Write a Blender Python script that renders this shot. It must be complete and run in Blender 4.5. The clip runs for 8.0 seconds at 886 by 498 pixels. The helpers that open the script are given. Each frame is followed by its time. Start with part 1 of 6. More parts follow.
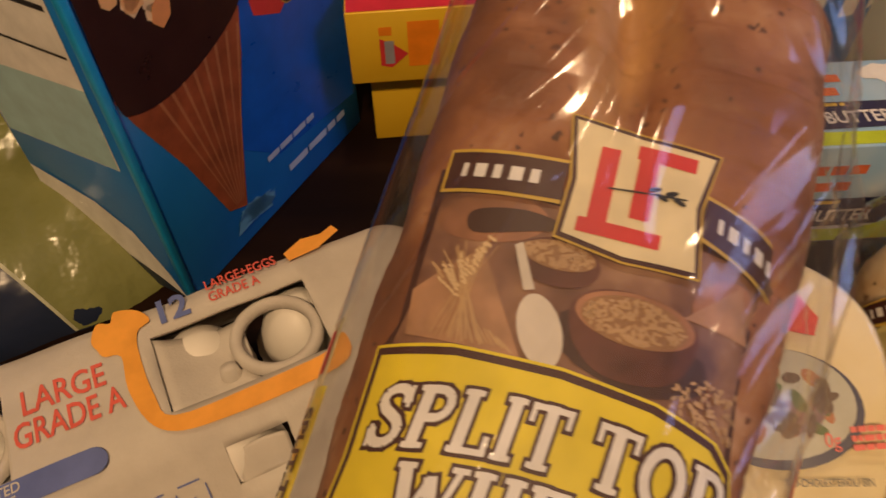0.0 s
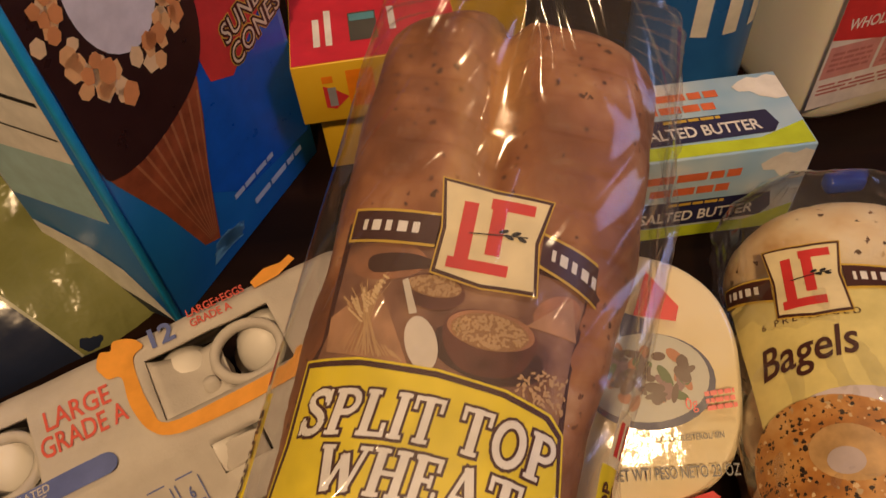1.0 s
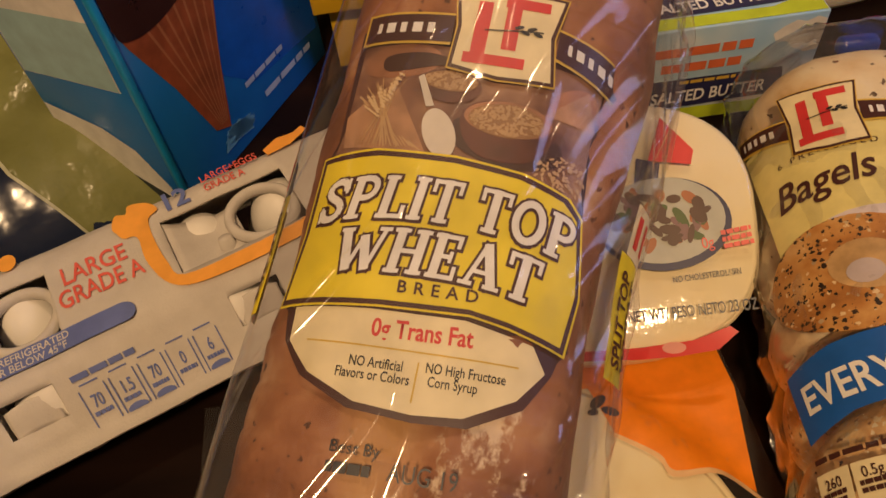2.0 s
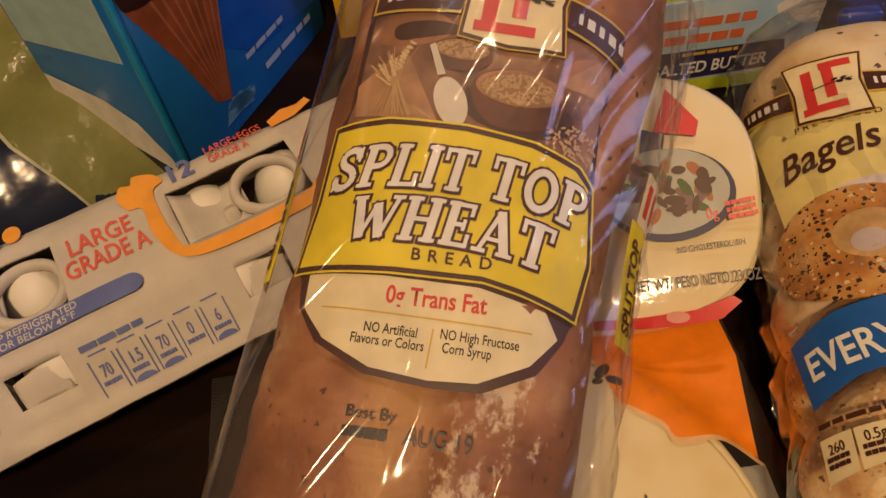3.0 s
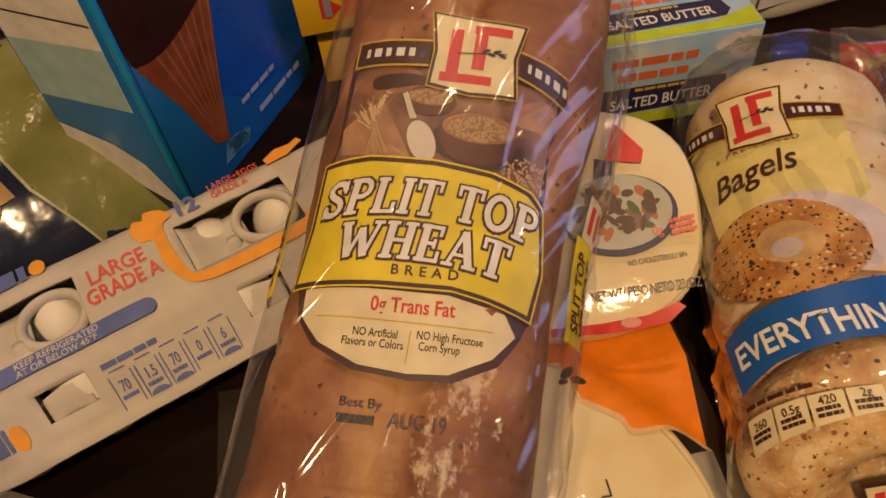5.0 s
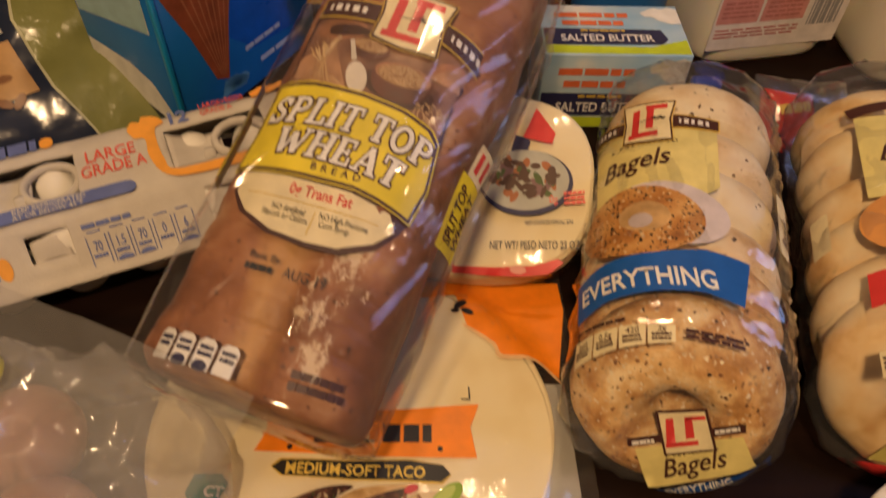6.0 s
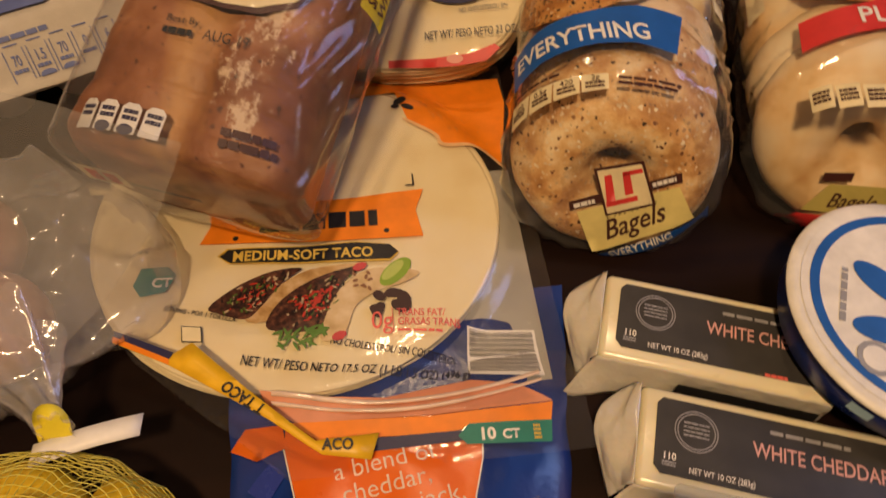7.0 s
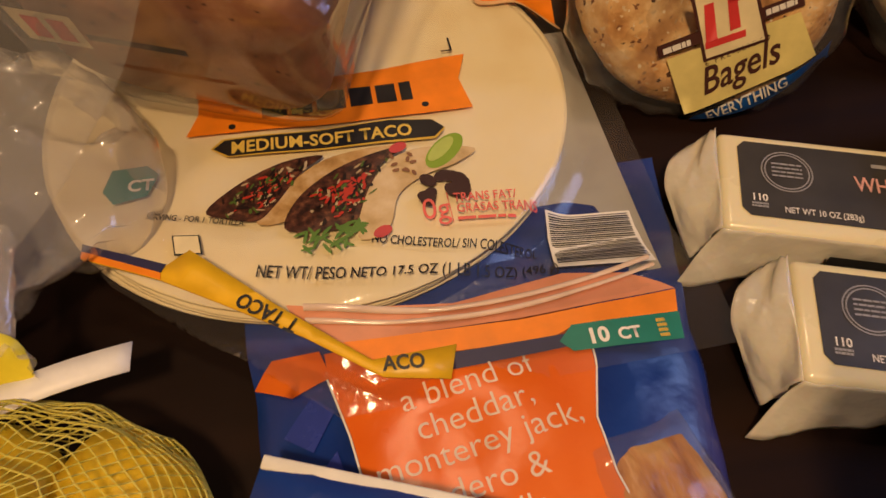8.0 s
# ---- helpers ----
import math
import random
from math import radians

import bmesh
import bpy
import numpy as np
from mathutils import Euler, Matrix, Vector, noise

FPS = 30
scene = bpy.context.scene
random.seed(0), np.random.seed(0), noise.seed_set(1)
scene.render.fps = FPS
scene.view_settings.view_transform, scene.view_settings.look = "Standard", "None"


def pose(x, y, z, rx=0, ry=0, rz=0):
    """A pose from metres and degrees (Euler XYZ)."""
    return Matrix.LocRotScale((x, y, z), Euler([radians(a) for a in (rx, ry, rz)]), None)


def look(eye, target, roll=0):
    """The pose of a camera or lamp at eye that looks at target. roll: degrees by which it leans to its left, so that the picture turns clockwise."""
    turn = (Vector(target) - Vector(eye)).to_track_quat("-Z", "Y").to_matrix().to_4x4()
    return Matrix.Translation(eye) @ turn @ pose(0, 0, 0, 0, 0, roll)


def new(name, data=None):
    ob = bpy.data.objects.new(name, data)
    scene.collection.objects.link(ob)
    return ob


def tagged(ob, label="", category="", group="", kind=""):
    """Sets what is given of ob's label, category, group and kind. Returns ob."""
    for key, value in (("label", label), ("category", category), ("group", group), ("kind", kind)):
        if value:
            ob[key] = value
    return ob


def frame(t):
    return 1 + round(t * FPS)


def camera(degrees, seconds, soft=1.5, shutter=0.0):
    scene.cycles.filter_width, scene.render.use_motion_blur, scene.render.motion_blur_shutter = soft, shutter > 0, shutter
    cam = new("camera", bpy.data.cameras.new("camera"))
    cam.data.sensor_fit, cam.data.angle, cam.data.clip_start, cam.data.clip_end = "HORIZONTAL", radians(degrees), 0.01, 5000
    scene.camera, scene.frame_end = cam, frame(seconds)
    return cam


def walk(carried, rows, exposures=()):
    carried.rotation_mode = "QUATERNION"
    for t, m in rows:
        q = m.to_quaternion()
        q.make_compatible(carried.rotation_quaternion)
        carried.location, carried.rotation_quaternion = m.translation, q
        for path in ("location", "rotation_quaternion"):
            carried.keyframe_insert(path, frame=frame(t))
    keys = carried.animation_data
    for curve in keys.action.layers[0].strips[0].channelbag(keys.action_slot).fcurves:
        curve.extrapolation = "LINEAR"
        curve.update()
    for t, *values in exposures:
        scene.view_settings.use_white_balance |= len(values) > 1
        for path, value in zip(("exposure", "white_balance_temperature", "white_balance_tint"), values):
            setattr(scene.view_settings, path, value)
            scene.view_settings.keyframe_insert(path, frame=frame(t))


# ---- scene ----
cam = camera(61.0, 8.0, 1.5, 0.25)
PATH = [
    (0, (0.007, 0.032, 0.368), (-0.013, 1.328, -1.155), -1.5),
    (0.5, (0.044, 0.008, 0.411), (0.035, 1.269, -1.141), -4.2),
    (1, (0.045, -0.005, 0.439), (0.031, 1.261, -1.11), -5.5),
    (1.5, (0.031, -0.047, 0.41), (-0.003, 1.24, -1.121), -6.4),
    (2, (0.033, -0.064, 0.391), (0.002, 1.182, -1.173), -7.0),
    (3.5, (0.022, -0.071, 0.391), (0.015, 1.124, -1.213), -6.3),
    (4, (0.03, -0.087, 0.404), (0.017, 1.123, -1.188), -8.2),
    (4.5, (0.034, -0.085, 0.408), (0.036, 1.148, -1.166), -8.5),
    (4.7, (0.031, -0.089, 0.41), (0.041, 1.148, -1.162), -7.8),
    (5.8, (0.066, -0.185, 0.488), (0.057, 1.133, -1.015), -1.1),
    (6, (0.088, -0.21, 0.464), (0.082, 1.088, -1.057), 2.4),
    (6.5, (0.095, -0.249, 0.432), (0.128, 0.939, -1.177), 5.2),
    (7, (0.105, -0.274, 0.413), (0.193, 0.831, -1.251), 2.1),
    (7.5, (0.066, -0.283, 0.349), (0.194, 0.789, -1.335), -0.1),
    (8, (0.062, -0.259, 0.296), (0.219, 0.81, -1.387), 0.8),
]
walk(cam, [(t, look(eye, target, roll)) for t, eye, target, roll in PATH])


# ---- light ----
world = bpy.data.worlds.new("world")
scene.world = world
world.use_nodes = True
sky = world.node_tree.nodes.new("ShaderNodeTexSky")
sky.sky_type, sky.sun_disc, sky.sun_elevation, sky.sun_rotation = "NISHITA", False, radians(12), radians(90)
world.node_tree.links.new(sky.outputs[0], world.node_tree.nodes["Background"].inputs[0])
world.node_tree.nodes["Background"].inputs[1].default_value = 0.1


def lamp(name, m, kind, power, colour, **more):
    data = bpy.data.lights.new(name, kind)
    data.energy, data.color = power, colour
    for key, value in more.items():
        if key == "size":
            data.size = value
        if key == "size_y":
            data.shape, data.size_y = "RECTANGLE", value
        if key == "disk":
            data.shape, data.size = "DISK", value
    ob = new(name, data)
    ob.matrix_world = m
    return ob


lamp("ceiling_bulb", look((-0.1, -0.86, 1.76), (0.05, 0.1, 0.0)), "AREA", 27.5, (1.0, 0.645, 0.335), disk=0.2)
lamp("ceiling_bulb", look((0.15, 0.68, 2.0), (0.08, 0.3, 0.0)), "AREA", 7.5, (1.0, 0.66, 0.36), disk=0.1)
lamp("window_daylight", look((2.05, 0.3, 1.45), (0.0, 0.1, 0.3)), "AREA", 10.0, (0.36, 0.5, 1.0), size=0.7, size_y=1.0)


# ---- materials ----
MATS = {}


def shader(name):
    m = bpy.data.materials.new(name)
    m.use_nodes = True
    return m, m.node_tree.nodes, m.node_tree.links, m.node_tree.nodes["Principled BSDF"]


def noise_node(nodes, links, scale, detail=4.0, stretch=(1, 1, 1), rough=0.55, turn=0.0):
    co = nodes.new("ShaderNodeTexCoord")
    mp = nodes.new("ShaderNodeMapping")
    mp.inputs["Scale"].default_value = stretch
    mp.inputs["Rotation"].default_value = (0, 0, radians(turn))
    links.new(co.outputs["Object"], mp.inputs[0])
    n = nodes.new("ShaderNodeTexNoise")
    n.inputs["Scale"].default_value, n.inputs["Detail"].default_value, n.inputs["Roughness"].default_value = scale, detail, rough
    links.new(mp.outputs[0], n.inputs["Vector"])
    return n


def ramp_node(nodes, links, source, stops):
    r = nodes.new("ShaderNodeValToRGB")
    while len(r.color_ramp.elements) < len(stops):
        r.color_ramp.elements.new(0.5)
    for e, (at, c) in zip(r.color_ramp.elements, stops):
        e.position, e.color = at, (*c, 1)
    links.new(source, r.inputs[0])
    return r


def stuff_mat(name, stops, scale, rough=0.5, bump=0.2, bump_scale=400.0, stretch=(1, 1, 1), depth=0.0006, coat=0.0, sub=0.0, detail=5.0, metal=0.0, spec=0.5):
    """Colour from noise through a ramp, with finer relief."""
    if name in MATS:
        return MATS[name]
    m, nodes, links, b = shader(name)
    n = noise_node(nodes, links, scale, detail, stretch)
    links.new(ramp_node(nodes, links, n.outputs["Fac"], stops).outputs[0], b.inputs["Base Color"])
    f = noise_node(nodes, links, bump_scale, 3.0, stretch)
    bp = nodes.new("ShaderNodeBump")
    bp.inputs["Strength"].default_value, bp.inputs["Distance"].default_value = bump, depth
    links.new(f.outputs["Fac"], bp.inputs["Height"])
    links.new(bp.outputs[0], b.inputs["Normal"])
    rr = nodes.new("ShaderNodeMapRange")
    rr.inputs[3].default_value, rr.inputs[4].default_value = max(0.03, rough - 0.1), min(1.0, rough + 0.12)
    links.new(n.outputs["Fac"], rr.inputs[0])
    links.new(rr.outputs[0], b.inputs["Roughness"])
    b.inputs["Coat Weight"].default_value, b.inputs["Coat Roughness"].default_value = coat, 0.15
    b.inputs["Metallic"].default_value = metal
    b.inputs["Specular IOR Level"].default_value = spec
    if sub:
        b.inputs["Subsurface Weight"].default_value, b.inputs["Subsurface Radius"].default_value = sub, (0.006, 0.004, 0.002)
    MATS[name] = m
    return m


def ink_mat(name, c, rough=0.42, vary=0.12, bump=0.12):
    """Printing ink on card or plastic: one colour, faintly mottled."""
    lo, hi = tuple(v * (1 - vary) for v in c), tuple(min(1.0, v * (1 + vary)) for v in c)
    return stuff_mat("ink_" + name, [(0.3, lo), (0.7, hi)], 60.0, rough, bump, 300.0, depth=0.0004)


def film_mat(name, tint=(0.93, 0.93, 0.95), haze=0.06, rough=0.09, bump=0.6, scale=60.0, stretch=(1, 0.35, 1), gloss=1.0, turn=0.0):
    """Clear crinkled wrapping film: lets light through, reflects by Fresnel, a little milky."""
    if name in MATS:
        return MATS[name]
    m, nodes, links, b = shader(name)
    nodes.remove(b)
    clear, shine, milk = nodes.new("ShaderNodeBsdfTransparent"), nodes.new("ShaderNodeBsdfGlossy"), nodes.new("ShaderNodeBsdfDiffuse")
    clear.inputs[0].default_value, milk.inputs[0].default_value = (*tint, 1), (0.85, 0.83, 0.82, 1)
    shine.inputs[0].default_value, shine.inputs["Roughness"].default_value = (1, 1, 1, 1), rough
    n = noise_node(nodes, links, scale, 5.0, stretch, 0.5, turn)
    bp = nodes.new("ShaderNodeBump")
    bp.inputs["Strength"].default_value, bp.inputs["Distance"].default_value = bump, 0.004
    links.new(n.outputs["Fac"], bp.inputs["Height"])
    fr = nodes.new("ShaderNodeLayerWeight")
    fr.inputs["Blend"].default_value = 0.5
    power = nodes.new("ShaderNodeMath")
    power.operation, power.inputs[1].default_value = "POWER", 4.0
    links.new(fr.outputs["Facing"], power.inputs[0])
    mul = nodes.new("ShaderNodeMath")
    mul.operation, mul.use_clamp = "MULTIPLY_ADD", True
    mul.inputs[1].default_value, mul.inputs[2].default_value = 0.75 * gloss, 0.04 * gloss
    links.new(bp.outputs[0], shine.inputs["Normal"])
    links.new(power.outputs[0], mul.inputs[0])
    a, c = nodes.new("ShaderNodeMixShader"), nodes.new("ShaderNodeMixShader")
    a.inputs[0].default_value = haze
    links.new(clear.outputs[0], a.inputs[1]), links.new(milk.outputs[0], a.inputs[2])
    links.new(mul.outputs[0], c.inputs[0]), links.new(a.outputs[0], c.inputs[1]), links.new(shine.outputs[0], c.inputs[2])
    links.new(c.outputs[0], nodes["Material Output"].inputs[0])
    MATS[name] = m
    return m


def speckled(name, stops, scale, spots, size, share, rough=0.55, bump=0.6, big=0.42):
    """A baked crust: noise colour with scattered seeds or pits."""
    if name in MATS:
        return MATS[name]
    m = stuff_mat(name, stops, scale, rough, bump, 260.0, depth=0.001)
    nodes, links, b = m.node_tree.nodes, m.node_tree.links, m.node_tree.nodes["Principled BSDF"]
    was = b.inputs["Base Color"].links[0].from_socket
    co, v = nodes.new("ShaderNodeTexCoord"), nodes.new("ShaderNodeTexVoronoi")
    v.inputs["Scale"].default_value = size
    warp = noise_node(nodes, links, size * 1.6, 2.0)
    off = nodes.new("ShaderNodeVectorMath")
    off.operation, off.inputs[3].default_value = "SCALE", 1.1 / size
    links.new(warp.outputs["Color"], off.inputs[0])
    moved = nodes.new("ShaderNodeVectorMath")
    links.new(co.outputs["Object"], moved.inputs[0]), links.new(off.outputs[0], moved.inputs[1])
    links.new(moved.outputs[0], v.inputs["Vector"])
    sep = nodes.new("ShaderNodeSeparateColor")
    links.new(v.outputs["Color"], sep.inputs[0])
    limit = nodes.new("ShaderNodeMath")
    limit.operation, limit.inputs[1].default_value = "MULTIPLY", big
    links.new(sep.outputs[2], limit.inputs[0])
    cut = nodes.new("ShaderNodeMath")
    cut.operation = "LESS_THAN"
    links.new(v.outputs["Distance"], cut.inputs[0]), links.new(limit.outputs[0], cut.inputs[1])
    few = nodes.new("ShaderNodeMath")
    few.operation, few.inputs[1].default_value = "LESS_THAN", share
    links.new(sep.outputs[0], few.inputs[0])
    both = nodes.new("ShaderNodeMath")
    both.operation = "MULTIPLY"
    links.new(cut.outputs[0], both.inputs[0]), links.new(few.outputs[0], both.inputs[1])
    tone = ramp_node(nodes, links, sep.outputs[1], spots)
    mix = nodes.new("ShaderNodeMix")
    mix.data_type = "RGBA"
    links.new(both.outputs[0], mix.inputs[0]), links.new(was, mix.inputs[6]), links.new(tone.outputs[0], mix.inputs[7])
    links.new(mix.outputs[2], b.inputs["Base Color"])
    return m


# ---- mesh helpers ----
def part(name, bm, material, parent, label="", smooth=True, thick=0.0):
    me = bpy.data.meshes.new(name)
    bmesh.ops.recalc_face_normals(bm, faces=bm.faces)
    bm.to_mesh(me)
    bm.free()
    me.materials.append(material)
    if smooth:
        me.shade_smooth()
    ob = new(name, me)
    ob.parent = parent
    if label:
        ob["label"] = label
    if thick:
        mod = ob.modifiers.new("thickness", "SOLIDIFY")
        mod.thickness, mod.offset = thick, -1
    return ob


def thing(name, m, label, category, group="", kind=""):
    ob = new(name)
    ob.empty_display_size = 0.02
    ob.matrix_world = m
    return tagged(ob, label, category, group, kind)


def sheet(f, us, vs, wrap=False):
    """A mesh grid from f(u, v)."""
    bm = bmesh.new()
    rows = [[bm.verts.new(f(u, v)) for u in us] for v in vs]
    n = len(us)
    for a, b in zip(rows, rows[1:]):
        for i in range(n if wrap else n - 1):
            bm.faces.new((a[i], a[(i + 1) % n], b[(i + 1) % n], b[i]))
    return bm


def tube(f, nu, vs, caps=True):
    """A closed tube: f(angle, v) for angles round the axis."""
    angles = [2 * math.pi * i / nu for i in range(nu)]
    bm = sheet(f, angles, vs, True)
    if caps:
        bm.verts.ensure_lookup_table()
        rings = [[bm.verts[i] for i in row] for row in (range(nu), range(nu * (len(vs) - 1), nu * len(vs)))]
        for ring in rings:
            mid = bm.verts.new(sum((v.co for v in ring), Vector()) / nu)
            for i in range(nu):
                bm.faces.new((ring[i], ring[(i + 1) % nu], mid))
    return bm


def box(x0, y0, z0, x1, y1, z1, bevel=0.0, segments=2):
    bm = bmesh.new()
    bmesh.ops.create_cube(bm, size=1, matrix=Matrix.Translation(((x0 + x1) / 2, (y0 + y1) / 2, (z0 + z1) / 2)) @ Matrix.Diagonal((x1 - x0, y1 - y0, z1 - z0, 1)))
    if bevel:
        bmesh.ops.bevel(bm, geom=bm.edges[:], offset=bevel, segments=segments, profile=0.5, affect="EDGES")
    return bm


def poly(points):
    bm = bmesh.new()
    bm.faces.new([bm.verts.new((x, y, 0)) for x, y in points])
    return bm


def blob(points, n=4):
    """A closed outline rounded through its points."""
    out, k = [], len(points)
    for i in range(k):
        a, b, c, d = (points[(i + j) % k] for j in (-1, 0, 1, 2))
        for q in range(n):
            t = q / n
            out.append(tuple(0.5 * (2 * b[j] + (c[j] - a[j]) * t + (2 * a[j] - 5 * b[j] + 4 * c[j] - d[j]) * t * t + (3 * b[j] - a[j] - 3 * c[j] + d[j]) * t ** 3) for j in (0, 1)))
    return poly(out)


def rect(x0, y0, x1, y1):
    return poly([(x0, y0), (x1, y0), (x1, y1), (x0, y1)])


def oval(x, y, rx, ry, n=28, turn=0.0):
    c, s = math.cos(radians(turn)), math.sin(radians(turn))
    pts = [(rx * math.cos(2 * math.pi * i / n), ry * math.sin(2 * math.pi * i / n)) for i in range(n)]
    return poly([(x + c * a - s * b, y + s * a + c * b) for a, b in pts])


def joined(*some):
    out = bmesh.new()
    for bm in some:
        me = bpy.data.meshes.new("tmp")
        bm.to_mesh(me)
        out.from_mesh(me)
        bm.free()
        bpy.data.meshes.remove(me)
    return out


def text(body, x, y, size, turn=0.0, bold=0.0, shear=0.0, squeeze=1.0, align="LEFT", spacing=1.0, bow=0.0):
    """Flat lettering with its baseline at (x, y); bow bends the line into an arch."""
    cu = bpy.data.curves.new("lettering", "FONT")
    cu.body, cu.size, cu.shear, cu.offset, cu.align_x, cu.space_character = body, size, shear, bold * size, align, spacing
    cu.resolution_u, cu.fill_mode = 3, "FRONT"
    ob = new("lettering", cu)
    deps = bpy.context.evaluated_depsgraph_get()
    me = bpy.data.meshes.new_from_object(ob.evaluated_get(deps))
    bm = bmesh.new()
    bm.from_mesh(me)
    bpy.data.objects.remove(ob)
    bpy.data.meshes.remove(me)
    bpy.data.curves.remove(cu)
    c, s = math.cos(radians(turn)), math.sin(radians(turn))
    for v in bm.verts:
        a, b = v.co.x * squeeze, v.co.y
        b -= bow * a * a
        v.co = (x + c * a - s * b, y + s * a + c * b, 0)
    bmesh.ops.remove_doubles(bm, verts=bm.verts, dist=size * 0.002)
    return bm


SLAB = {
    "I": (0.36, [(0.18, 0, 0.18, 1, 0.2), (0.02, 0.045, 0.34, 0.045, 0.09), (0.02, 0.955, 0.34, 0.955, 0.09)]),
    "L": (0.68, [(0.17, 0, 0.17, 1, 0.2), (0.02, 0.955, 0.33, 0.955, 0.09), (0.02, 0.05, 0.66, 0.05, 0.1), (0.61, 0.05, 0.61, 0.3, 0.1)]),
    "T": (0.78, [(0.39, 0, 0.39, 1, 0.2), (0.03, 0.95, 0.75, 0.95, 0.1), (0.07, 0.7, 0.07, 0.95, 0.09), (0.71, 0.7, 0.71, 0.95, 0.09), (0.22, 0.045, 0.56, 0.045, 0.09)]),
    "H": (0.88, [(0.19, 0, 0.19, 1, 0.2), (0.69, 0, 0.69, 1, 0.2), (0.19, 0.5, 0.69, 0.5, 0.1), (0.03, 0.045, 0.36, 0.045, 0.09), (0.03, 0.955, 0.36, 0.955, 0.09), (0.52, 0.045, 0.85, 0.045, 0.09), (0.52, 0.955, 0.85, 0.955, 0.09)]),
    "E": (0.7, [(0.17, 0, 0.17, 1, 0.2), (0.02, 0.95, 0.62, 0.95, 0.1), (0.17, 0.5, 0.48, 0.5, 0.1), (0.02, 0.05, 0.64, 0.05, 0.1), (0.58, 0.72, 0.58, 0.95, 0.09), (0.6, 0.05, 0.6, 0.3, 0.09), (0.46, 0.38, 0.46, 0.62, 0.08)]),
    "A": (0.86, [(0.14, 0.03, 0.43, 0.97, 0.1), (0.43, 0.97, 0.72, 0.03, 0.2), (0.25, 0.33, 0.6, 0.33, 0.09), (0.0, 0.045, 0.29, 0.045, 0.09), (0.55, 0.045, 0.88, 0.045, 0.09)]),
    "W": (1.12, [(0.13, 0.95, 0.35, 0.04, 0.2), (0.35, 0.04, 0.56, 0.8, 0.1), (0.56, 0.8, 0.78, 0.04, 0.2), (0.78, 0.04, 1.0, 0.95, 0.1), (0.0, 0.955, 0.28, 0.955, 0.09), (0.86, 0.955, 1.12, 0.955, 0.09)]),
}


def strokes(points, width):
    return [(*a, *b, width) for a, b in zip(points, points[1:])]


SLAB["P"] = (0.7, [(0.17, 0, 0.17, 1, 0.2), (0.02, 0.045, 0.36, 0.045, 0.09), (0.02, 0.955, 0.3, 0.955, 0.09)] + strokes([(0.25, 0.95), (0.44, 0.94), (0.56, 0.86), (0.6, 0.72), (0.56, 0.58), (0.44, 0.49), (0.25, 0.48)], 0.14))
SLAB["O"] = (0.8, strokes([(0.4 + 0.31 * math.sin(k * math.pi / 9), 0.5 + 0.44 * math.cos(k * math.pi / 9)) for k in range(19)], 0.17))
SLAB["S"] = (0.64, strokes([(0.55, 0.72), (0.52, 0.86), (0.41, 0.94), (0.26, 0.94), (0.13, 0.86), (0.11, 0.73), (0.2, 0.6), (0.33, 0.52), (0.46, 0.43), (0.54, 0.3), (0.51, 0.15), (0.39, 0.06), (0.23, 0.06), (0.11, 0.15), (0.08, 0.3)], 0.16) + [(0.57, 0.64, 0.57, 0.98, 0.07), (0.07, 0.02, 0.07, 0.36, 0.07)])


def slab(word, x, y, size, squeeze, grow, shear, bow):
    """Slab-serif capitals centred on x, each stroke a bar; grow thickens them for an outline."""
    wide = sum(SLAB[c][0] + 0.06 if c != " " else 0.35 for c in word)
    at, out, n = -wide / 2, [], 0
    for c in word:
        if c == " ":
            at += 0.35
            continue
        for x0, y0, x1, y1, w in SLAB[c][1]:
            d = math.hypot(x1 - x0, y1 - y0)
            ex, ey, h = (x1 - x0) / d, (y1 - y0) / d, w / 2 + grow
            ends = ((x0 - ex * (grow + 0.01), y0 - ey * (grow + 0.01)), (x1 + ex * (grow + 0.01), y1 + ey * (grow + 0.01)))
            (a, b), (e, f) = ends
            quad = []
            for px, py in ((a - ey * -h, b + ex * -h), (e - ey * -h, f + ex * -h), (e - ey * h, f + ex * h), (a - ey * h, b + ex * h)):
                u = (at + px + shear * py) * size * squeeze
                quad.append((x + u, y + py * size - bow * u * u))
            q = poly(quad)
            n += 1
            for v in q.verts:
                v.co.z = 0.000004 * n
            out.append(q)
        at += SLAB[c][0] + 0.06
    return joined(*out)


def bars(x, y, w, h, rows, turn=0.0, gap=0.45, seed=1):
    """Writing too small to read: rows of plain bars."""
    rng = random.Random(seed)
    out, c, s = [], math.cos(radians(turn)), math.sin(radians(turn))
    step = h / rows
    for r in range(rows):
        at = 0.0
        while at < w * 0.96:
            run = min(w - at, w * rng.uniform(0.12, 0.3))
            y1 = -r * step
            pts = [(at, y1), (at + run, y1), (at + run, y1 - step * (1 - gap)), (at, y1 - step * (1 - gap))]
            out.append(poly([(x + c * a - s * b, y + s * a + c * b) for a, b in pts]))
            at += run + w * 0.03
    return joined(*out)


PATTERNS = {"small_print", "maker_bar", "name_bar", "barcode_line", "lettuce", "bean_garnish", "filling_mix", "flag_mark", "ribbon_mark", "nut_print", "ice_print", "char_marks", "wafer_line", "plate_food", "barcode", "seal", "white_line", "picture_chip_pattern", "net_weight_print", "lip_print"}


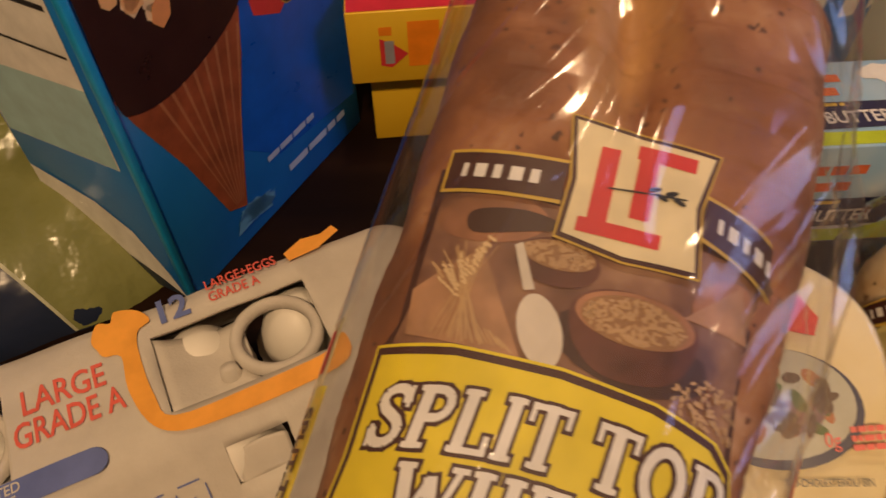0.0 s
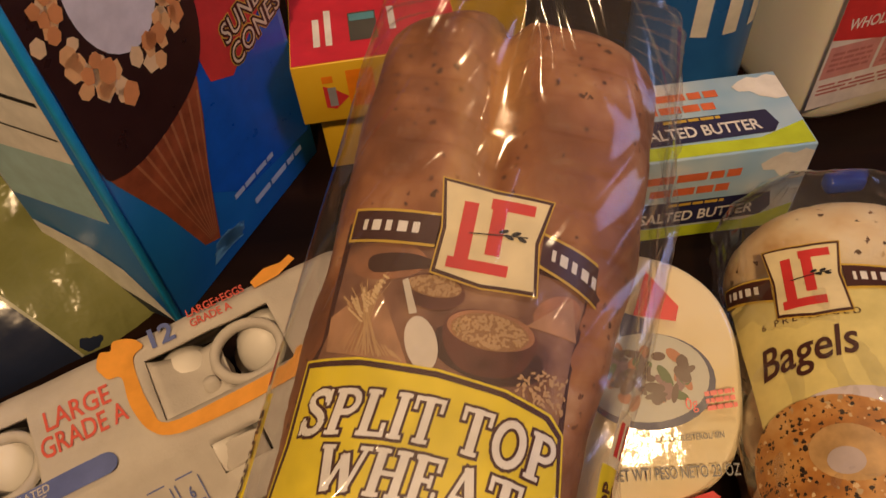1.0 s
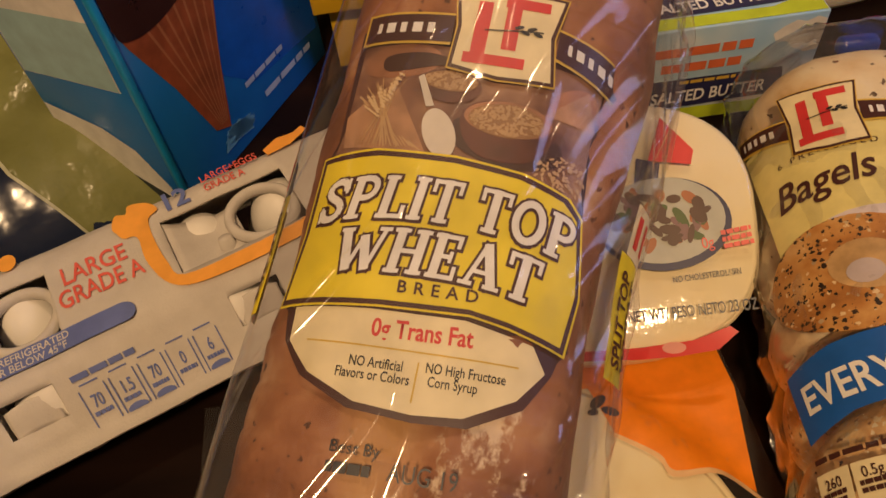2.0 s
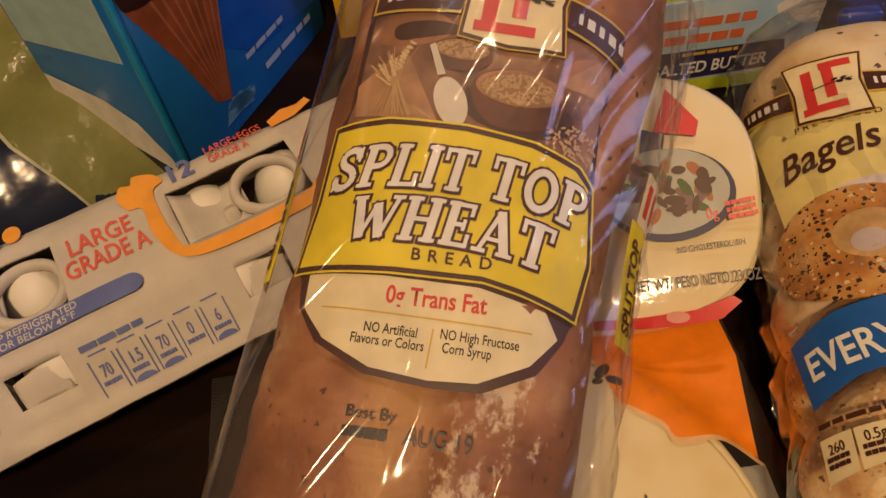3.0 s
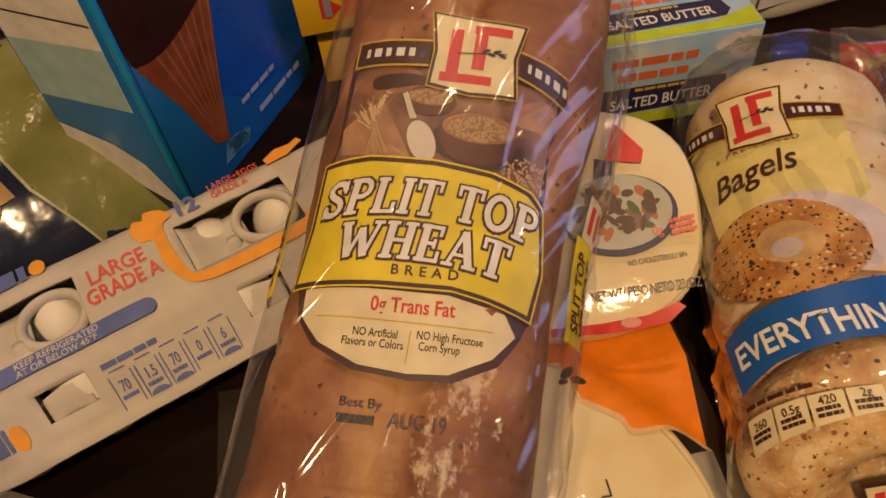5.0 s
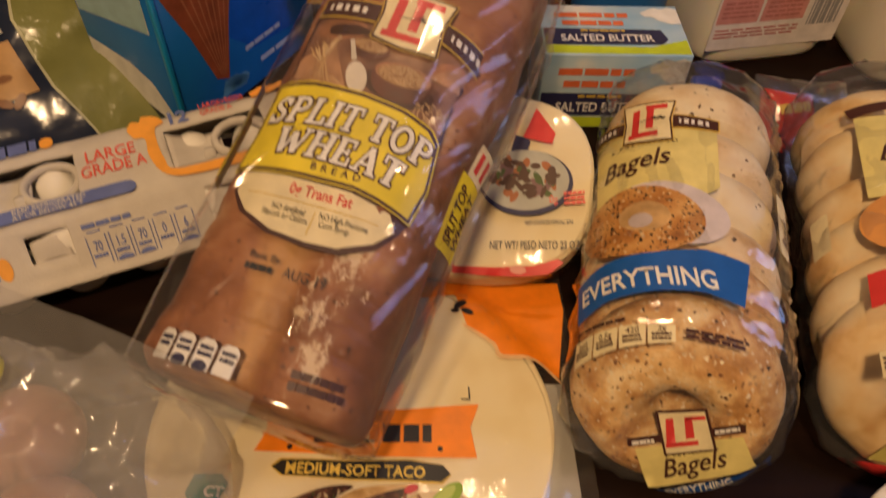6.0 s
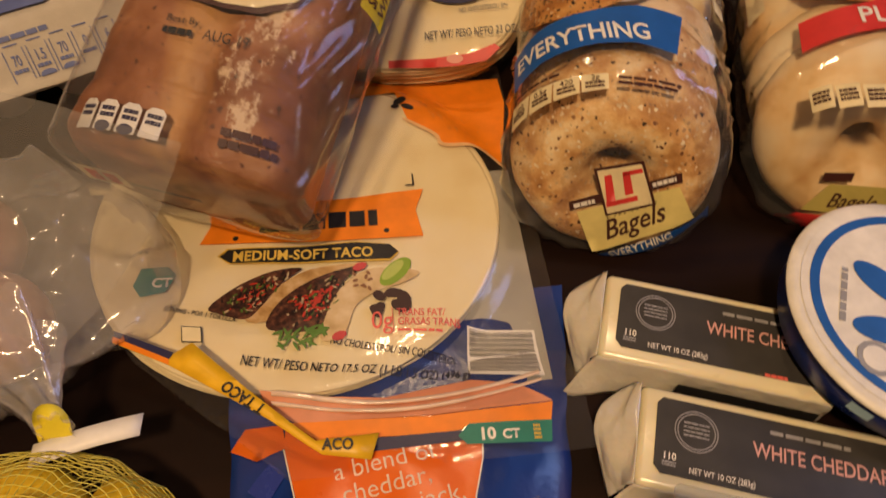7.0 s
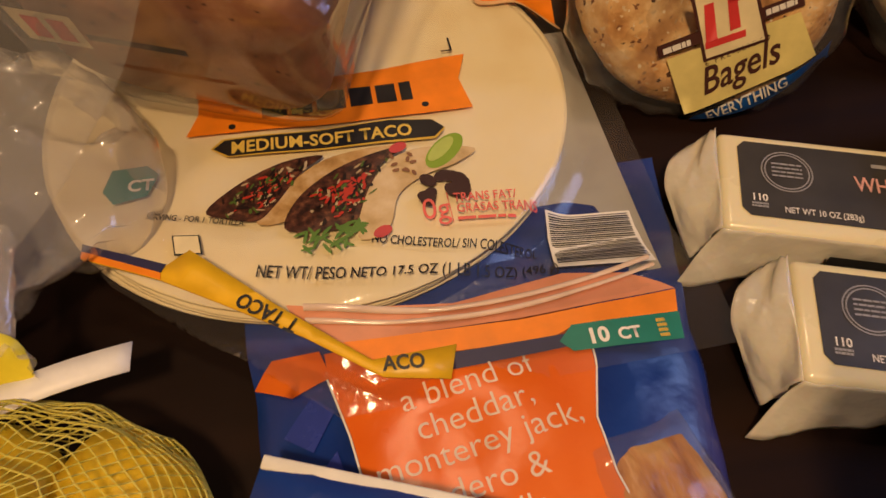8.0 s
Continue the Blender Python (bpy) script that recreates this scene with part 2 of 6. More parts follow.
def ink(name, bm, material, parent, f, lift=0.0003, step=0.0, label=""):
    """Lays a flat drawing on the surface f(u, v, height), sliced so that it follows the curve."""
    if step:
        us = [v.co.x for v in bm.verts]
        vs = [v.co.y for v in bm.verts]
        for lo, hi, n in ((min(us), max(us), (1, 0, 0)), (min(vs), max(vs), (0, 1, 0))):
            gap = step if n[0] else step * 2.5
            for k in range(1, int((hi - lo) / gap) + 1):
                at = lo + k * gap
                bmesh.ops.bisect_plane(bm, geom=bm.verts[:] + bm.edges[:] + bm.faces[:], plane_co=(at * n[0], at * n[1], 0), plane_no=n)
        bmesh.ops.triangulate(bm, faces=[q for q in bm.faces if len(q.verts) > 4])
    for v in bm.verts:
        v.co = f(v.co.x, v.co.y, lift + v.co.z)
    me = bpy.data.meshes.new(name)
    bm.to_mesh(me)
    bm.free()
    me.materials.append(material)
    if step:
        me.shade_smooth()
    ob = new(name, me)
    ob.parent = parent
    if label:
        ob["label"] = label
    if name in PATTERNS:
        ob["kind"] = "stuff"
    return ob


def inks(name, some, *rest, **more):
    """Several flat drawings of one kind, each a mesh of its own."""
    for bm in some:
        ink(name, bm, *rest, **more)


class Round:
    """A rounded-square section of half width a and half height b standing on z = 0, with arc length from the middle of its top."""

    def __init__(self, a, b, p):
        self.a, self.b, self.p = a, b, p
        th = np.linspace(-math.pi, math.pi, 721)
        c, s = np.sin(th), np.cos(th)
        self.x = a * np.sign(c) * np.abs(c) ** (2 / p)
        self.z = b + b * np.sign(s) * np.abs(s) ** (2 / p)
        u = np.r_[0, np.cumsum(np.hypot(np.diff(self.x), np.diff(self.z)))]
        self.u = u - u[360]
        self.half = float(self.u[-1])

    def at(self, u, h=0.0):
        x, z = np.interp(u, self.u, self.x), np.interp(u, self.u, self.z)
        dx = np.interp(u + 0.001, self.u, self.x) - np.interp(u - 0.001, self.u, self.x)
        dz = np.interp(u + 0.001, self.u, self.z) - np.interp(u - 0.001, self.u, self.z)
        d = math.hypot(dx, dz) or 1.0
        return float(x - dz / d * h), float(z + dx / d * h)

    def on(self, u, v, h):
        x, z = self.at(u, h)
        return (x, v, z)


def wave(x, y, z, scale, seed=0.0):
    return noise.noise(Vector((x * scale + seed, y * scale - seed, z * scale + 2 * seed)))


def ridge(x, y, z, scale, seed=0.0):
    return 1.0 - abs(wave(x, y, z, scale, seed)) * 2.2


# inks
WHITE, CREAM, YELLOW, BROWN = ink_mat("white", (0.78, 0.76, 0.72)), ink_mat("cream", (0.78, 0.68, 0.42)), ink_mat("yellow", (0.77, 0.62, 0.025)), ink_mat("brown", (0.06, 0.018, 0.014))
RED, NAVY, BLUE, ORANGE = ink_mat("red", (0.62, 0.04, 0.04)), ink_mat("navy", (0.025, 0.025, 0.08)), ink_mat("blue", (0.01, 0.10, 0.42)), ink_mat("orange", (0.85, 0.24, 0.01))
BLACK, TEAL, LIME, SKYBLUE = ink_mat("black", (0.015, 0.015, 0.018)), ink_mat("teal", (0.01, 0.19, 0.15)), ink_mat("lime", (0.5, 0.62, 0.03)), ink_mat("skyblue", (0.36, 0.56, 0.72))
PINKRED, GOLD, GREY, TAN = ink_mat("pinkred", (0.75, 0.13, 0.11)), ink_mat("gold", (0.62, 0.42, 0.06)), ink_mat("grey", (0.3, 0.3, 0.32)), ink_mat("tan", (0.5, 0.31, 0.17))
EGGBLUE, EGGORANGE, EGGRED = ink_mat("eggblue", (0.13, 0.17, 0.42)), ink_mat("eggorange", (0.85, 0.38, 0.06)), ink_mat("eggred", (0.72, 0.13, 0.1))

# ---- the room ----
WALL = stuff_mat("wall_paint", [(0.3, (0.36, 0.29, 0.21)), (0.7, (0.42, 0.34, 0.25))], 3.0, 0.8, 0.2, 120.0)
CEIL = stuff_mat("ceiling_paint", [(0.3, (0.5, 0.46, 0.4)), (0.7, (0.56, 0.52, 0.46))], 3.0, 0.9, 0.2, 120.0)
FLOORM = stuff_mat("floor_board", [(0.3, (0.12, 0.06, 0.03)), (0.7, (0.2, 0.11, 0.06))], 6.0, 0.4, 0.2, 60.0, (1, 0.1, 1))
WOOD = stuff_mat("dark_table_wood", [(0.25, (0.004, 0.0017, 0.0013)), (0.5, (0.0095, 0.0038, 0.0024)), (0.8, (0.021, 0.0084, 0.0045))], 22.0, 0.55, 0.25, 260.0, (0.12, 1, 1), depth=0.0004, spec=0.1)

R = 2.2
tagged(part("floor", box(-R, -R, -0.86, R, R, -0.76), FLOORM, None, smooth=False), "dark brown boarded floor below the table", "floor", kind="structure")
tagged(part("ceiling", box(-R, -R, 2.06, R, R, 2.16), CEIL, None, smooth=False), "off-white painted ceiling", "ceiling", kind="structure")
for wall_name, b in (("wall_north", (-R, R, -0.76, R, R + 0.1, 2.06)), ("wall_south", (-R, -R - 0.1, -0.76, R, -R, 2.06)), ("wall_west", (-R - 0.1, -R, -0.76, -R, R, 2.06))):
    tagged(part(wall_name, box(*b), WALL, None, smooth=False), "plain warm beige painted wall", "wall", kind="structure")
east = joined(box(R, -R, -0.76, R + 0.1, R, 0.9), box(R, -R, 2.0, R + 0.1, R, 2.06), box(R, -R, 0.9, R + 0.1, -0.15, 2.0), box(R, 0.75, 0.9, R + 0.1, R, 2.0))
tagged(part("wall_east", east, WALL, None, smooth=False), "warm beige painted wall with a window opening", "wall", kind="structure")

table = thing("table", pose(0, 0, 0), "dark brown stained wooden dining table covered with groceries", "table")
part("tabletop", box(-0.85, -0.6, -0.032, 0.85, 1.0, 0.0, 0.004), WOOD, table)
for lx in (-0.78, 0.78):
    for ly in (-0.53, 0.93):
        part("leg", box(lx - 0.035, ly - 0.035, -0.76, lx + 0.035, ly + 0.035, -0.032, 0.004), WOOD, table)

# ---- the loaf ----
CRUST = speckled("bread_crust", [(0.28, (0.15, 0.05, 0.02)), (0.46, (0.25, 0.092, 0.036)), (0.56, (0.34, 0.14, 0.06)), (0.64, (0.43, 0.21, 0.1)), (0.72, (0.55, 0.34, 0.2))], 24.0, [(0.0, (0.08, 0.03, 0.012)), (1.0, (0.18, 0.07, 0.035))], 260.0, 0.3)
FILM = film_mat("bread_film", haze=0.022, rough=0.085, bump=0.05, scale=40.0, stretch=(1, 0.12, 1), gloss=0.85, turn=20.0)
LOAF = Round(0.064, 0.0585, 3.2)
LOAF_LONG = 0.37


def smooth_step(t):
    t = min(1.0, max(0.0, t))
    return t * t * (3 - 2 * t)


def split_crust(m):
    """A paler golden seam along the burst top, and a floury patch beside it."""
    nodes, links, b = m.node_tree.nodes, m.node_tree.links, m.node_tree.nodes["Principled BSDF"]
    was = b.inputs["Base Color"].links[0].from_socket

    def maths(op, a, c, clamp=False):
        n = nodes.new("ShaderNodeMath")
        n.operation, n.use_clamp = op, clamp
        for k, v in enumerate((a, c)):
            if isinstance(v, (int, float)):
                n.inputs[k].default_value = v
            else:
                links.new(v, n.inputs[k])
        return n.outputs[0]

    co, sep = nodes.new("ShaderNodeTexCoord"), nodes.new("ShaderNodeSeparateXYZ")
    links.new(co.outputs["Object"], sep.inputs[0])
    wob = noise_node(nodes, links, 34.0, 4.0, (1, 0.35, 1))
    shift = maths("MULTIPLY", maths("SUBTRACT", wob.outputs["Fac"], 0.5), 0.05)
    far = maths("ABSOLUTE", maths("ADD", maths("ADD", sep.outputs[0], shift), 0.004), 0.0)
    seam = maths("MULTIPLY", maths("SUBTRACT", 0.017, far), 60.0, True)
    mix = nodes.new("ShaderNodeMix")
    mix.data_type = "RGBA"
    links.new(seam, mix.inputs[0]), links.new(was, mix.inputs[6])
    mix.inputs[7].default_value = (0.5, 0.26, 0.085, 1)
    fl = noise_node(nodes, links, 75.0, 6.0, (1, 0.6, 1), 0.7)
    dx, dy = maths("DIVIDE", maths("SUBTRACT", sep.outputs[0], 0.026), 0.02), maths("DIVIDE", maths("SUBTRACT", sep.outputs[1], 0.062), 0.05)
    inside = maths("SUBTRACT", 1.0, maths("ADD", maths("MULTIPLY", dx, dx), maths("MULTIPLY", dy, dy)))
    flour = maths("MULTIPLY", maths("SUBTRACT", maths("ADD", maths("MULTIPLY", fl.outputs["Fac"], 1.0), maths("MULTIPLY", maths("MAXIMUM", inside, -1.0), 0.16)), 0.6), 12.0, True)
    white = nodes.new("ShaderNodeMix")
    white.data_type = "RGBA"
    links.new(flour, white.inputs[0]), links.new(mix.outputs[2], white.inputs[6])
    white.inputs[7].default_value = (0.66, 0.5, 0.34, 1)
    links.new(white.outputs[2], b.inputs["Base Color"])


split_crust(CRUST)


def stretch_right(x, v):
    """The loaf swells to one side towards its far end."""
    return x * (1 + (0.03 + 0.22 * smooth_step((v - 0.14) / 0.13) if x > 0 else 0.045 + 0.05 * smooth_step((0.16 - v) / 0.16)))


def slack(u, v):
    """How far the bag stands off the loaf: loose along both sides."""
    ends = smooth_step((v - 0.0) / 0.06)
    right = math.exp(-((u - 0.092) / 0.026) ** 2) * ends * smooth_step((0.27 - v) / 0.07)
    left = math.exp(-((u + 0.075) / 0.024) ** 2) * ends * smooth_step((LOAF_LONG - v) / 0.04)
    return 0.0044 + 0.0055 * right + 0.001 * left


def on_side(u, v, h):
    x, z = LOAF.at(u, slack(u, v) + h)
    return (stretch_right(x, v), v, z)


def bread_loaf(m):
    top = thing("bread_loaf", m, "brown split-top wheat loaf in a clear printed plastic bag", "bread")
    inner = Round(0.0605, 0.0555, 3.4)

    def crumb(a, v):
        u = (a / math.pi - 1) * inner.half
        x, z = inner.at(u)
        near, far = max(0.0, 1 - v / 0.012), max(0.0, (v - LOAF_LONG + 0.036) / 0.036)
        k = (1 - 0.1 * near ** 2) * math.sqrt(max(0.04, 1 - 0.85 * far ** 2))
        z0 = inner.b
        dome = 0.006 * wave(x, v, z, 22, 3) + 0.002 * wave(x, v, z, 70, 5)
        crease = (0.011 + 0.007 * smooth_step((v - 0.24) / 0.08)) * math.exp(-((x - 0.004 * math.sin(v * 30)) / 0.009) ** 2) * (1 if z > z0 else 0) * (0.45 + 0.55 * min(1, max(0, (v - 0.17) / 0.08)))
        cut = 0.0017 * max(0.0, math.cos(2 * math.pi * (v + 0.05 * x + 0.002 * wave(x, v, z, 25, 6)) / 0.0175)) ** 10
        z1 = z0 + (z - z0) * k + (dome if z > 0.02 else 0) - crease - cut + 0.0025
        return (stretch_right(x, v) * k * (1 + 0.03 * wave(0, v, z, 30, 9)), v, max(0.002, z1))

    vs = [LOAF_LONG * i / 180 for i in range(181)]
    part("bread", tube(crumb, 96, vs), CRUST, top, "brown baked crust with a split along the top")

    rng = random.Random(21)
    folds = []
    for k in range(66):
        u0, v0 = rng.uniform(-0.07, 0.1), rng.uniform(-0.02, 0.26)
        if k % 3 == 0:
            u0, v0 = rng.uniform(0.025, 0.11), rng.uniform(-0.01, 0.2)
        folds.append((u0, v0, rng.uniform(0.05, 0.16), rng.gauss(0.24, 0.16), rng.uniform(0.0009, 0.0023), rng.uniform(0.0018, 0.0034)))
    for k in range(14):
        u0 = -0.075 + 0.0115 * k + rng.uniform(-0.003, 0.003)
        folds.append((u0, LOAF_LONG - 0.075 + rng.uniform(0, 0.02), 0.1, -u0 / 0.13, rng.uniform(0.0012, 0.0024), 0.003))
    nu, vs = 440, [-0.0105, -0.0103, -0.0095, -0.008, -0.005, -0.002] + [LOAF_LONG * i / 190 for i in range(191)] + [LOAF_LONG + 0.026 * i / 16 for i in range(1, 17)]
    uu = np.linspace(-LOAF.half, LOAF.half, nu, endpoint=False)
    grid_u, grid_v = np.meshgrid(uu, np.array(vs))
    height = np.zeros_like(grid_u)
    for u0, v0, long, slope, amp, wide in folds:
        t = (grid_v - v0) / long
        bend = 0.003 * np.sin(grid_v * 40 + u0 * 90)
        d = (grid_u - u0 - slope * (grid_v - v0) - bend) / wide
        height += amp * np.exp(-d * d) * np.clip(t * 5, 0, 1) * np.clip((1 - t) * 5, 0, 1)

    def film(i, j):
        u, v, folded_up = uu[i], vs[j], height[j][i]
        x, z = LOAF.at(u, 0)
        far, near = max(0.0, (v - LOAF_LONG) / 0.026), max(0.0, -v / 0.0105)
        rough = 0.0012 * wave(u, v * 0.4, 0, 22, 12) + 0.0003 * wave(u, v * 0.5, 2, 60, 5)
        if x > 0.03:
            rough += 0.0028 * wave(u * 1.2, v * 0.45, 0, 34, 4) * smooth_step((0.3 - v) / 0.1)
        foot = min(1.0, max(0.0, z / 0.03))
        x, z = LOAF.at(u, slack(u, v) * (0.3 + 0.7 * foot) + (folded_up + max(-0.003, rough)) * foot)
        x = stretch_right(x, v)
        if far:
            k = max(0.08, math.sqrt(max(0.0, 1 - min(1.0, far) ** 1.7)))
            gather = 1 + 0.09 * min(1.0, far * 2) * math.sin(34 * math.pi * u / LOAF.half + 2 * wave(x, v, z, 20, 4))
            x, z = x * k * gather, 0.058 + (z - 0.058) * k * gather
        if near:
            k = math.sqrt(max(0.0, 1 - min(1.0, near) ** 2)) * 0.97 + 0.03
            x, z = x * (0.35 + 0.65 * k), 0.055 + (z - 0.055) * k
        return (x, v, max(0.0005, z))

    part("bag", sheet(film, range(nu), range(len(vs)), True), FILM, top, "clear crinkled plastic bag")
    on, st = LOAF.on, 0.006
    # side edge and backing of the printed panel
    back = part_label("label_border", [(-0.052, 0.238), (0.057, 0.232), (0.052, 0.19), (0.055, 0.118), (0.0505, 0.113), (0.049, 0.108), (0.04, 0.094), (0.022, 0.084), (0.003, 0.0825), (-0.02, 0.0835), (-0.04, 0.092), (-0.051, 0.104), (-0.054, 0.115), (-0.058, 0.118), (-0.0535, 0.178), (-0.05, 0.185)], BROWN, top, on, 0.0002, st)
    photo = [(-0.048, 0.232), (0.0545, 0.227), (0.051, 0.20), (0.0495, 0.172), (0.02, 0.178), (-0.02, 0.18), (-0.05, 0.178), (-0.0475, 0.19)]
    part_label("picture", photo, stuff_mat("photo_print", [(0.3, (0.07, 0.027, 0.018)), (0.45, (0.17, 0.078, 0.048)), (0.58, (0.28, 0.145, 0.088)), (0.74, (0.44, 0.27, 0.165))], 48.0, 0.42, 0.1), back, on, 0.0005, st)
    clay, sacking, bowl = ink_mat("clay", (0.34, 0.155, 0.08), vary=0.4), ink_mat("sack", (0.4, 0.22, 0.12), vary=0.35), ink_mat("bowl", (0.12, 0.04, 0.025), vary=0.4)
    ink("picture_bread", oval(-0.03, 0.222, 0.017, 0.008, turn=8), clay, back, on, 0.0007, st)
    ink("picture_bread", oval(0.042, 0.214, 0.011, 0.007, turn=30), clay, back, on, 0.0007, st)
    ink("picture_shadow", blob([(-0.036, 0.2235), (-0.02, 0.2265), (-0.006, 0.2235), (-0.016, 0.2205), (-0.034, 0.2165)]), ink_mat("umber", (0.06, 0.024, 0.016)), back, on, 0.0009, st)
    ink("picture_shadow", blob([(-0.002, 0.1995), (-0.001, 0.187), (0.02, 0.1805), (0.038, 0.186), (0.036, 0.196), (0.02, 0.185)]), ink_mat("umber", (0.06, 0.024, 0.016)), back, on, 0.0009, st)
    ink("picture_sack", poly([(-0.048, 0.196), (-0.03, 0.212), (-0.012, 0.182), (-0.046, 0.182)]), sacking, back, on, 0.0009, st)
    ink("picture_sack", poly([(0.047, 0.222), (0.052, 0.205), (0.03, 0.206)]), sacking, back, on, 0.0009, st)
    ink("picture_bowl", blob([(-0.0015, 0.2015), (0.0005, 0.1915), (0.008, 0.1845), (0.018, 0.183), (0.028, 0.1855), (0.0335, 0.192), (0.035, 0.2015), (0.027, 0.2075), (0.0165, 0.209), (0.005, 0.2075)]), bowl, back, on, 0.0011, st)
    ink("picture_bowl_rim", oval(0.0168, 0.2012, 0.0172, 0.0077), ink_mat("bowlrim", (0.36, 0.17, 0.09), vary=0.3), back, on, 0.0012, st)
    ink("picture_bowl", oval(-0.008, 0.2125, 0.0125, 0.0075), bowl, back, on, 0.0011, st)
    rng = random.Random(4)
    grain = [oval(0.0165 + 0.0145 * math.sqrt(rng.random()) * math.cos(a), 0.2005 + 0.0065 * math.sqrt(rng.random()) * math.sin(a), 0.0009, 0.0005, 6, rng.uniform(0, 180)) for a in np.linspace(0, 60, 230)]
    grain += [oval(-0.008 + 0.0105 * math.sqrt(rng.random()) * math.cos(a), 0.2145 + 0.004 * math.sqrt(rng.random()) * math.sin(a), 0.001, 0.0005, 6, rng.uniform(0, 180)) for a in np.linspace(0, 60, 90)]
    for ox, oy, rx, ry in ((0.0165, 0.2005, 0.0152, 0.0072), (-0.008, 0.2145, 0.0108, 0.0045)):
        ink("picture_oat_bed", oval(ox, oy, rx, ry), ink_mat("oats", (0.3, 0.16, 0.07)), back, on, 0.0013, st)
    tagged(ink("picture_grain", joined(*grain), ink_mat("grain", (0.47, 0.3, 0.15)), back, on, 0.0015), kind="stuff")
    spill = [oval(0.03 + 0.02 * rng.random(), 0.176 + 0.014 * rng.random(), 0.0011, 0.0005, 6, rng.uniform(0, 180)) for _ in range(80)]
    strands, ears = [], []
    for k in range(24):
        x0, y0 = -0.0155 - 0.0011 * k + rng.uniform(-0.001, 0.001), 0.1822 + rng.uniform(0, 0.002)
        x1, y1 = -0.043 + 0.0007 * k + rng.uniform(-0.003, 0.003), 0.203 + 0.0005 * k + rng.uniform(-0.003, 0.004)
        w = rng.uniform(0.00025, 0.0006)
        strands.append(poly([(x0, y0), (x0 + w, y0 + w), (x1 + w, y1 + w), (x1, y1)]))
        ears += [oval(x0 + (x1 - x0) * t, y0 + (y1 - y0) * t, 0.0011, 0.0005, 6, 140 + rng.uniform(-25, 25)) for t in (0.7, 0.76, 0.82, 0.88, 0.94)][: 5 if k % 2 else 0]
    tagged(ink("picture_wheat", joined(*spill, *strands), ink_mat("wheat", (0.52, 0.34, 0.17)), back, on, 0.0013), kind="stuff")
    tagged(ink("picture_wheat", joined(*ears), ink_mat("wheatlight", (0.68, 0.5, 0.28)), back, on, 0.0015), kind="stuff")
    ink("picture_scoop", joined(oval(-0.0085, 0.191, 0.0062, 0.011, turn=24), poly([(-0.0155, 0.2015), (-0.0125, 0.2025), (-0.019, 0.216), (-0.021, 0.2145)])), ink_mat("scoop", (0.66, 0.6, 0.5)), back, on, 0.0017, st)
    # yellow name panel
    yellow = [(-0.0525, 0.1765), (-0.03, 0.1805), (0.0, 0.1815), (0.026, 0.179), (0.044, 0.174), (0.0505, 0.168), (0.053, 0.15), (0.0545, 0.138), (0.051, 0.116), (0.03, 0.1205), (0.016, 0.1225), (-0.017, 0.1205), (-0.056, 0.1165), (-0.0525, 0.145)]
    rim = part_label("yellow_rim", [(x * 1.02, 0.148 + (y - 0.148) * 1.03) for x, y in yellow], YELLOW, back, on, 0.0019, st)
    ink("brown_line", poly(yellow), BROWN, rim, on, 0.0021, st)
    ink("yellow_panel", poly([(x * 0.965, 0.148 + (y - 0.148) * 0.93) for x, y in yellow]), YELLOW, rim, on, 0.0023, st)
    for grow, material, lift in ((0.062, BROWN, 0.0025), (0.0, WHITE, 0.0030)):
        for word, wy, size, wide in (("SPLIT TOP", 0.1542, 0.0172, 0.89), ("WHEAT", 0.1333, 0.0172, 0.94)):
            ink("lettering", slab(word, 0.0005, wy, size, wide, grow, 0.12, 2.6), material, rim, on, lift, st)
    ink("lettering", text("BREAD", 0.0035, 0.1266, 0.0064, 2, 0.02, 0, 1.0, "CENTER", 1.75), BROWN, rim, on, 0.0026, st)
    # cream panel
    ink("cream_panel", poly([(-0.049, 0.1165), (-0.02, 0.119), (0.015, 0.1205), (0.04, 0.1165), (0.046, 0.108), (0.037, 0.0965), (0.02, 0.087), (0.003, 0.085), (-0.018, 0.086), (-0.037, 0.0935), (-0.048, 0.104)]), CREAM, back, on, 0.0006, st)
    ink("lettering", text("0g Trans Fat", -0.017, 0.1095, 0.0092, 3, 0.02, 0, 0.78), RED, back, on, 0.0009, st)
    small = [("NO Artificial", -0.0225, 0.0982), ("Flavors or Colors", -0.0265, 0.0937), ("NO High Fructose", 0.0045, 0.1), ("Corn Syrup", 0.006, 0.0954)]
    inks("lettering", list([text(w, x, y, 0.0051, 2, 0.012, 0, 0.72) for w, x, y in small]), BLACK, back, on, 0.0009, st)
    ink("divider", joined(poly([(-0.04, 0.1045), (0.036, 0.1075), (0.036, 0.1081), (-0.04, 0.1051)]), rect(0.0015, 0.089, 0.0021, 0.103)), GOLD, back, on, 0.0008, st)
    emblem(back, on, -0.0115, 0.2195, 0.0305, 0.259, st, (-0.047, 0.2295, 0.2425), (0.063, 0.221, 0.2375))
    # printed date and packing marks
    inks("date_print", (text("Best By", -0.0225, 0.0685, 0.0058, 2), bars(-0.0225, 0.0655, 0.0165, 0.0045, 1, 2, 0.2), text("AUG 19", -0.0012, 0.0625, 0.0088, 2, 0, 0, 0.8)), BLACK, top, on, 0.0005, st)
    nut = joined(*[poly([(-0.052 + 0.0125 * k, 0.004), (-0.0415 + 0.0125 * k, 0.004), (-0.0415 + 0.0125 * k, 0.018), (-0.044 + 0.0125 * k, 0.0205), (-0.0495 + 0.0125 * k, 0.0205), (-0.052 + 0.0125 * k, 0.018)]) for k in range(4)])
    facts = ink("nutrition_print", nut, WHITE, top, on, 0.0004, st)
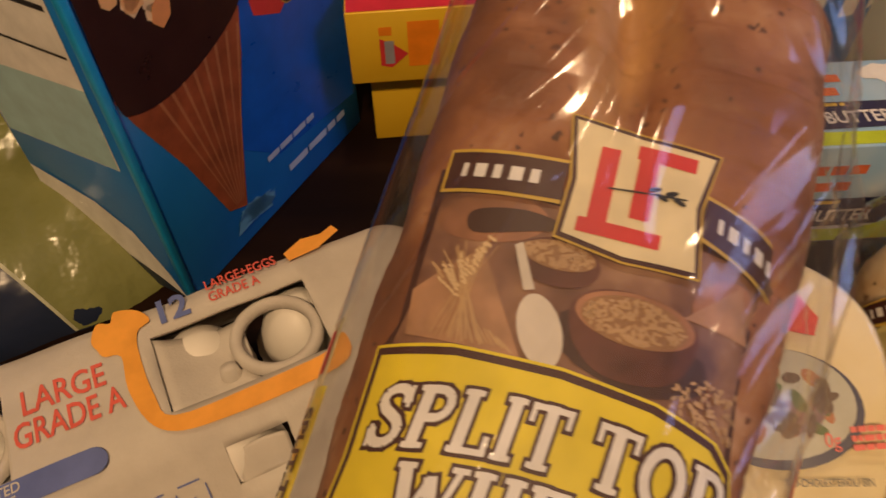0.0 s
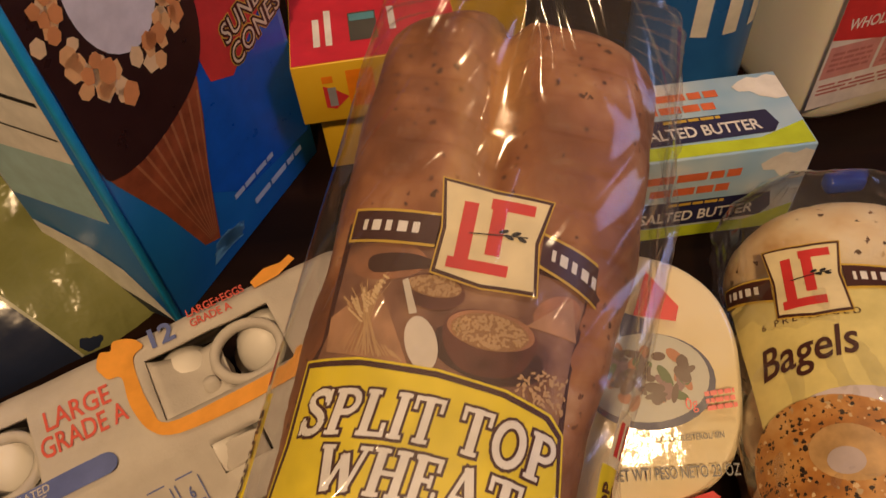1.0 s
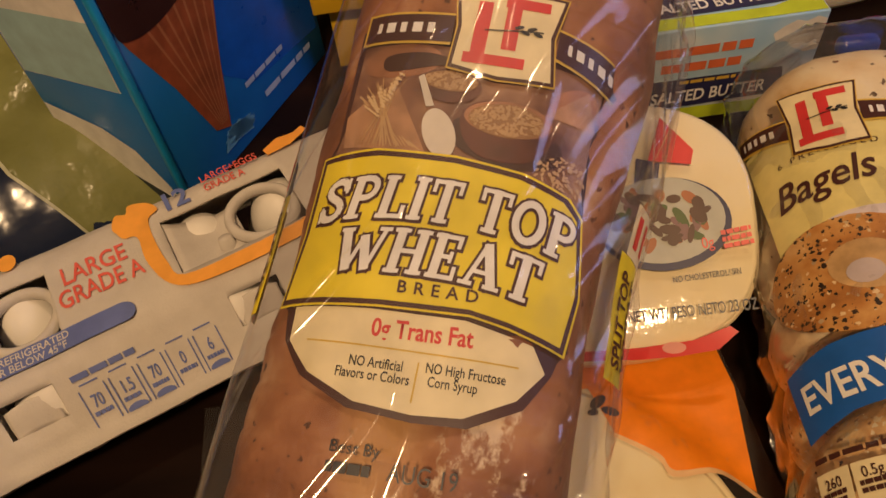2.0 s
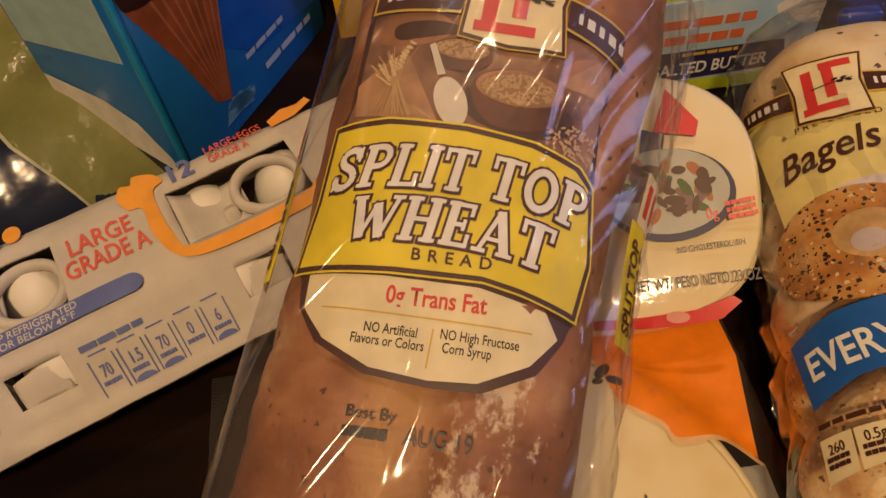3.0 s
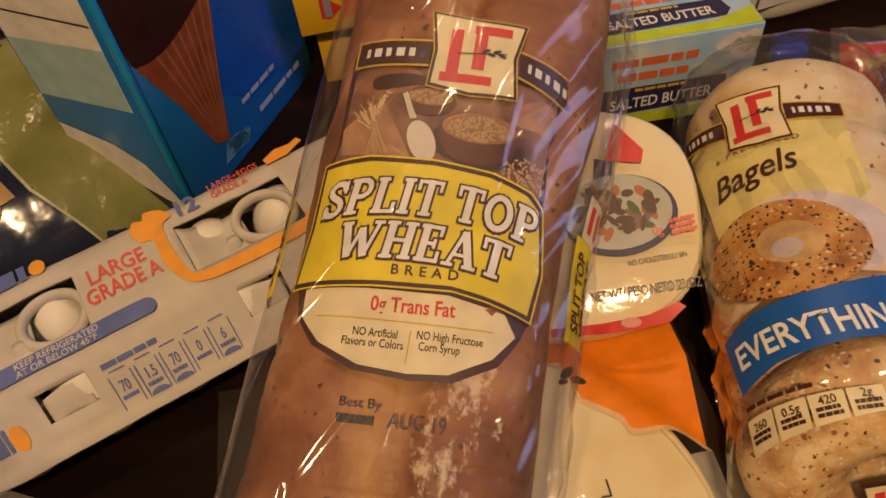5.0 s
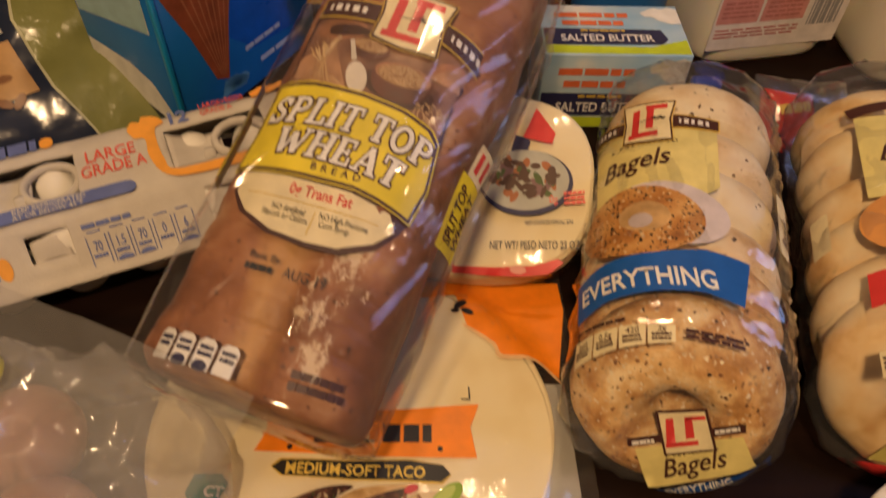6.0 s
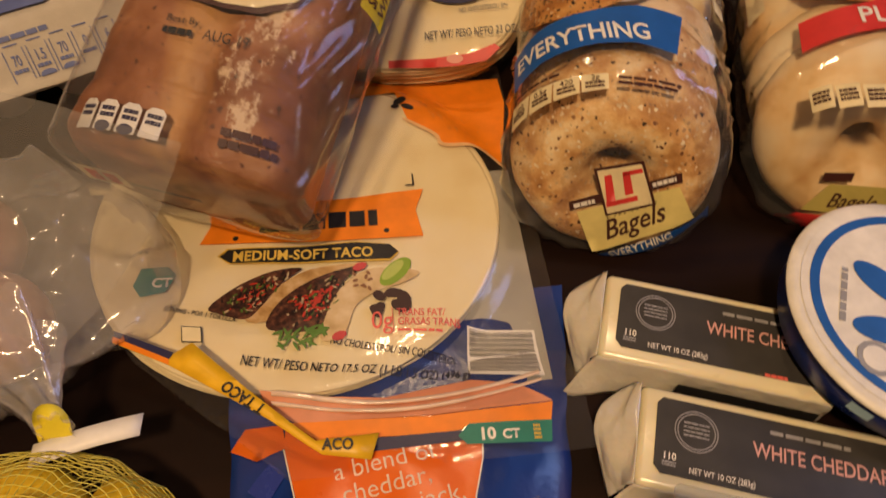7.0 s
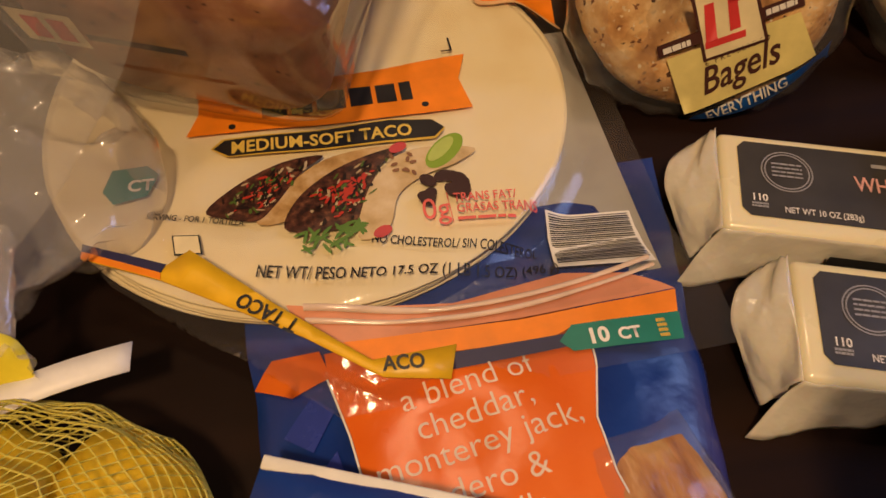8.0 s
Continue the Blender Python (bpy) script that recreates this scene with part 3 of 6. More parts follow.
    ink("lettering", joined(*[bars(-0.0505 + 0.0125 * k, 0.017, 0.008, 0.007, 2, 0, 0.35, k) for k in range(4)], *[oval(-0.0468 + 0.0125 * k, 0.006, 0.0042, 0.003) for k in (1, 2)]), NAVY, facts, on, 0.0006)
    ink("net_weight_print", bars(0.0235, 0.0195, 0.03, 0.012, 2, 4, 0.3, 8), BROWN, top, on, 0.0004, st)
    # side panels of the bag
    for sgn, u0 in ((1, 0.066), (-1, -0.062)):
        side = ink("side_label", poly([(u0, 0.113), (u0 + sgn * 0.024, 0.113), (u0 + sgn * 0.024, 0.163), (u0, 0.163)]), YELLOW, top, on_side, 0.0004, st)
        ink("side_emblem", poly([(u0 + sgn * 0.003, 0.163), (u0 + sgn * 0.022, 0.163), (u0 + sgn * 0.022, 0.185), (u0 + sgn * 0.003, 0.185)]), CREAM, side, on_side, 0.0006, st)
        ink("red_mark", joined(*[poly([(u0 + sgn * a, 0.167), (u0 + sgn * (a + 0.004), 0.167), (u0 + sgn * (a + 0.004), 0.181), (u0 + sgn * a, 0.181)]) for a in (0.006, 0.014)]), RED, side, on_side, 0.0008, st)
        turn = 90 if sgn > 0 else -90
        inks("lettering", (text("SPLIT TOP", u0 + sgn * 0.0105, 0.1375, 0.0105, turn, 0.03, 0, 0.8, "CENTER"), text("WHEAT", u0 + sgn * 0.0205, 0.1375, 0.0105, turn, 0.03, 0, 1.0, "CENTER")), BROWN, side, on_side, 0.0008, st)
    # emblem on the near end
    end = ink("end_print", rect(-0.058, 0.062, -0.032, 0.086), CREAM, top, lambda u, v, h: (u, -0.0082 - h, v), 0.0004)
    ink("red_mark", joined(rect(-0.053, 0.066, -0.046, 0.082), rect(-0.043, 0.066, -0.036, 0.082)), RED, end, lambda u, v, h: (u, -0.0082 - h, v), 0.0007)
    ink("brown_band", rect(-0.03, 0.07, 0.01, 0.075), BROWN, end, lambda u, v, h: (u, -0.0082 - h, v), 0.0007)
    return top


def part_label(name, points, material, parent, on, lift, step):
    return ink(name, poly(points), material, parent, on, lift, step)


def emblem(parent, on, x0, y0, x1, y1, step, left, right):
    """The maker's mark as plain shapes: a cream plate with red strokes between two dark ribbons."""
    w, h = x1 - x0, y1 - y0

    def plate(g):
        return poly([(x0 + w * (0.04 - g), y0 + h * (0.03 - g)), (x0 + w * 0.5, y0 + h * (-0.05 - g)), (x0 + w * (1 + g), y0 + h * (-0.02 - g)), (x0 + w * (0.94 + g), y0 + h * 0.5), (x0 + w * (1.02 + g), y0 + h * (0.97 + g)), (x0 + w * 0.5, y0 + h * (0.97 + g)), (x0 + w * (-0.03 - g), y0 + h * (1.03 + g)), (x0 + w * (0.06 - g), y0 + h * 0.5)])

    for at, edge in ((left, x0), (right, x1)):
        ends = (edge, at[0])
        band = poly([(ends[0], y0 + h * 0.3), (ends[1], at[1]), (ends[1], at[2]), (ends[0], y0 + h * 0.62)])
        ink("ribbon_edge", poly([(ends[0], y0 + h * 0.27), (ends[1] + (ends[1] - ends[0]) * 0.03, at[1] - h * 0.03), (ends[1] + (ends[1] - ends[0]) * 0.03, at[2] + h * 0.03), (ends[0], y0 + h * 0.65)]), GOLD, parent, on, 0.0023, step)
        ink("ribbon", band, BROWN, parent, on, 0.0025, step)
        lo, span = min(ends), abs(ends[1] - ends[0])
        mid0, mid1 = y0 + h * 0.46, (at[1] + at[2]) / 2
        marks = []
        for t, wide in ((0.13, 0.05), (0.24, 0.1), (0.4, 0.07), (0.54, 0.11), (0.71, 0.08)):
            xx = lo + span * t
            f, g = (t, t + wide) if ends[0] < ends[1] else (1 - t, 1 - t - wide)
            ya, yb = mid0 + (mid1 - mid0) * f, mid0 + (mid1 - mid0) * g
            marks.append(poly([(xx, ya - h * 0.06), (xx + span * wide, yb - h * 0.06), (xx + span * wide, yb + h * 0.06), (xx, ya + h * 0.06)]))
        ink("ribbon_mark", joined(*marks), WHITE, parent, on, 0.0027, step)
    ink("plate_edge", plate(0.035), GOLD, parent, on, 0.0027, step)
    ink("plate_line", plate(0.02), BROWN, parent, on, 0.0029, step)
    ink("plate", plate(-0.015), CREAM, parent, on, 0.0031, step)
    red = joined(rect(x0 + w * 0.2, y0 + h * 0.16, x0 + w * 0.34, y0 + h * 0.82), rect(x0 + w * 0.14, y0 + h * 0.08, x0 + w * 0.72, y0 + h * 0.2), rect(x0 + w * 0.48, y0 + h * 0.28, x0 + w * 0.62, y0 + h * 0.86), rect(x0 + w * 0.46, y0 + h * 0.78, x0 + w * 0.88, y0 + h * 0.9))
    ink("red_mark", red, RED, parent, on, 0.0034, step)
    ears = [oval(x0 + w * (0.62 + 0.06 * k), y0 + h * (0.53 + 0.025 * (-1) ** k), w * 0.05, h * 0.022, 8, 20 * (-1) ** k) for k in range(4)]
    ink("grain_mark", joined(poly([(x0 + w * 0.3, y0 + h * 0.47), (x0 + w * 0.85, y0 + h * 0.53), (x0 + w * 0.85, y0 + h * 0.545), (x0 + w * 0.3, y0 + h * 0.485)]), *ears), BLACK, parent, on, 0.0037, step)


bread_loaf(pose(-0.0135, 0.0128, 0.021, 18.2, 5, -15.5))

# ---- egg carton ----
PULP = stuff_mat("grey_pulp", [(0.3, (0.50, 0.46, 0.42)), (0.7, (0.60, 0.56, 0.51))], 40.0, 0.85, 0.35, 700.0, depth=0.0008)
EGG = stuff_mat("egg_shell", [(0.3, (0.74, 0.7, 0.64)), (0.7, (0.8, 0.77, 0.72))], 30.0, 0.5, 0.1, 900.0)


def egg_carton(m):
    top = thing("egg_carton", m, "closed grey pulp egg carton with printed lid", "egg carton")
    prof = [(0.0, 0.035), (-0.003, 0.05), (-0.007, 0.064), (-0.012, 0.0705), (-0.019, 0.073), (-0.0305, 0.0735), (-0.05, 0.0737), (-0.0755, 0.0737), (-0.082, 0.0733), (-0.089, 0.0715), (-0.094, 0.067), (-0.0965, 0.0639), (-0.1085, 0.0489), (-0.114, 0.042), (-0.118, 0.0365), (-0.124, 0.0355)]
    xs = sorted({-0.315 + 0.005 * i for i in range(64)} | {-0.15, -0.074, -0.292, -0.2165, -0.1345, -0.106, -0.26, -0.231})

    def lid(x, k):
        y, z = prof[int(k)]
        end = max(0.0, (x + 0.03) / 0.03, (-0.285 - x) / 0.03)
        z = 0.035 + (z - 0.035) * (1 - 0.55 * end ** 2.2)
        y = -0.06 + (y + 0.06) * (1 - 0.12 * end ** 2)
        return (x, y + 0.0006 * wave(x, y, z, 50, 2), z + 0.0009 * wave(x, y, z, 35, 1))

    bm = sheet(lid, xs, list(range(len(prof))))
    holes = []
    for f in bm.faces:
        c = f.calc_center_median()
        if (-0.15 < c.x < -0.074 and -0.0755 < c.y < -0.0305) or (-0.292 < c.x < -0.2165 and -0.0755 < c.y < -0.0305) or ((-0.1345 < c.x < -0.106 or -0.26 < c.x < -0.231) and -0.108 < c.y < -0.0967):
            holes.append(f)
    bmesh.ops.delete(bm, geom=holes, context="FACES")
    cover = part("lid", bm, PULP, top, "grey pulp lid with cut-out windows", thick=0.0022)
    # tray of cups
    rim = joined(box(-0.312, -0.121, 0.029, 0.0, -0.114, 0.0355, 0.002), box(-0.312, -0.006, 0.029, 0.0, 0.001, 0.0355, 0.002))
    part("tray_rim", rim, PULP, top)

    def cup(cx, cy):
        return tube(lambda a, v: (cx + (0.0165 + 0.0085 * v ** 0.7) * math.cos(a), cy + (0.0165 + 0.0085 * v ** 0.7) * math.sin(a), 0.0005 + 0.034 * v), 20, [0, 0.1, 0.3, 0.6, 1.0])

    for i in range(6):
        for j in range(2):
            cx, cy = -0.287 + 0.0515 * i, -0.036 - 0.05 * j
            part("cup", cup(cx, cy), PULP, top)
            part("egg", tube(lambda a, v: (cx + 0.0215 * math.cos(a) * math.sin(v), cy + 0.0215 * math.sin(a) * math.sin(v), 0.037 - (0.028 if v > 1.57 else 0.029) * -math.cos(v)), 20, [0.05 + 3.04 * k / 14 for k in range(15)]), EGG, top, "white egg")
    for cx in (-0.1215, -0.2575):
        part("window_post", tube(lambda a, v: (cx + (0.009 - 0.005 * v) * math.cos(a), -0.062 + (0.007 - 0.004 * v) * math.sin(a), 0.03 + 0.041 * v), 14, [0, 0.3, 0.7, 1]), PULP, top)
    for cx in (-0.135, -0.275):
        part("window_flap", sheet(lambda u, v: (cx - 0.0145 + 0.04 * u, -0.0315 - 0.043 * v, 0.0715 - 0.011 * math.sin(2.2 * u) * (1 - 0.3 * v) + 0.001 * wave(u, v, 0, 5, 2)), [k / 8 for k in range(9)], [k / 8 for k in range(9)]), PULP, top, "pushed-in pulp flap", thick=0.002)
        part("window_ring", sheet(lambda a, v: (cx + 0.0395 + (0.0195 + 0.0032 * math.cos(v)) * math.cos(a), -0.0525 + (0.0195 + 0.0032 * math.cos(v)) * math.sin(a), 0.0672 + 0.004 * math.sin(v)), [2 * math.pi * k / 32 for k in range(33)], [2 * math.pi * k / 10 for k in range(11)]), PULP, top, "pulp ring round an egg")
    for cx in (-0.12025, -0.2455):
        part("latch_tab", sheet(lambda u, v: (cx + 0.0125 * u, -0.0975 - 0.0105 * v, 0.0616 - 0.0131 * v - 0.003 * u * u + 0.0012 * math.sin(3 * v)), [k / 6 - 1 for k in range(13)], [k / 8 for k in range(9)]), PULP, top, "curved pulp latch tab in its slot", thick=0.0015)
    flat = lambda u, v, h: (u, v, 0.0741 + h + 0.0009 * wave(u, v, 0.0735, 35, 1))

    def slope(u, v, h):
        t = min(1.0, max(0.0, (-0.092 - v) / 0.024))
        return (u, -0.0945 - 0.0225 * t - h, 0.0672 - 0.029 * t + h * 0.8 + 0.0004)

    inks("lid_print", (text("LARGE", -0.209, -0.0475, 0.0185, 0, 0.014, 0, 0.66), text("GRADE A", -0.2135, -0.0635, 0.0185, 0, 0.014, 0, 0.6)), EGGRED, cover, flat, 0.0004, 0.01)
    ink("lid_print", text("12", -0.146, -0.026, 0.0195, 0, 0.03, 0, 0.9), EGGBLUE, cover, flat, 0.0004)
    inks("lid_print", (text("LARGE+EGGS", -0.119, -0.0165, 0.0085, 0, 0.012, 0, 0.72), text("GRADE A", -0.119, -0.0245, 0.0085, 0, 0.012, 0, 0.72)), EGGRED, cover, flat, 0.0004)
    hen = [(-0.175, -0.021), (-0.171, -0.0125), (-0.165, -0.0145), (-0.162, -0.009), (-0.152, -0.013), (-0.1475, -0.0215), (-0.1545, -0.026), (-0.156, -0.042), (-0.1545, -0.064), (-0.149, -0.0775), (-0.115, -0.0785), (-0.08, -0.0775), (-0.071, -0.071), (-0.067, -0.072), (-0.069, -0.0835), (-0.085, -0.0885), (-0.13, -0.0885), (-0.15, -0.0855), (-0.16, -0.075), (-0.1645, -0.055), (-0.164, -0.036), (-0.171, -0.0325), (-0.1735, -0.027)]
    ink("hen_print", blob(hen), EGGORANGE, cover, flat, 0.0004, 0.01)
    ink("hen_print", poly([(-0.077, -0.012), (-0.066, -0.006), (-0.055, -0.007), (-0.048, -0.004), (-0.046, -0.009), (-0.06, -0.016), (-0.076, -0.018)]), EGGORANGE, cover, flat, 0.0004)
    for x0, w in ((-0.33, 0.085),):
        ink("lid_print", bars(-0.298, -0.006, 0.058, 0.013, 1, 0, 0.05, 3), EGGBLUE, cover, flat, 0.0004)
        ink("lid_print", oval(-0.233, -0.0125, 0.005, 0.0065), EGGORANGE, cover, flat, 0.0004)
    pill = joined(rect(-0.315, -0.0895, -0.185, -0.0765), oval(-0.185, -0.083, 0.0065, 0.0065))
    band = ink("pill_print", pill, EGGBLUE, cover, flat, 0.0005, 0.01)
    inks("lettering", (text("KEEP REFRIGERATED", -0.262, -0.0825, 0.0068, 0, 0.012, 0, 0.78), text("AT OR BELOW 45°F", -0.262, -0.0885, 0.0068, 0, 0.012, 0, 0.78)), ink_mat("pulpwhite", (0.6, 0.57, 0.52)), band, flat, 0.0008)
    boxes, marks = [], []
    for k, val in enumerate(("70", "1.5", "70", "0", "6")):
        x0 = -0.2225 + 0.0155 * k
        for (a, b, c, d) in ((0, -0.118, 0.0006, -0.1015), (0.0128, -0.118, 0.0134, -0.1015), (0, -0.118, 0.0134, -0.1174), (0.002, -0.1, 0.0114, -0.0994)):
            boxes.append(rect(x0 + a, b, x0 + c, d))
        boxes += [text(val, x0 + 0.0067, -0.109, 0.0068, 0, 0.015, 0, 0.85, "CENTER"), bars(x0 + 0.002, -0.1105, 0.0095, 0.002, 1, 0, 0.2, k)]
        if k in (1, 2, 4):
            marks.append(oval(x0 + 0.0067, -0.1155, 0.0055, 0.002, 16))
    ink("nutrition_print", joined(*boxes, *marks, bars(-0.2225, -0.0955, 0.034, 0.0028, 1, 0, 0.2, 6)), EGGBLUE, cover, slope, 0.0003, 0.0)
    ink("lip_print", bars(-0.312, -0.1, 0.03, 0.011, 1, 0, 0.1, 9), EGGBLUE, cover, slope, 0.0003)
    ink("lip_print", oval(-0.277, -0.106, 0.0045, 0.0055), EGGORANGE, cover, slope, 0.0003)
    return top


egg_carton(pose(-0.015, 0.325, 0, 0, 0, 26.5))

# ---- cone box ----
CARD_BLUE = stuff_mat("blue_card", [(0.3, (0.01, 0.16, 0.58)), (0.7, (0.018, 0.24, 0.7))], 9.0, 0.3, 0.08, 300.0, coat=0.2)
CYAN = ink_mat("cyan", (0.012, 0.28, 0.6), 0.3)


def front_of(u, v, h):
    return (u, -h, v)


def cone_box(m):
    top = thing("dessert_cone_box", m, "tall blue card box with a picture of a chocolate nut cone", "box")
    part("carton", box(0.0, 0.0, 0.0, 0.19, 0.098, 0.285, 0.0012), CARD_BLUE, top, "glossy blue printed card")
    side = lambda u, v, h: (-h, u, v)
    edge = joined(box(-0.0016, -0.0016, 0.002, 0.0035, 0.0035, 0.283, 0.0012))
    part("corner_fold", edge, CYAN, top, "bright blue folded edge")
    f = front_of
    ink("front_print", poly([(0.006, 0.28), (0.006, 0.15), (0.035, 0.1), (0.1, 0.04), (0.185, 0.03), (0.185, 0.28)]), ink_mat("midblue", (0.007, 0.1, 0.52), 0.3), top, f, 0.0003)
    ink("front_print", poly([(0.105, 0.138), (0.126, 0.128), (0.185, 0.165), (0.185, 0.24), (0.09, 0.24)]), RED, top, f, 0.0005)
    cone = ink("cone_print", poly([(0.004, 0.15), (0.0094, 0.133), (0.0293, 0.0879), (0.047, 0.036), (0.0614, 0.0285), (0.0749, 0.0836), (0.0888, 0.1233), (0.0955, 0.15)]), ink_mat("wafer", (0.3, 0.075, 0.03), 0.35, 0.3), top, f, 0.0007)
    lines = []
    for k in range(8):
        a = 0.012 + 0.0095 * k
        lines.append(poly([(a + 0.012, 0.142), (a + 0.0142, 0.142), (0.0535 + 0.001 * k, 0.036), (0.053 + 0.001 * k, 0.036)]))
    ink("wafer_line", joined(*lines), ink_mat("waferdark", (0.42, 0.16, 0.07), 0.35), cone, f, 0.0009)
    choc = [(0.004, 0.262), (0.0045, 0.2), (0.0045, 0.148), (0.012, 0.137), (0.035, 0.133), (0.065, 0.138), (0.0935, 0.15), (0.1085, 0.169), (0.1145, 0.195), (0.112, 0.225), (0.098, 0.255), (0.06, 0.275), (0.025, 0.273)]
    ink("chocolate_print", blob(choc), ink_mat("chocolate", (0.035, 0.012, 0.011), 0.3), cone, f, 0.0011)
    ink("cream_print", oval(0.063, 0.235, 0.031, 0.041), ink_mat("icecream", (0.72, 0.68, 0.74)), cone, f, 0.0013)
    rng = random.Random(11)
    nuts = []
    for k in range(64):
        a = rng.uniform(2.4, 6.1)
        r = rng.uniform(0.86, 1.32)
        x, z = 0.06 + 0.04 * r * math.cos(a), 0.232 + 0.046 * r * math.sin(a)
        if x < 0.006:
            continue
        n, w = rng.randint(5, 7), rng.uniform(0.0042, 0.0072)
        t0 = rng.uniform(0, 6)
        nuts.append([(x + w * rng.uniform(0.75, 1.1) * math.cos(t0 + 2 * math.pi * i / n), z + 1.2 * w * rng.uniform(0.75, 1.1) * math.sin(t0 + 2 * math.pi * i / n)) for i in range(n)])
    for tone, name in enumerate(("nutlight", "nutmid", "nutdark")):
        c = ((0.88, 0.62, 0.34), (0.84, 0.47, 0.2), (0.72, 0.3, 0.11))[tone]
        ink("nut_print", joined(*[poly(p) for p in nuts[tone::3]]), ink_mat(name, c), cone, f, 0.0015 + 0.0002 * tone)
    for bold, mat, lift in ((0.11, GOLD, 0.0008), (0.075, BROWN, 0.001), (0.0, ink_mat("pale", (0.7, 0.6, 0.42)), 0.0012)):
        inks("lettering", (text("SUNDAE", 0.128, 0.150, 0.021, 12, bold, 0.1, 0.85), text("CONES", 0.13, 0.131, 0.021, 12, bold, 0.1, 0.9)), mat, top, f, lift)
    rng = random.Random(3)
    ice = [poly([(0.05 + 0.035 * rng.random() + s * rng.uniform(0.7, 1) * math.cos(i * 1.25), 0.012 + 0.034 * rng.random() * 0.4 + s * rng.uniform(0.7, 1) * math.sin(i * 1.25)) for i in range(5)]) for s in [0.006] * 9]
    ink("ice_print", joined(*ice), ink_mat("ice", (0.12, 0.34, 0.6)), top, f, 0.0011)
    ink("small_print", joined(bars(0.105, 0.026, 0.07, 0.006, 1, 0, 0.1, 2), bars(0.088, 0.047, 0.05, 0.005, 1, 0, 0.1, 5)), ink_mat("paleblue", (0.4, 0.5, 0.7)), top, f, 0.0008)
    ink("side_print", poly([(0.012, 0.104), (0.095, 0.101), (0.095, 0.27), (0.008, 0.27)]), WHITE, top, side, 0.0004)
    ink("side_print", poly([(0.013, 0.1045), (0.094, 0.1015), (0.094, 0.15), (0.0105, 0.155)]), ink_mat("paleteal", (0.36, 0.56, 0.6)), top, side, 0.0006)
    ink("small_print", bars(0.09, 0.147, -0.072, 0.04, 9, 0, 0.6, 7), GREY, top, side, 0.0008)
    ink("small_print", joined(bars(0.09, 0.235, -0.075, 0.07, 8, 0, 0.7, 4), rect(0.012, 0.196, 0.092, 0.199), rect(0.012, 0.172, 0.092, 0.1735)), BLACK, top, side, 0.0008)
    ink("side_print", poly([(0.004, 0.002), (0.096, 0.002), (0.096, 0.074), (0.05, 0.064), (0.028, 0.05), (0.012, 0.022)]), WHITE, top, side, 0.0004)
    # no print: the shaded gap beside the pouch, painted dark along the box's foot
    ink("side_print", poly([(0.004, 0.002), (0.096, 0.002), (0.096, 0.03), (0.05, 0.026), (0.02, 0.012)]), ink_mat("gapshade", (0.02, 0.03, 0.05)), top, side, 0.0006)


cone_box(pose(-0.15, 0.306, 0, 0, 0, 61.4))

# ---- small yellow boxes ----
CARD_YELLOW = stuff_mat("yellow_card", [(0.3, (0.72, 0.42, 0.015)), (0.7, (0.8, 0.52, 0.03))], 14.0, 0.35, 0.08, 300.0)


def yellow_box(m, w, d, h, lid):
    top = thing("food_box", m, "small yellow card food box with a red top panel" if lid else "small plain yellow card food box", "box", "yellow food boxes")
    part("carton", box(0, 0, 0, w, d, h, 0.001), CARD_YELLOW, top)
    f, t = front_of, lambda u, v, g: (u, v, h + g)
    if lid:
        panel = ink("top_print", rect(0.001, 0.001, w - 0.001, d - 0.002), ink_mat("magenta", (0.6, 0.025, 0.05)), top, t, 0.0004)
        ink("small_print", joined(*[rect(0.018 + 0.009 * k, 0.02, 0.023 + 0.009 * k, 0.055 + 0.01 * (k == 1)) for k in range(2)], rect(0.075, 0.03, 0.08, 0.06)), WHITE, panel, t, 0.0007)
        ink("picture", rect(0.045, 0.022, 0.066, 0.058), ink_mat("darkfood", (0.08, 0.08, 0.07)), panel, t, 0.0007)
        ink("picture", rect(0.046, 0.047, 0.065, 0.056), ink_mat("steel", (0.1, 0.3, 0.36)), panel, t, 0.0009)
        ink("mark", poly([(0.02, 0.014), (0.027, 0.012), (0.038, 0.022), (0.028, 0.03), (0.02, 0.034)]), RED, top, f, 0.0004)
        ink("mark", rect(0.023, 0.015, 0.029, 0.032), GREY, top, f, 0.0006)
        ink("mark", joined(rect(0.02, 0.036, 0.028, 0.042), rect(0.038, 0.012, 0.058, 0.045)), ORANGE, top, f, 0.0003)


yellow_box(pose(-0.046, 0.452, 0, 0, 0, 5), 0.12, 0.08, 0.0598, False)
yellow_box(pose(-0.056, 0.438, 0.06, 0, 0, 5), 0.125, 0.092, 0.053, True)
third = thing("snack_box", pose(-0.07, 0.55, 0, 0, 0, 3), "red and yellow printed card snack box", "box")
part("carton", box(0, 0, 0, 0.2, 0.07, 0.13, 0.001), CARD_YELLOW, third)
ink("front_print", poly([(0.0, 0.075), (0.06, 0.07), (0.075, 0.129), (0.0, 0.129)]), RED, third, front_of, 0.0004)
ink("front_print", oval(0.1, 0.1, 0.028, 0.02), ink_mat("salad", (0.2, 0.3, 0.04)), third, front_of, 0.0004)
ink("front_print", oval(0.155, 0.1, 0.03, 0.022), RED, third, front_of, 0.0004)

# ---- butter ----
CARD_SKY = stuff_mat("sky_card", [(0.35, (0.3, 0.5, 0.68)), (0.55, (0.45, 0.6, 0.7)), (0.68, (0.75, 0.74, 0.7))], 18.0, 0.4, 0.08, 300.0, detail=2.0)


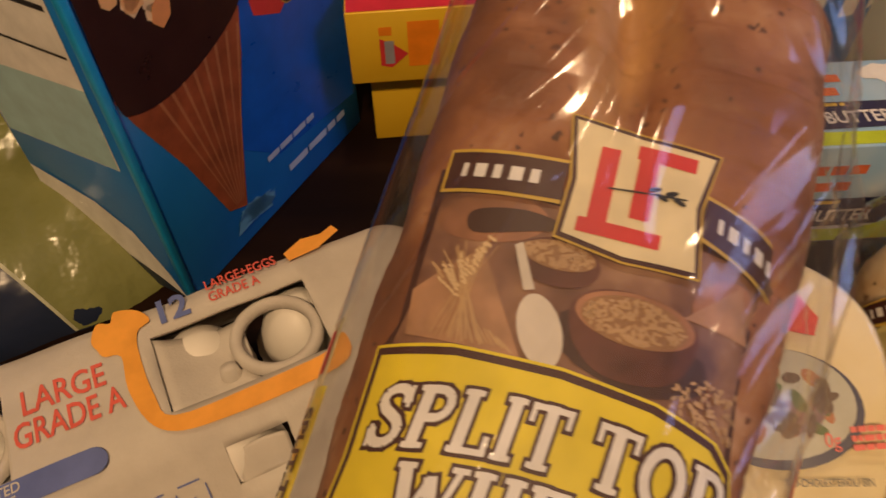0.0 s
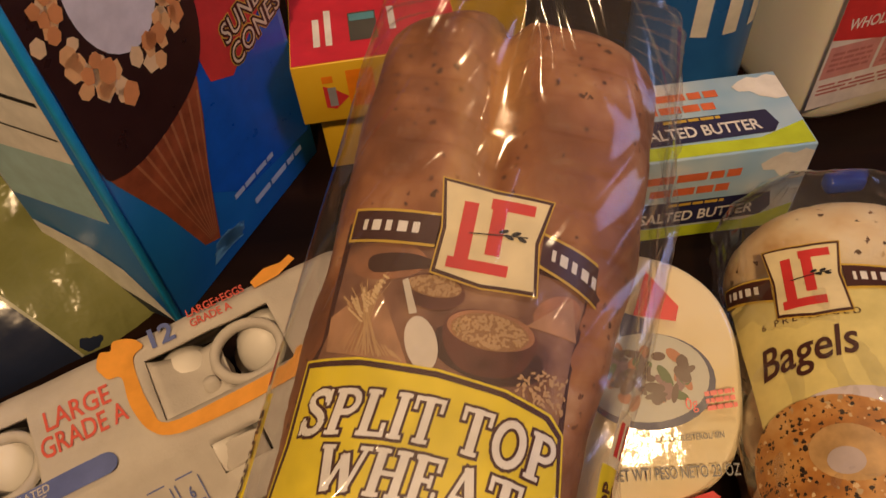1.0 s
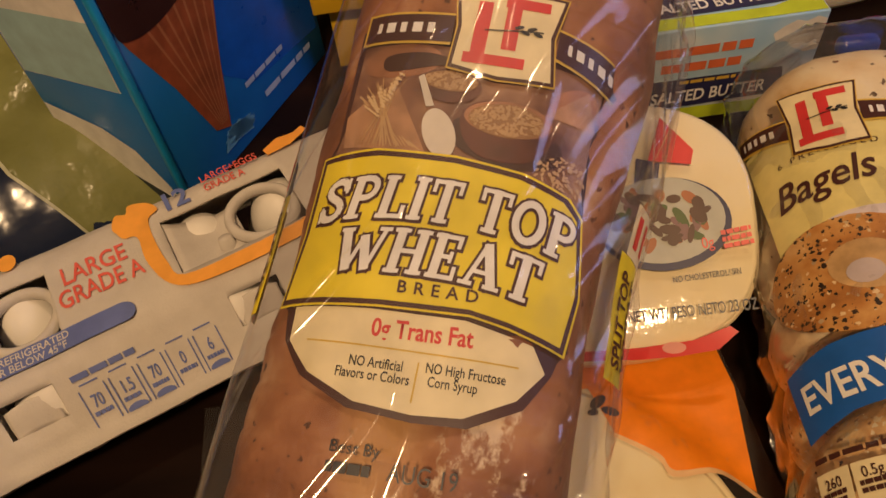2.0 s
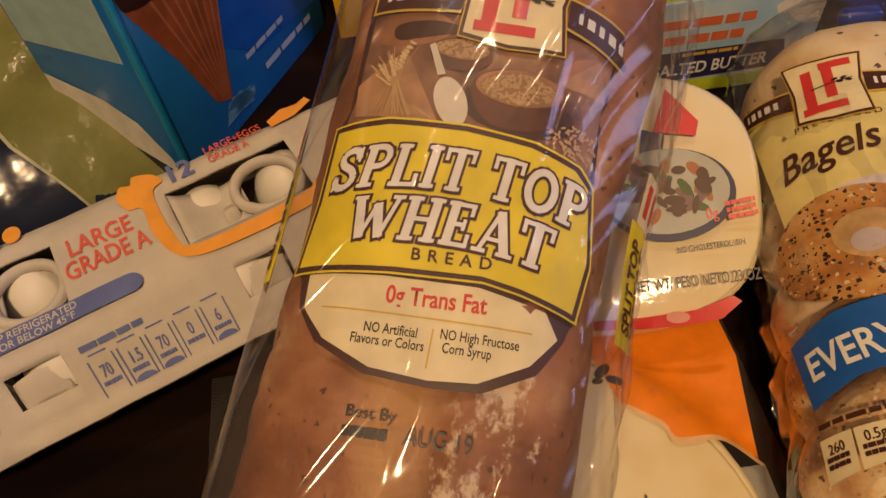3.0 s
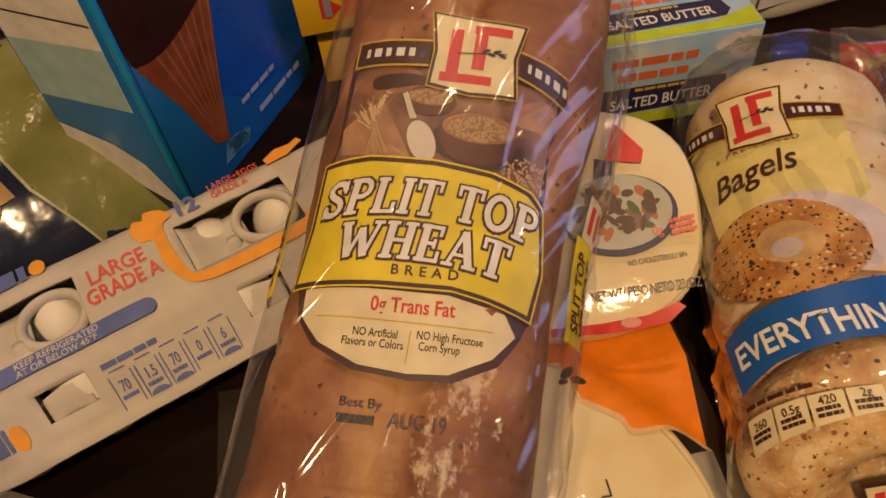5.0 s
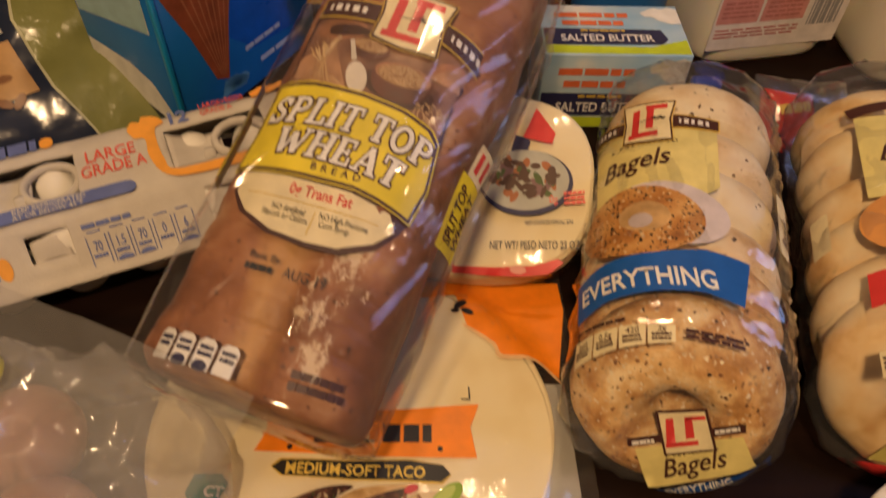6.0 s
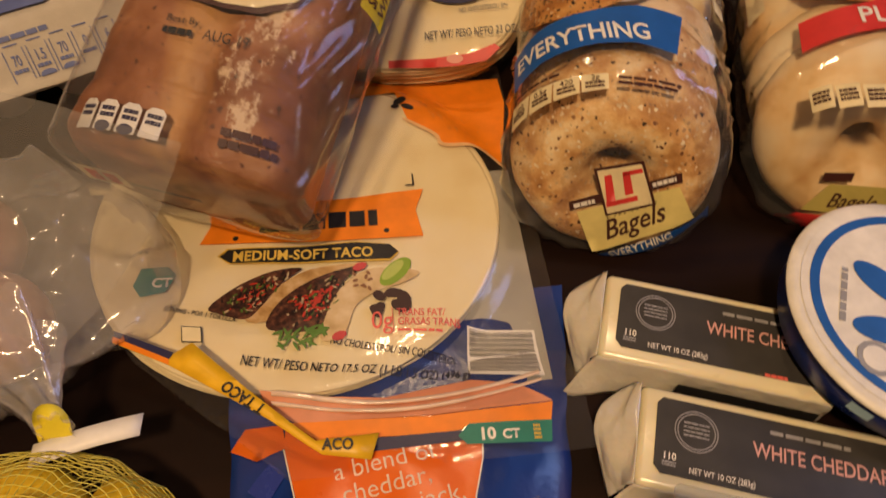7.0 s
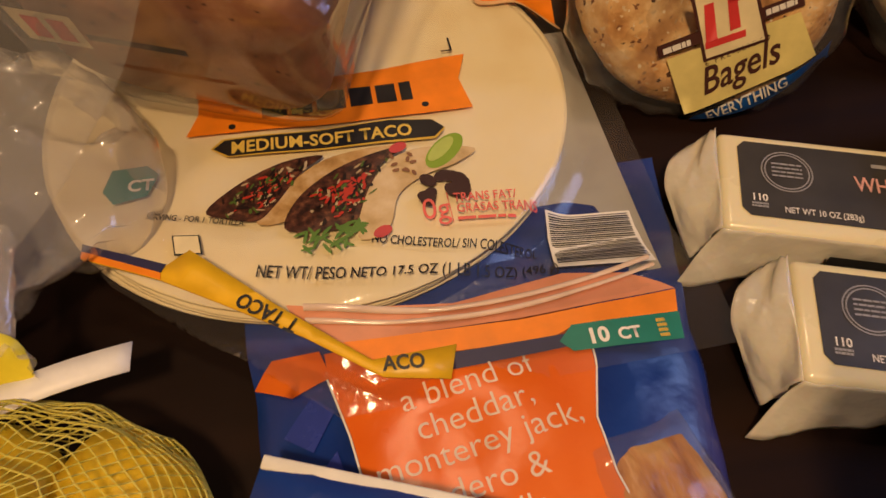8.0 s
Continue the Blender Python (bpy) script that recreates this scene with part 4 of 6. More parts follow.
def butter_box(m):
    top = thing("butter_box", m, "blue and lime printed card box of salted butter", "butter")
    w, d, h = 0.13, 0.078, 0.0815
    part("carton", box(0, 0, 0, w, d, h, 0.0012), CARD_SKY, top)
    for f, tall in ((lambda u, v, g: (u, v, h + g), d), (front_of, h)):
        s = tall / 0.08
        ink("lime_strip", poly([(0.0015, 0.0015), (w - 0.0015, 0.0015), (w - 0.0015, 0.024 * s), (0.095, 0.012 * s), (0.0015, 0.014 * s)]), LIME, top, f, 0.0004)
        ink("cloud", poly([(0.129, 0.05 * s), (0.129, 0.074 * s), (0.122, 0.077 * s), (0.115, 0.074 * s), (0.108, 0.076 * s), (0.1, 0.072 * s), (0.094, 0.067 * s), (0.097, 0.061 * s), (0.105, 0.06 * s), (0.11, 0.054 * s), (0.12, 0.049 * s)]), WHITE, top, f, 0.0003)
        band = ink("navy_band", poly([(0.0015, 0.014 * s), (0.106, 0.016 * s), (0.112, 0.024 * s), (0.108, 0.039 * s), (0.0015, 0.04 * s)]), NAVY, top, f, 0.0006)
        ink("lettering", text("SALTED BUTTER", 0.016, 0.0195 * s, 0.0145, 0.5, 0.02, 0, 0.78), WHITE, band, f, 0.0009)
        ink("script_line", bars(0.035, 0.038 * s, 0.04, 0.004, 1, 0, 0.3, 3), GOLD, band, f, 0.0009)
        ink("maker_bar", joined(bars(0.014, 0.066 * s, 0.072, 0.009, 1, 0, 0.2, 2), bars(0.02, 0.053 * s, 0.056, 0.009, 1, 0, 0.2, 6)), ink_mat("rust", (0.7, 0.16, 0.06)), top, f, 0.0005)


butter_box(pose(0.167, 0.343, 0, 0, 0, 3))

# ---- milk ----
JUG = stuff_mat("milk_jug", [(0.3, (0.8, 0.75, 0.6)), (0.7, (0.85, 0.8, 0.68))], 8.0, 0.3, 0.08, 60.0, sub=0.3)


def milk_jug(m, label):
    top = thing("milk_jug", m, label, "milk", "milk jugs")
    w = 0.15

    def body(a, v):
        k = 1.0 if v < 0.17 else max(0.18, 1 - ((v - 0.17) / 0.085) ** 1.6)
        p = 5.0
        c, s = math.cos(a), math.sin(a)
        x, y = math.copysign(abs(c) ** (2 / p), c), math.copysign(abs(s) ** (2 / p), s)
        k *= 1 - 0.05 * max(0.0, 1 - v / 0.012) ** 2
        return (w / 2 + x * w / 2 * k, w / 2 + y * w / 2 * k, v)

    part("body", tube(body, 64, [0, 0.004, 0.012, 0.04, 0.08, 0.12, 0.17, 0.18, 0.19, 0.2, 0.21, 0.22, 0.23, 0.24, 0.25]), JUG, top, "translucent plastic full of milk")
    part("cap", tube(lambda a, v: (w / 2 + 0.019 * math.cos(a), w / 2 + 0.019 * math.sin(a), v), 28, [0.251, 0.252, 0.268, 0.27]), RED, top, "red screw cap")
    return top


jug = milk_jug(pose(0.338, 0.448, 0, 0, 0, 13), "milk jug with a red and pink whole milk label")
sheet_w = ink("paper_label", rect(0.004, 0.02, 0.146, 0.15), ink_mat("labelwhite", (0.78, 0.72, 0.7)), jug, front_of, 0.0006)
ink("red_panel", poly([(0.004, 0.087), (0.05, 0.079), (0.075, 0.08), (0.096, 0.088), (0.12, 0.094), (0.13, 0.149), (0.004, 0.149)]), RED, sheet_w, front_of, 0.0009)
ink("pink_panel", joined(rect(0.006, 0.05, 0.05, 0.08), rect(0.053, 0.05, 0.1, 0.077)), ink_mat("pink", (0.66, 0.3, 0.28)), sheet_w, front_of, 0.0008)
ink("lettering", text("WHOLE MILK", 0.014, 0.094, 0.0135, -1, 0.02, 0, 0.72), WHITE, sheet_w, front_of, 0.0012)
ink("yellow_dot", oval(0.083, 0.083, 0.009, 0.006), GOLD, sheet_w, front_of, 0.0011)
ink("black_dot", oval(0.122, 0.09, 0.008, 0.008), BLACK, sheet_w, front_of, 0.0011)
ink("barcode", joined(*[rect(0.106 + 0.003 * k, 0.042, 0.1075 + 0.003 * k + 0.0008 * (k % 3), 0.072) for k in range(11)]), GREY, sheet_w, front_of, 0.001)
ink("small_print", joined(bars(0.01, 0.074, 0.036, 0.02, 4, 0, 0.5, 2), bars(0.057, 0.072, 0.038, 0.02, 4, 0, 0.5, 3), bars(0.008, 0.044, 0.09, 0.012, 3, 0, 0.5, 4)), ink_mat("dullred", (0.5, 0.18, 0.17)), sheet_w, front_of, 0.001)
milk_jug(pose(0.505, 0.43, 0, 0, 0, 4), "plain cream-coloured full milk jug beside the labelled one")

# ---- blue drum behind the butter ----
drum = thing("food_canister", pose(0.262, 0.525, 0), "bright blue plastic food canister behind the butter", "canister")
part("body", tube(lambda a, v: (0.05 * math.cos(a), 0.042 * math.sin(a), v), 48, [0, 0.003, 0.05, 0.12, 0.16, 0.163]), stuff_mat("blue_plastic", [(0.3, (0.02, 0.12, 0.42)), (0.7, (0.03, 0.18, 0.55))], 12.0, 0.3, 0.1, 90.0), drum)
part("lid", tube(lambda a, v: (0.052 * math.cos(a), 0.044 * math.sin(a), v), 48, [0.1632, 0.165, 0.174, 0.176]), WHITE, drum)
for k in range(3):
    part("paper_label", sheet(lambda a, v: (0.0505 * math.cos(a), 0.0425 * math.sin(a), v), [-1.85 + 0.05 * i + 0.42 * k * 1.2 for i in range(6)], [0.075, 0.1, 0.15]), WHITE, drum)

# ---- bagels ----
BAG = Round(0.068, 0.0585, 2.3)
EVERY = speckled("seeded_crust", [(0.3, (0.58, 0.35, 0.15)), (0.42, (0.76, 0.56, 0.32)), (0.55, (0.85, 0.71, 0.48)), (0.7, (0.88, 0.78, 0.6))], 26.0, [(0.0, (0.03, 0.02, 0.015)), (0.6, (0.2, 0.1, 0.04)), (1.0, (0.6, 0.45, 0.26))], 230.0, 0.16)
SEEDED = speckled("browned_seeds", [(0.3, (0.36, 0.17, 0.05)), (0.44, (0.56, 0.3, 0.11)), (0.55, (0.72, 0.47, 0.21)), (0.68, (0.83, 0.66, 0.4))], 55.0, [(0.0, (0.03, 0.018, 0.012)), (0.22, (0.22, 0.09, 0.035)), (0.5, (0.62, 0.44, 0.24)), (1.0, (0.84, 0.74, 0.54))], 330.0, 0.8, 0.55, 1.0, 0.5)
PRINTED = speckled("printed_bagel", [(0.32, (0.26, 0.1, 0.03)), (0.48, (0.46, 0.2, 0.05)), (0.6, (0.58, 0.31, 0.1)), (0.75, (0.68, 0.44, 0.2))], 40.0, [(0.0, (0.02, 0.012, 0.01)), (0.65, (0.05, 0.03, 0.02)), (0.75, (0.7, 0.52, 0.3))], 420.0, 0.7, 0.45, 0.2, 0.62)
PLAIN = stuff_mat("plain_crust", [(0.3, (0.62, 0.36, 0.13)), (0.42, (0.8, 0.56, 0.27)), (0.56, (0.87, 0.7, 0.43)), (0.72, (0.88, 0.77, 0.55))], 26.0, 0.45, 0.4, 120.0)
BAGFILM = film_mat("bagel_film", tint=(0.95, 0.95, 0.95), haze=0.03, rough=0.07, bump=0.4, scale=44.0, stretch=(1, 1, 1), gloss=1.35)


def lean(v, z):
    """How far the tops of the standing bagels lean back from the mouth of the bag."""
    return z * (0.36 * max(0.0, 1 - max(0.0, v) / 0.12) + 0.06)


def bagel_bag(m, label, crusts, seed):
    top = thing("bagel_bag", m, label, "bagels", "bagel bags")
    pitch = 0.0485
    for k in range(6):
        cy, tilt = 0.022 + pitch * k, radians((3, -4, 3, -3, 4, -5)[(k + seed) % 6])

        def ring(a, v, cy=cy, tilt=tilt, k=k):
            lump = wave(1.2 * math.cos(a), 1.2 * math.sin(a), k + math.cos(v), 1.5, seed) + 0.5 * wave(math.cos(a), math.sin(a), k + math.sin(v), 4.5, seed)
            r = 0.0335 + (0.0238 + 0.0018 * lump) * math.cos(v)
            y = 0.0246 * math.sin(v) * (1 + 0.06 * lump)
            x, z = r * math.cos(a) * 1.13, 0.0573 + r * math.sin(a) * 0.985
            return (x, cy + y + z * math.sin(tilt) * 0.5 + lean(cy - 0.022, z), max(0.001, z))

        bm = bmesh.new()
        rows = [[bm.verts.new(ring(2 * math.pi * i / 48, 2 * math.pi * j / 20)) for i in range(48)] for j in range(20)]
        for j in range(20):
            for i in range(48):
                bm.faces.new((rows[j][i], rows[j][(i + 1) % 48], rows[(j + 1) % 20][(i + 1) % 48], rows[(j + 1) % 20][i]))
        part("bagel", bm, crusts[0] if k < 2 else crusts[1], top)

    def film(a, v):
        u = (a / math.pi - 1) * BAG.half
        creased = max(0.0, ridge(u, v * 0.7 + u * 0.4, seed, 30, seed) - 0.66) * 0.009 + max(0.0, ridge(u * 0.6, v + u, seed, 60, seed + 3) - 0.8) * 0.002
        valley = 0.004 * math.cos(2 * math.pi * (v - 0.022) / pitch) if 0.0 < v < 0.29 else 0.0
        x, z = BAG.at(u, 0.0006 + creased + min(0.0, valley * 0.5))
        near, far = max(0.0, (0.016 - v) / 0.02), max(0.0, (v - 0.3) / 0.07)
        k = max(0.1, max(0.0, 1 - min(1.0, near) ** 4) ** 0.25 * (1 - min(0.95, 0.95 * far)))
        x, z = x * k + (0.005 * wave(x, v, z, 50, seed) if far else 0), 0.0575 + (z - 0.0575) * k - 0.012 * min(1, far)
        z = max(0.0006, z)
        return (x, v + lean(v, z), z)

    vs = [-0.004, -0.003, -0.001, 0.002, 0.006, 0.011, 0.016] + [0.022 + 0.006 * i for i in range(46)] + [0.298 + 0.007 * i for i in range(11)]
    part("bag", tube(film, 110, vs), BAGFILM, top, "clear crinkled plastic bag")
    return top


def on_bag(u, v, h):
    x, z = BAG.at(u, h)
    w = v
    for _ in range(3):
        w = v - lean(w, z)
    return (x, v, z)


on, st = on_bag, 0.006
bag = bagel_bag(pose(0.226, -0.012, 0, 0, 0, -11), "clear bag of seeded everything bagels with a blue banner", (SEEDED, EVERY), 1)
lab = ink("label", poly([(-0.088, 0.232), (-0.057, 0.229), (0.0075, 0.228), (0.0095, 0.166), (-0.005, 0.15), (-0.074, 0.148), (-0.0785, 0.18)]), ink_mat("paleyellow", (0.72, 0.62, 0.24)), bag, on, 0.0016, st, "pale yellow printed label")
emblem(lab, on, -0.057, 0.209, -0.0225, 0.252, st, (-0.09, 0.236, 0.247), (0.0085, 0.2225, 0.233))
ink("lettering", text("Bagels", -0.0705, 0.1765, 0.0245, 9, 0.012, 0.35, 0.78), BROWN, lab, on, 0.0022, st)
ink("lettering", text("6 PRE-SLICED", -0.066, 0.2055, 0.0055, 0, 0.0, 0, 1.0, "LEFT", 1.5), BROWN, lab, on, 0.0022, st)
halo = ink("picture", oval(-0.026, 0.137, 0.042, 0.0285, 32, -6), ink_mat("palepink", (0.6, 0.53, 0.55)), lab, on, 0.0020, st)
ink("picture_bagel", oval(-0.042, 0.131, 0.0425, 0.031, 32, -4), PRINTED, lab, on, 0.0024, st)
ink("picture_bagel", oval(-0.037, 0.133, 0.0165, 0.0135, 32, -14), ink_mat("dough", (0.56, 0.35, 0.15), vary=0.3), lab, on, 0.0026, st)
ink("picture_hole", oval(-0.039, 0.129, 0.0075, 0.0065), ink_mat("shadowpink", (0.5, 0.42, 0.42)), lab, on, 0.0028, st)
ban = ink("blue_banner", poly([(-0.0835, 0.09), (-0.06, 0.097), (-0.0267, 0.101), (0.0, 0.1065), (0.0267, 0.1036), (0.0226, 0.0686), (0.0, 0.073), (-0.0228, 0.0708), (-0.055, 0.065), (-0.0764, 0.0559)]), BLUE, bag, on, 0.0030, st, "blue printed banner")
ink("lettering", text("EVERYTHING", -0.0745, 0.0685, 0.0195, 10, 0.018, 0, 0.72, "LEFT", 1.0, 0.9), WHITE, ban, on, 0.0034, st)
facts = ink("nutrition_print", joined(*[poly([(-0.077 + 0.0158 * k, 0.0245 + 0.0027 * k), (-0.0625 + 0.0158 * k, 0.0272 + 0.0027 * k), (-0.063 + 0.0158 * k, 0.0445 + 0.001 * k), (-0.078 + 0.0158 * k, 0.0435 + 0.001 * k)]) for k in range(4)]), CREAM, bag, on, 0.0016, st)
ink("small_print", joined(*[text(w, -0.07 + 0.0158 * k, 0.0365 + 0.0018 * k, 0.0062, 5, 0.01, 0, 0.8, "CENTER") for k, w in enumerate(("260", "0.5g", "420", "2g"))], *[bars(-0.0755 + 0.0158 * k, 0.035 + 0.0018 * k, 0.0105, 0.006, 2, 5, 0.35, k) for k in range(4)], bars(-0.077, 0.05, 0.034, 0.003, 1, 3, 0.2, 7)), BROWN, facts, on, 0.002)
ink("side_label", rect(0.055, 0.134, 0.071, 0.188), CREAM, bag, on, 0.0016, st)
ink("side_lettering", text("Bagels", 0.067, 0.142, 0.013, 90, 0.01, 0.3, 0.8), BROWN, bag, on, 0.0022, st)
ink("net_weight_print", bars(-0.01, 0.046, 0.035, 0.008, 2, 0, 0.4, 9), BROWN, bag, on, 0.0016)


def near(u, v, h):
    """The domed near end of a bagel bag."""
    r = min(0.999, math.hypot(u / 1.13, v - 0.0575) / 0.06)
    return (u, -0.0048 + 0.016 * max(0.0, (r - 0.72) / 0.28) ** 2 - h + lean(0.0, v), v)


s3 = 0.005
plate = ink("end_label", poly([(-0.0035, 0.0095), (0.0535, 0.040), (0.039, 0.0605), (-0.0185, 0.0365)]), ink_mat("paleyellow", (0.72, 0.62, 0.24)), bag, near, 0.0008, s3)
for out, mat, lift in ((1.14, BROWN, 0.0011), (1.02, CREAM, 0.0014)):
    ink("end_emblem", poly([(0.0072 + (x - 0.0072) * out, 0.0552 + (y - 0.0552) * out) for x, y in ((0.0006, 0.0385), (0.0255, 0.0485), (0.0135, 0.0715), (-0.011, 0.064))]), mat, plate, near, lift, s3)
for quad in (((-0.0015, 0.0455), (0.0035, 0.0475), (-0.0025, 0.0635), (-0.0065, 0.062)), ((-0.001, 0.0425), (0.0165, 0.0495), (0.0155, 0.0525), (-0.002, 0.0455)), ((0.0085, 0.0515), (0.013, 0.0535), (0.0075, 0.067), (0.0035, 0.0655)), ((0.005, 0.0635), (0.0155, 0.067), (0.0145, 0.0695), (0.004, 0.066))):
    ink("red_mark", poly(quad), RED, plate, near, 0.0018, s3)
ink("ribbon", poly([(-0.0225, 0.037), (-0.004, 0.045), (-0.006, 0.0505), (-0.0245, 0.0425)]), BROWN, plate, near, 0.0012, s3)
ink("ribbon", poly([(0.021, 0.0555), (0.04, 0.0635), (0.038, 0.0695), (0.019, 0.061)]), BROWN, plate, near, 0.0012, s3)
ink("ribbon_mark", bars(-0.0215, 0.0415, 0.014, 0.003, 1, 23, 0.1, 2), WHITE, plate, near, 0.0015)
ink("ribbon_mark", bars(0.0225, 0.061, 0.014, 0.003, 1, 24, 0.1, 3), WHITE, plate, near, 0.0015)
ink("lettering", text("Bagels", 0.003, 0.0205, 0.0185, 29, 0.012, 0.35, 0.82), BROWN, plate, near, 0.0014, s3)
ink("lettering", text("6 PRE-SLICED", 0.001, 0.0345, 0.0036, 27, 0.0, 0, 1.0, "LEFT", 1.5), BROWN, plate, near, 0.0014)
ink("end_banner", poly([(0.0005, 0.003), (0.0325, 0.0115), (0.0645, 0.032), (0.0615, 0.0435), (0.03, 0.0245), (0.002, 0.0095)]), BLUE, bag, near, 0.0012, s3)
ink("lettering", text("EVERYTHING", 0.009, 0.0065, 0.0095, 29, 0.014, 0, 0.72), WHITE, bag, near, 0.0016, s3)

bag = bagel_bag(pose(0.386, 0.0, 0, 0, 0, -11), "clear bag of pale golden plain bagels with a red banner", (PLAIN, PLAIN), 2)
lab = ink("label", rect(-0.045, 0.15, 0.03, 0.235), ink_mat("paleyellow", (0.72, 0.62, 0.24)), bag, on, 0.0016, st, "pale yellow printed label")
ink("ribbon", poly([(-0.047, 0.235), (-0.02, 0.242), (-0.02, 0.252), (-0.05, 0.246)]), BROWN, lab, on, 0.002, st)
ink("lettering", text("Bagels", -0.035, 0.185, 0.024, -1, 0.012, 0.35, 0.78), BROWN, lab, on, 0.0022, st)
ink("picture_bagel", oval(-0.01, 0.125, 0.043, 0.031), ink_mat("orangebun", (0.66, 0.3, 0.09)), lab, on, 0.0022, st)
ink("picture_hole", oval(-0.006, 0.127, 0.012, 0.009), TAN, lab, on, 0.0026, st)
ban = ink("red_banner", poly([(-0.053, 0.083), (-0.019, 0.0905), (0.0015, 0.099), (0.06, 0.1), (0.06, 0.068), (-0.004, 0.0695), (-0.0535, 0.0565)]), RED, bag, on, 0.003, st, "red printed banner")
ink("lettering", text("PLAIN", -0.021, 0.0735, 0.0195, 4, 0.016, 0, 0.85), WHITE, ban, on, 0.0034, st)
facts = ink("nutrition_print", joined(*[rect(-0.054 + 0.0135 * k, 0.008 - 0.002 * k, -0.042 + 0.0135 * k, 0.026 - 0.002 * k) for k in range(4)]), CREAM, bag, on, 0.0016, st)
ink("small_print", joined(*[bars(-0.0525 + 0.0135 * k, 0.022 - 0.002 * k, 0.009, 0.01, 3, 0, 0.35, k) for k in range(4)]), BROWN, facts, on, 0.002)
ink("side_label", rect(-0.088, 0.115, -0.072, 0.15), CREAM, bag, on, 0.0016, st)
plate = ink("end_label", poly([(-0.026, 0.022), (0.045, 0.023), (0.04, 0.044), (-0.014, 0.041)]), ink_mat("oliveyellow", (0.5, 0.42, 0.12)), bag, near, 0.0008, s3)
ink("end_banner", poly([(-0.0385, 0.003), (0.045, 0.005), (0.045, 0.021), (-0.028, 0.0195)]), RED, bag, near, 0.0008, s3)
ink("lettering", text("Bagels", -0.012, 0.026, 0.014, 3, 0.012, 0.35, 0.85), BROWN, plate, near, 0.0012, s3)
ink("ribbon", poly([(-0.02, 0.042), (-0.002, 0.044), (-0.002, 0.05), (-0.02, 0.048)]), BROWN, plate, near, 0.001, s3)

# ---- medium tortilla pack ----
TORT = stuff_mat("flour_tortilla", [(0.25, (0.76, 0.62, 0.35)), (0.5, (0.84, 0.73, 0.47)), (0.75, (0.87, 0.78, 0.57))], 30.0, 0.7, 0.2, 300.0)
CLEAR = film_mat("tortilla_film", tint=(0.97, 0.97, 0.96), haze=0.025, rough=0.08, bump=0.3, scale=40.0, stretch=(1, 1, 1))


def lay_height(u, v):
    """Height of the bag's upper skin over its stack and the packet below its mouth."""
    r = math.hypot(u + 0.021, (v - 0.025) * 1.05)
    t = min(1.0, max(0.0, (0.148 - r) / 0.022))
    base = 0.003 + 0.0115 * t * t * (3 - 2 * t)
    lift = min(1.0, max(0.0, (-0.085 - v) / 0.03))
    return base + 0.015 * lift * (1 if u > -0.06 else max(0.2, 1 + (u + 0.06) / 0.05)) + 0.0008 * wave(u, v, 0, 30, 3)


def over(u, v, h):
    return (u, v, lay_height(u, v) + h)


pack = thing("tortilla_pack", pose(0.056, -0.005, 0.0045, 0, 0, 4), "clear resealable bag of medium soft taco flour tortillas", "tortillas")
for k in range(10):
    ox, oy = 0.0025 * math.sin(k * 2.1), 0.0022 * math.cos(k * 1.7)
    part("tortilla", tube(lambda a, v: (-0.021 + ox + v * math.cos(a) * (1 + 0.008 * math.sin(3 * a + k)), 0.025 + oy + 0.95 * v * math.sin(a) * (1 + 0.008 * math.sin(2 * a + k)), 0.0009 + 0.00125 * k + (0.0004 * wave(v * math.cos(a), v * math.sin(a), k, 40, k) if v > 0.02 else 0)), 72, [0.0003, 0.03, 0.06, 0.09, 0.115, 0.127, 0.129], False), TORT, pack, thick=0.0011)
back_sheet = sheet(lambda u, v: (u, v, -0.0012 + 0.0006 * wave(u, v, 0, 30, 1)), [0.0 + 0.0124 * i for i in range(11)], [-0.1 + 0.016 * i for i in range(11)])
part("bag_back", back_sheet, stuff_mat("silver_film", [(0.3, (0.3, 0.29, 0.27)), (0.7, (0.42, 0.41, 0.38))], 16.0, 0.35, 0.4, 40.0, depth=0.002), pack, "grey printed back of the bag")
skin = [-0.125 + 0.26 * i / 64 for i in range(65)]


def skin_at(u, v):
    k = (v + 0.149) / 0.309
    lo, hi = -0.164 + 0.05 * smooth_step((0.0 - v) / 0.08), 0.136 - 0.004 * k
    uu = lo + (hi - lo) * (u + 0.125) / 0.26
    if v < -0.06 and uu < -0.02:
        uu = max(uu, -0.125 + (-0.06 - v) * 1.1)
    return over(uu, v, 0.0001 + 0.0003 * max(0.0, ridge(uu, v, 0, 22, 4) - 0.6))


part("bag", sheet(skin_at, skin, [-0.149 + 0.309 * i / 76 for i in range(77)]), CLEAR, pack, "clear plastic film, wrinkled at the mouth")
o2, s2 = over, 0.005
ink("orange_print", poly([(0.05, 0.128), (0.057, 0.1), (0.075, 0.0855), (0.08, 0.0755), (0.105, 0.0735), (0.12, 0.0615), (0.131, 0.12), (0.13, 0.146), (-0.1, 0.146), (-0.12, 0.06), (-0.1, 0.07), (-0.06, 0.09), (-0.02, 0.12)]), ORANGE, pack, o2, 0.0004, s2)
ink("orange_edge", blob([(0.055, 0.099), (0.074, 0.0835), (0.079, 0.0725), (0.104, 0.0705), (0.12, 0.0575), (0.12, 0.0605), (0.105, 0.0735), (0.081, 0.0755), (0.076, 0.0855), (0.057, 0.1)]), ink_mat("peach", (0.75, 0.48, 0.25)), pack, o2, 0.0006, s2)
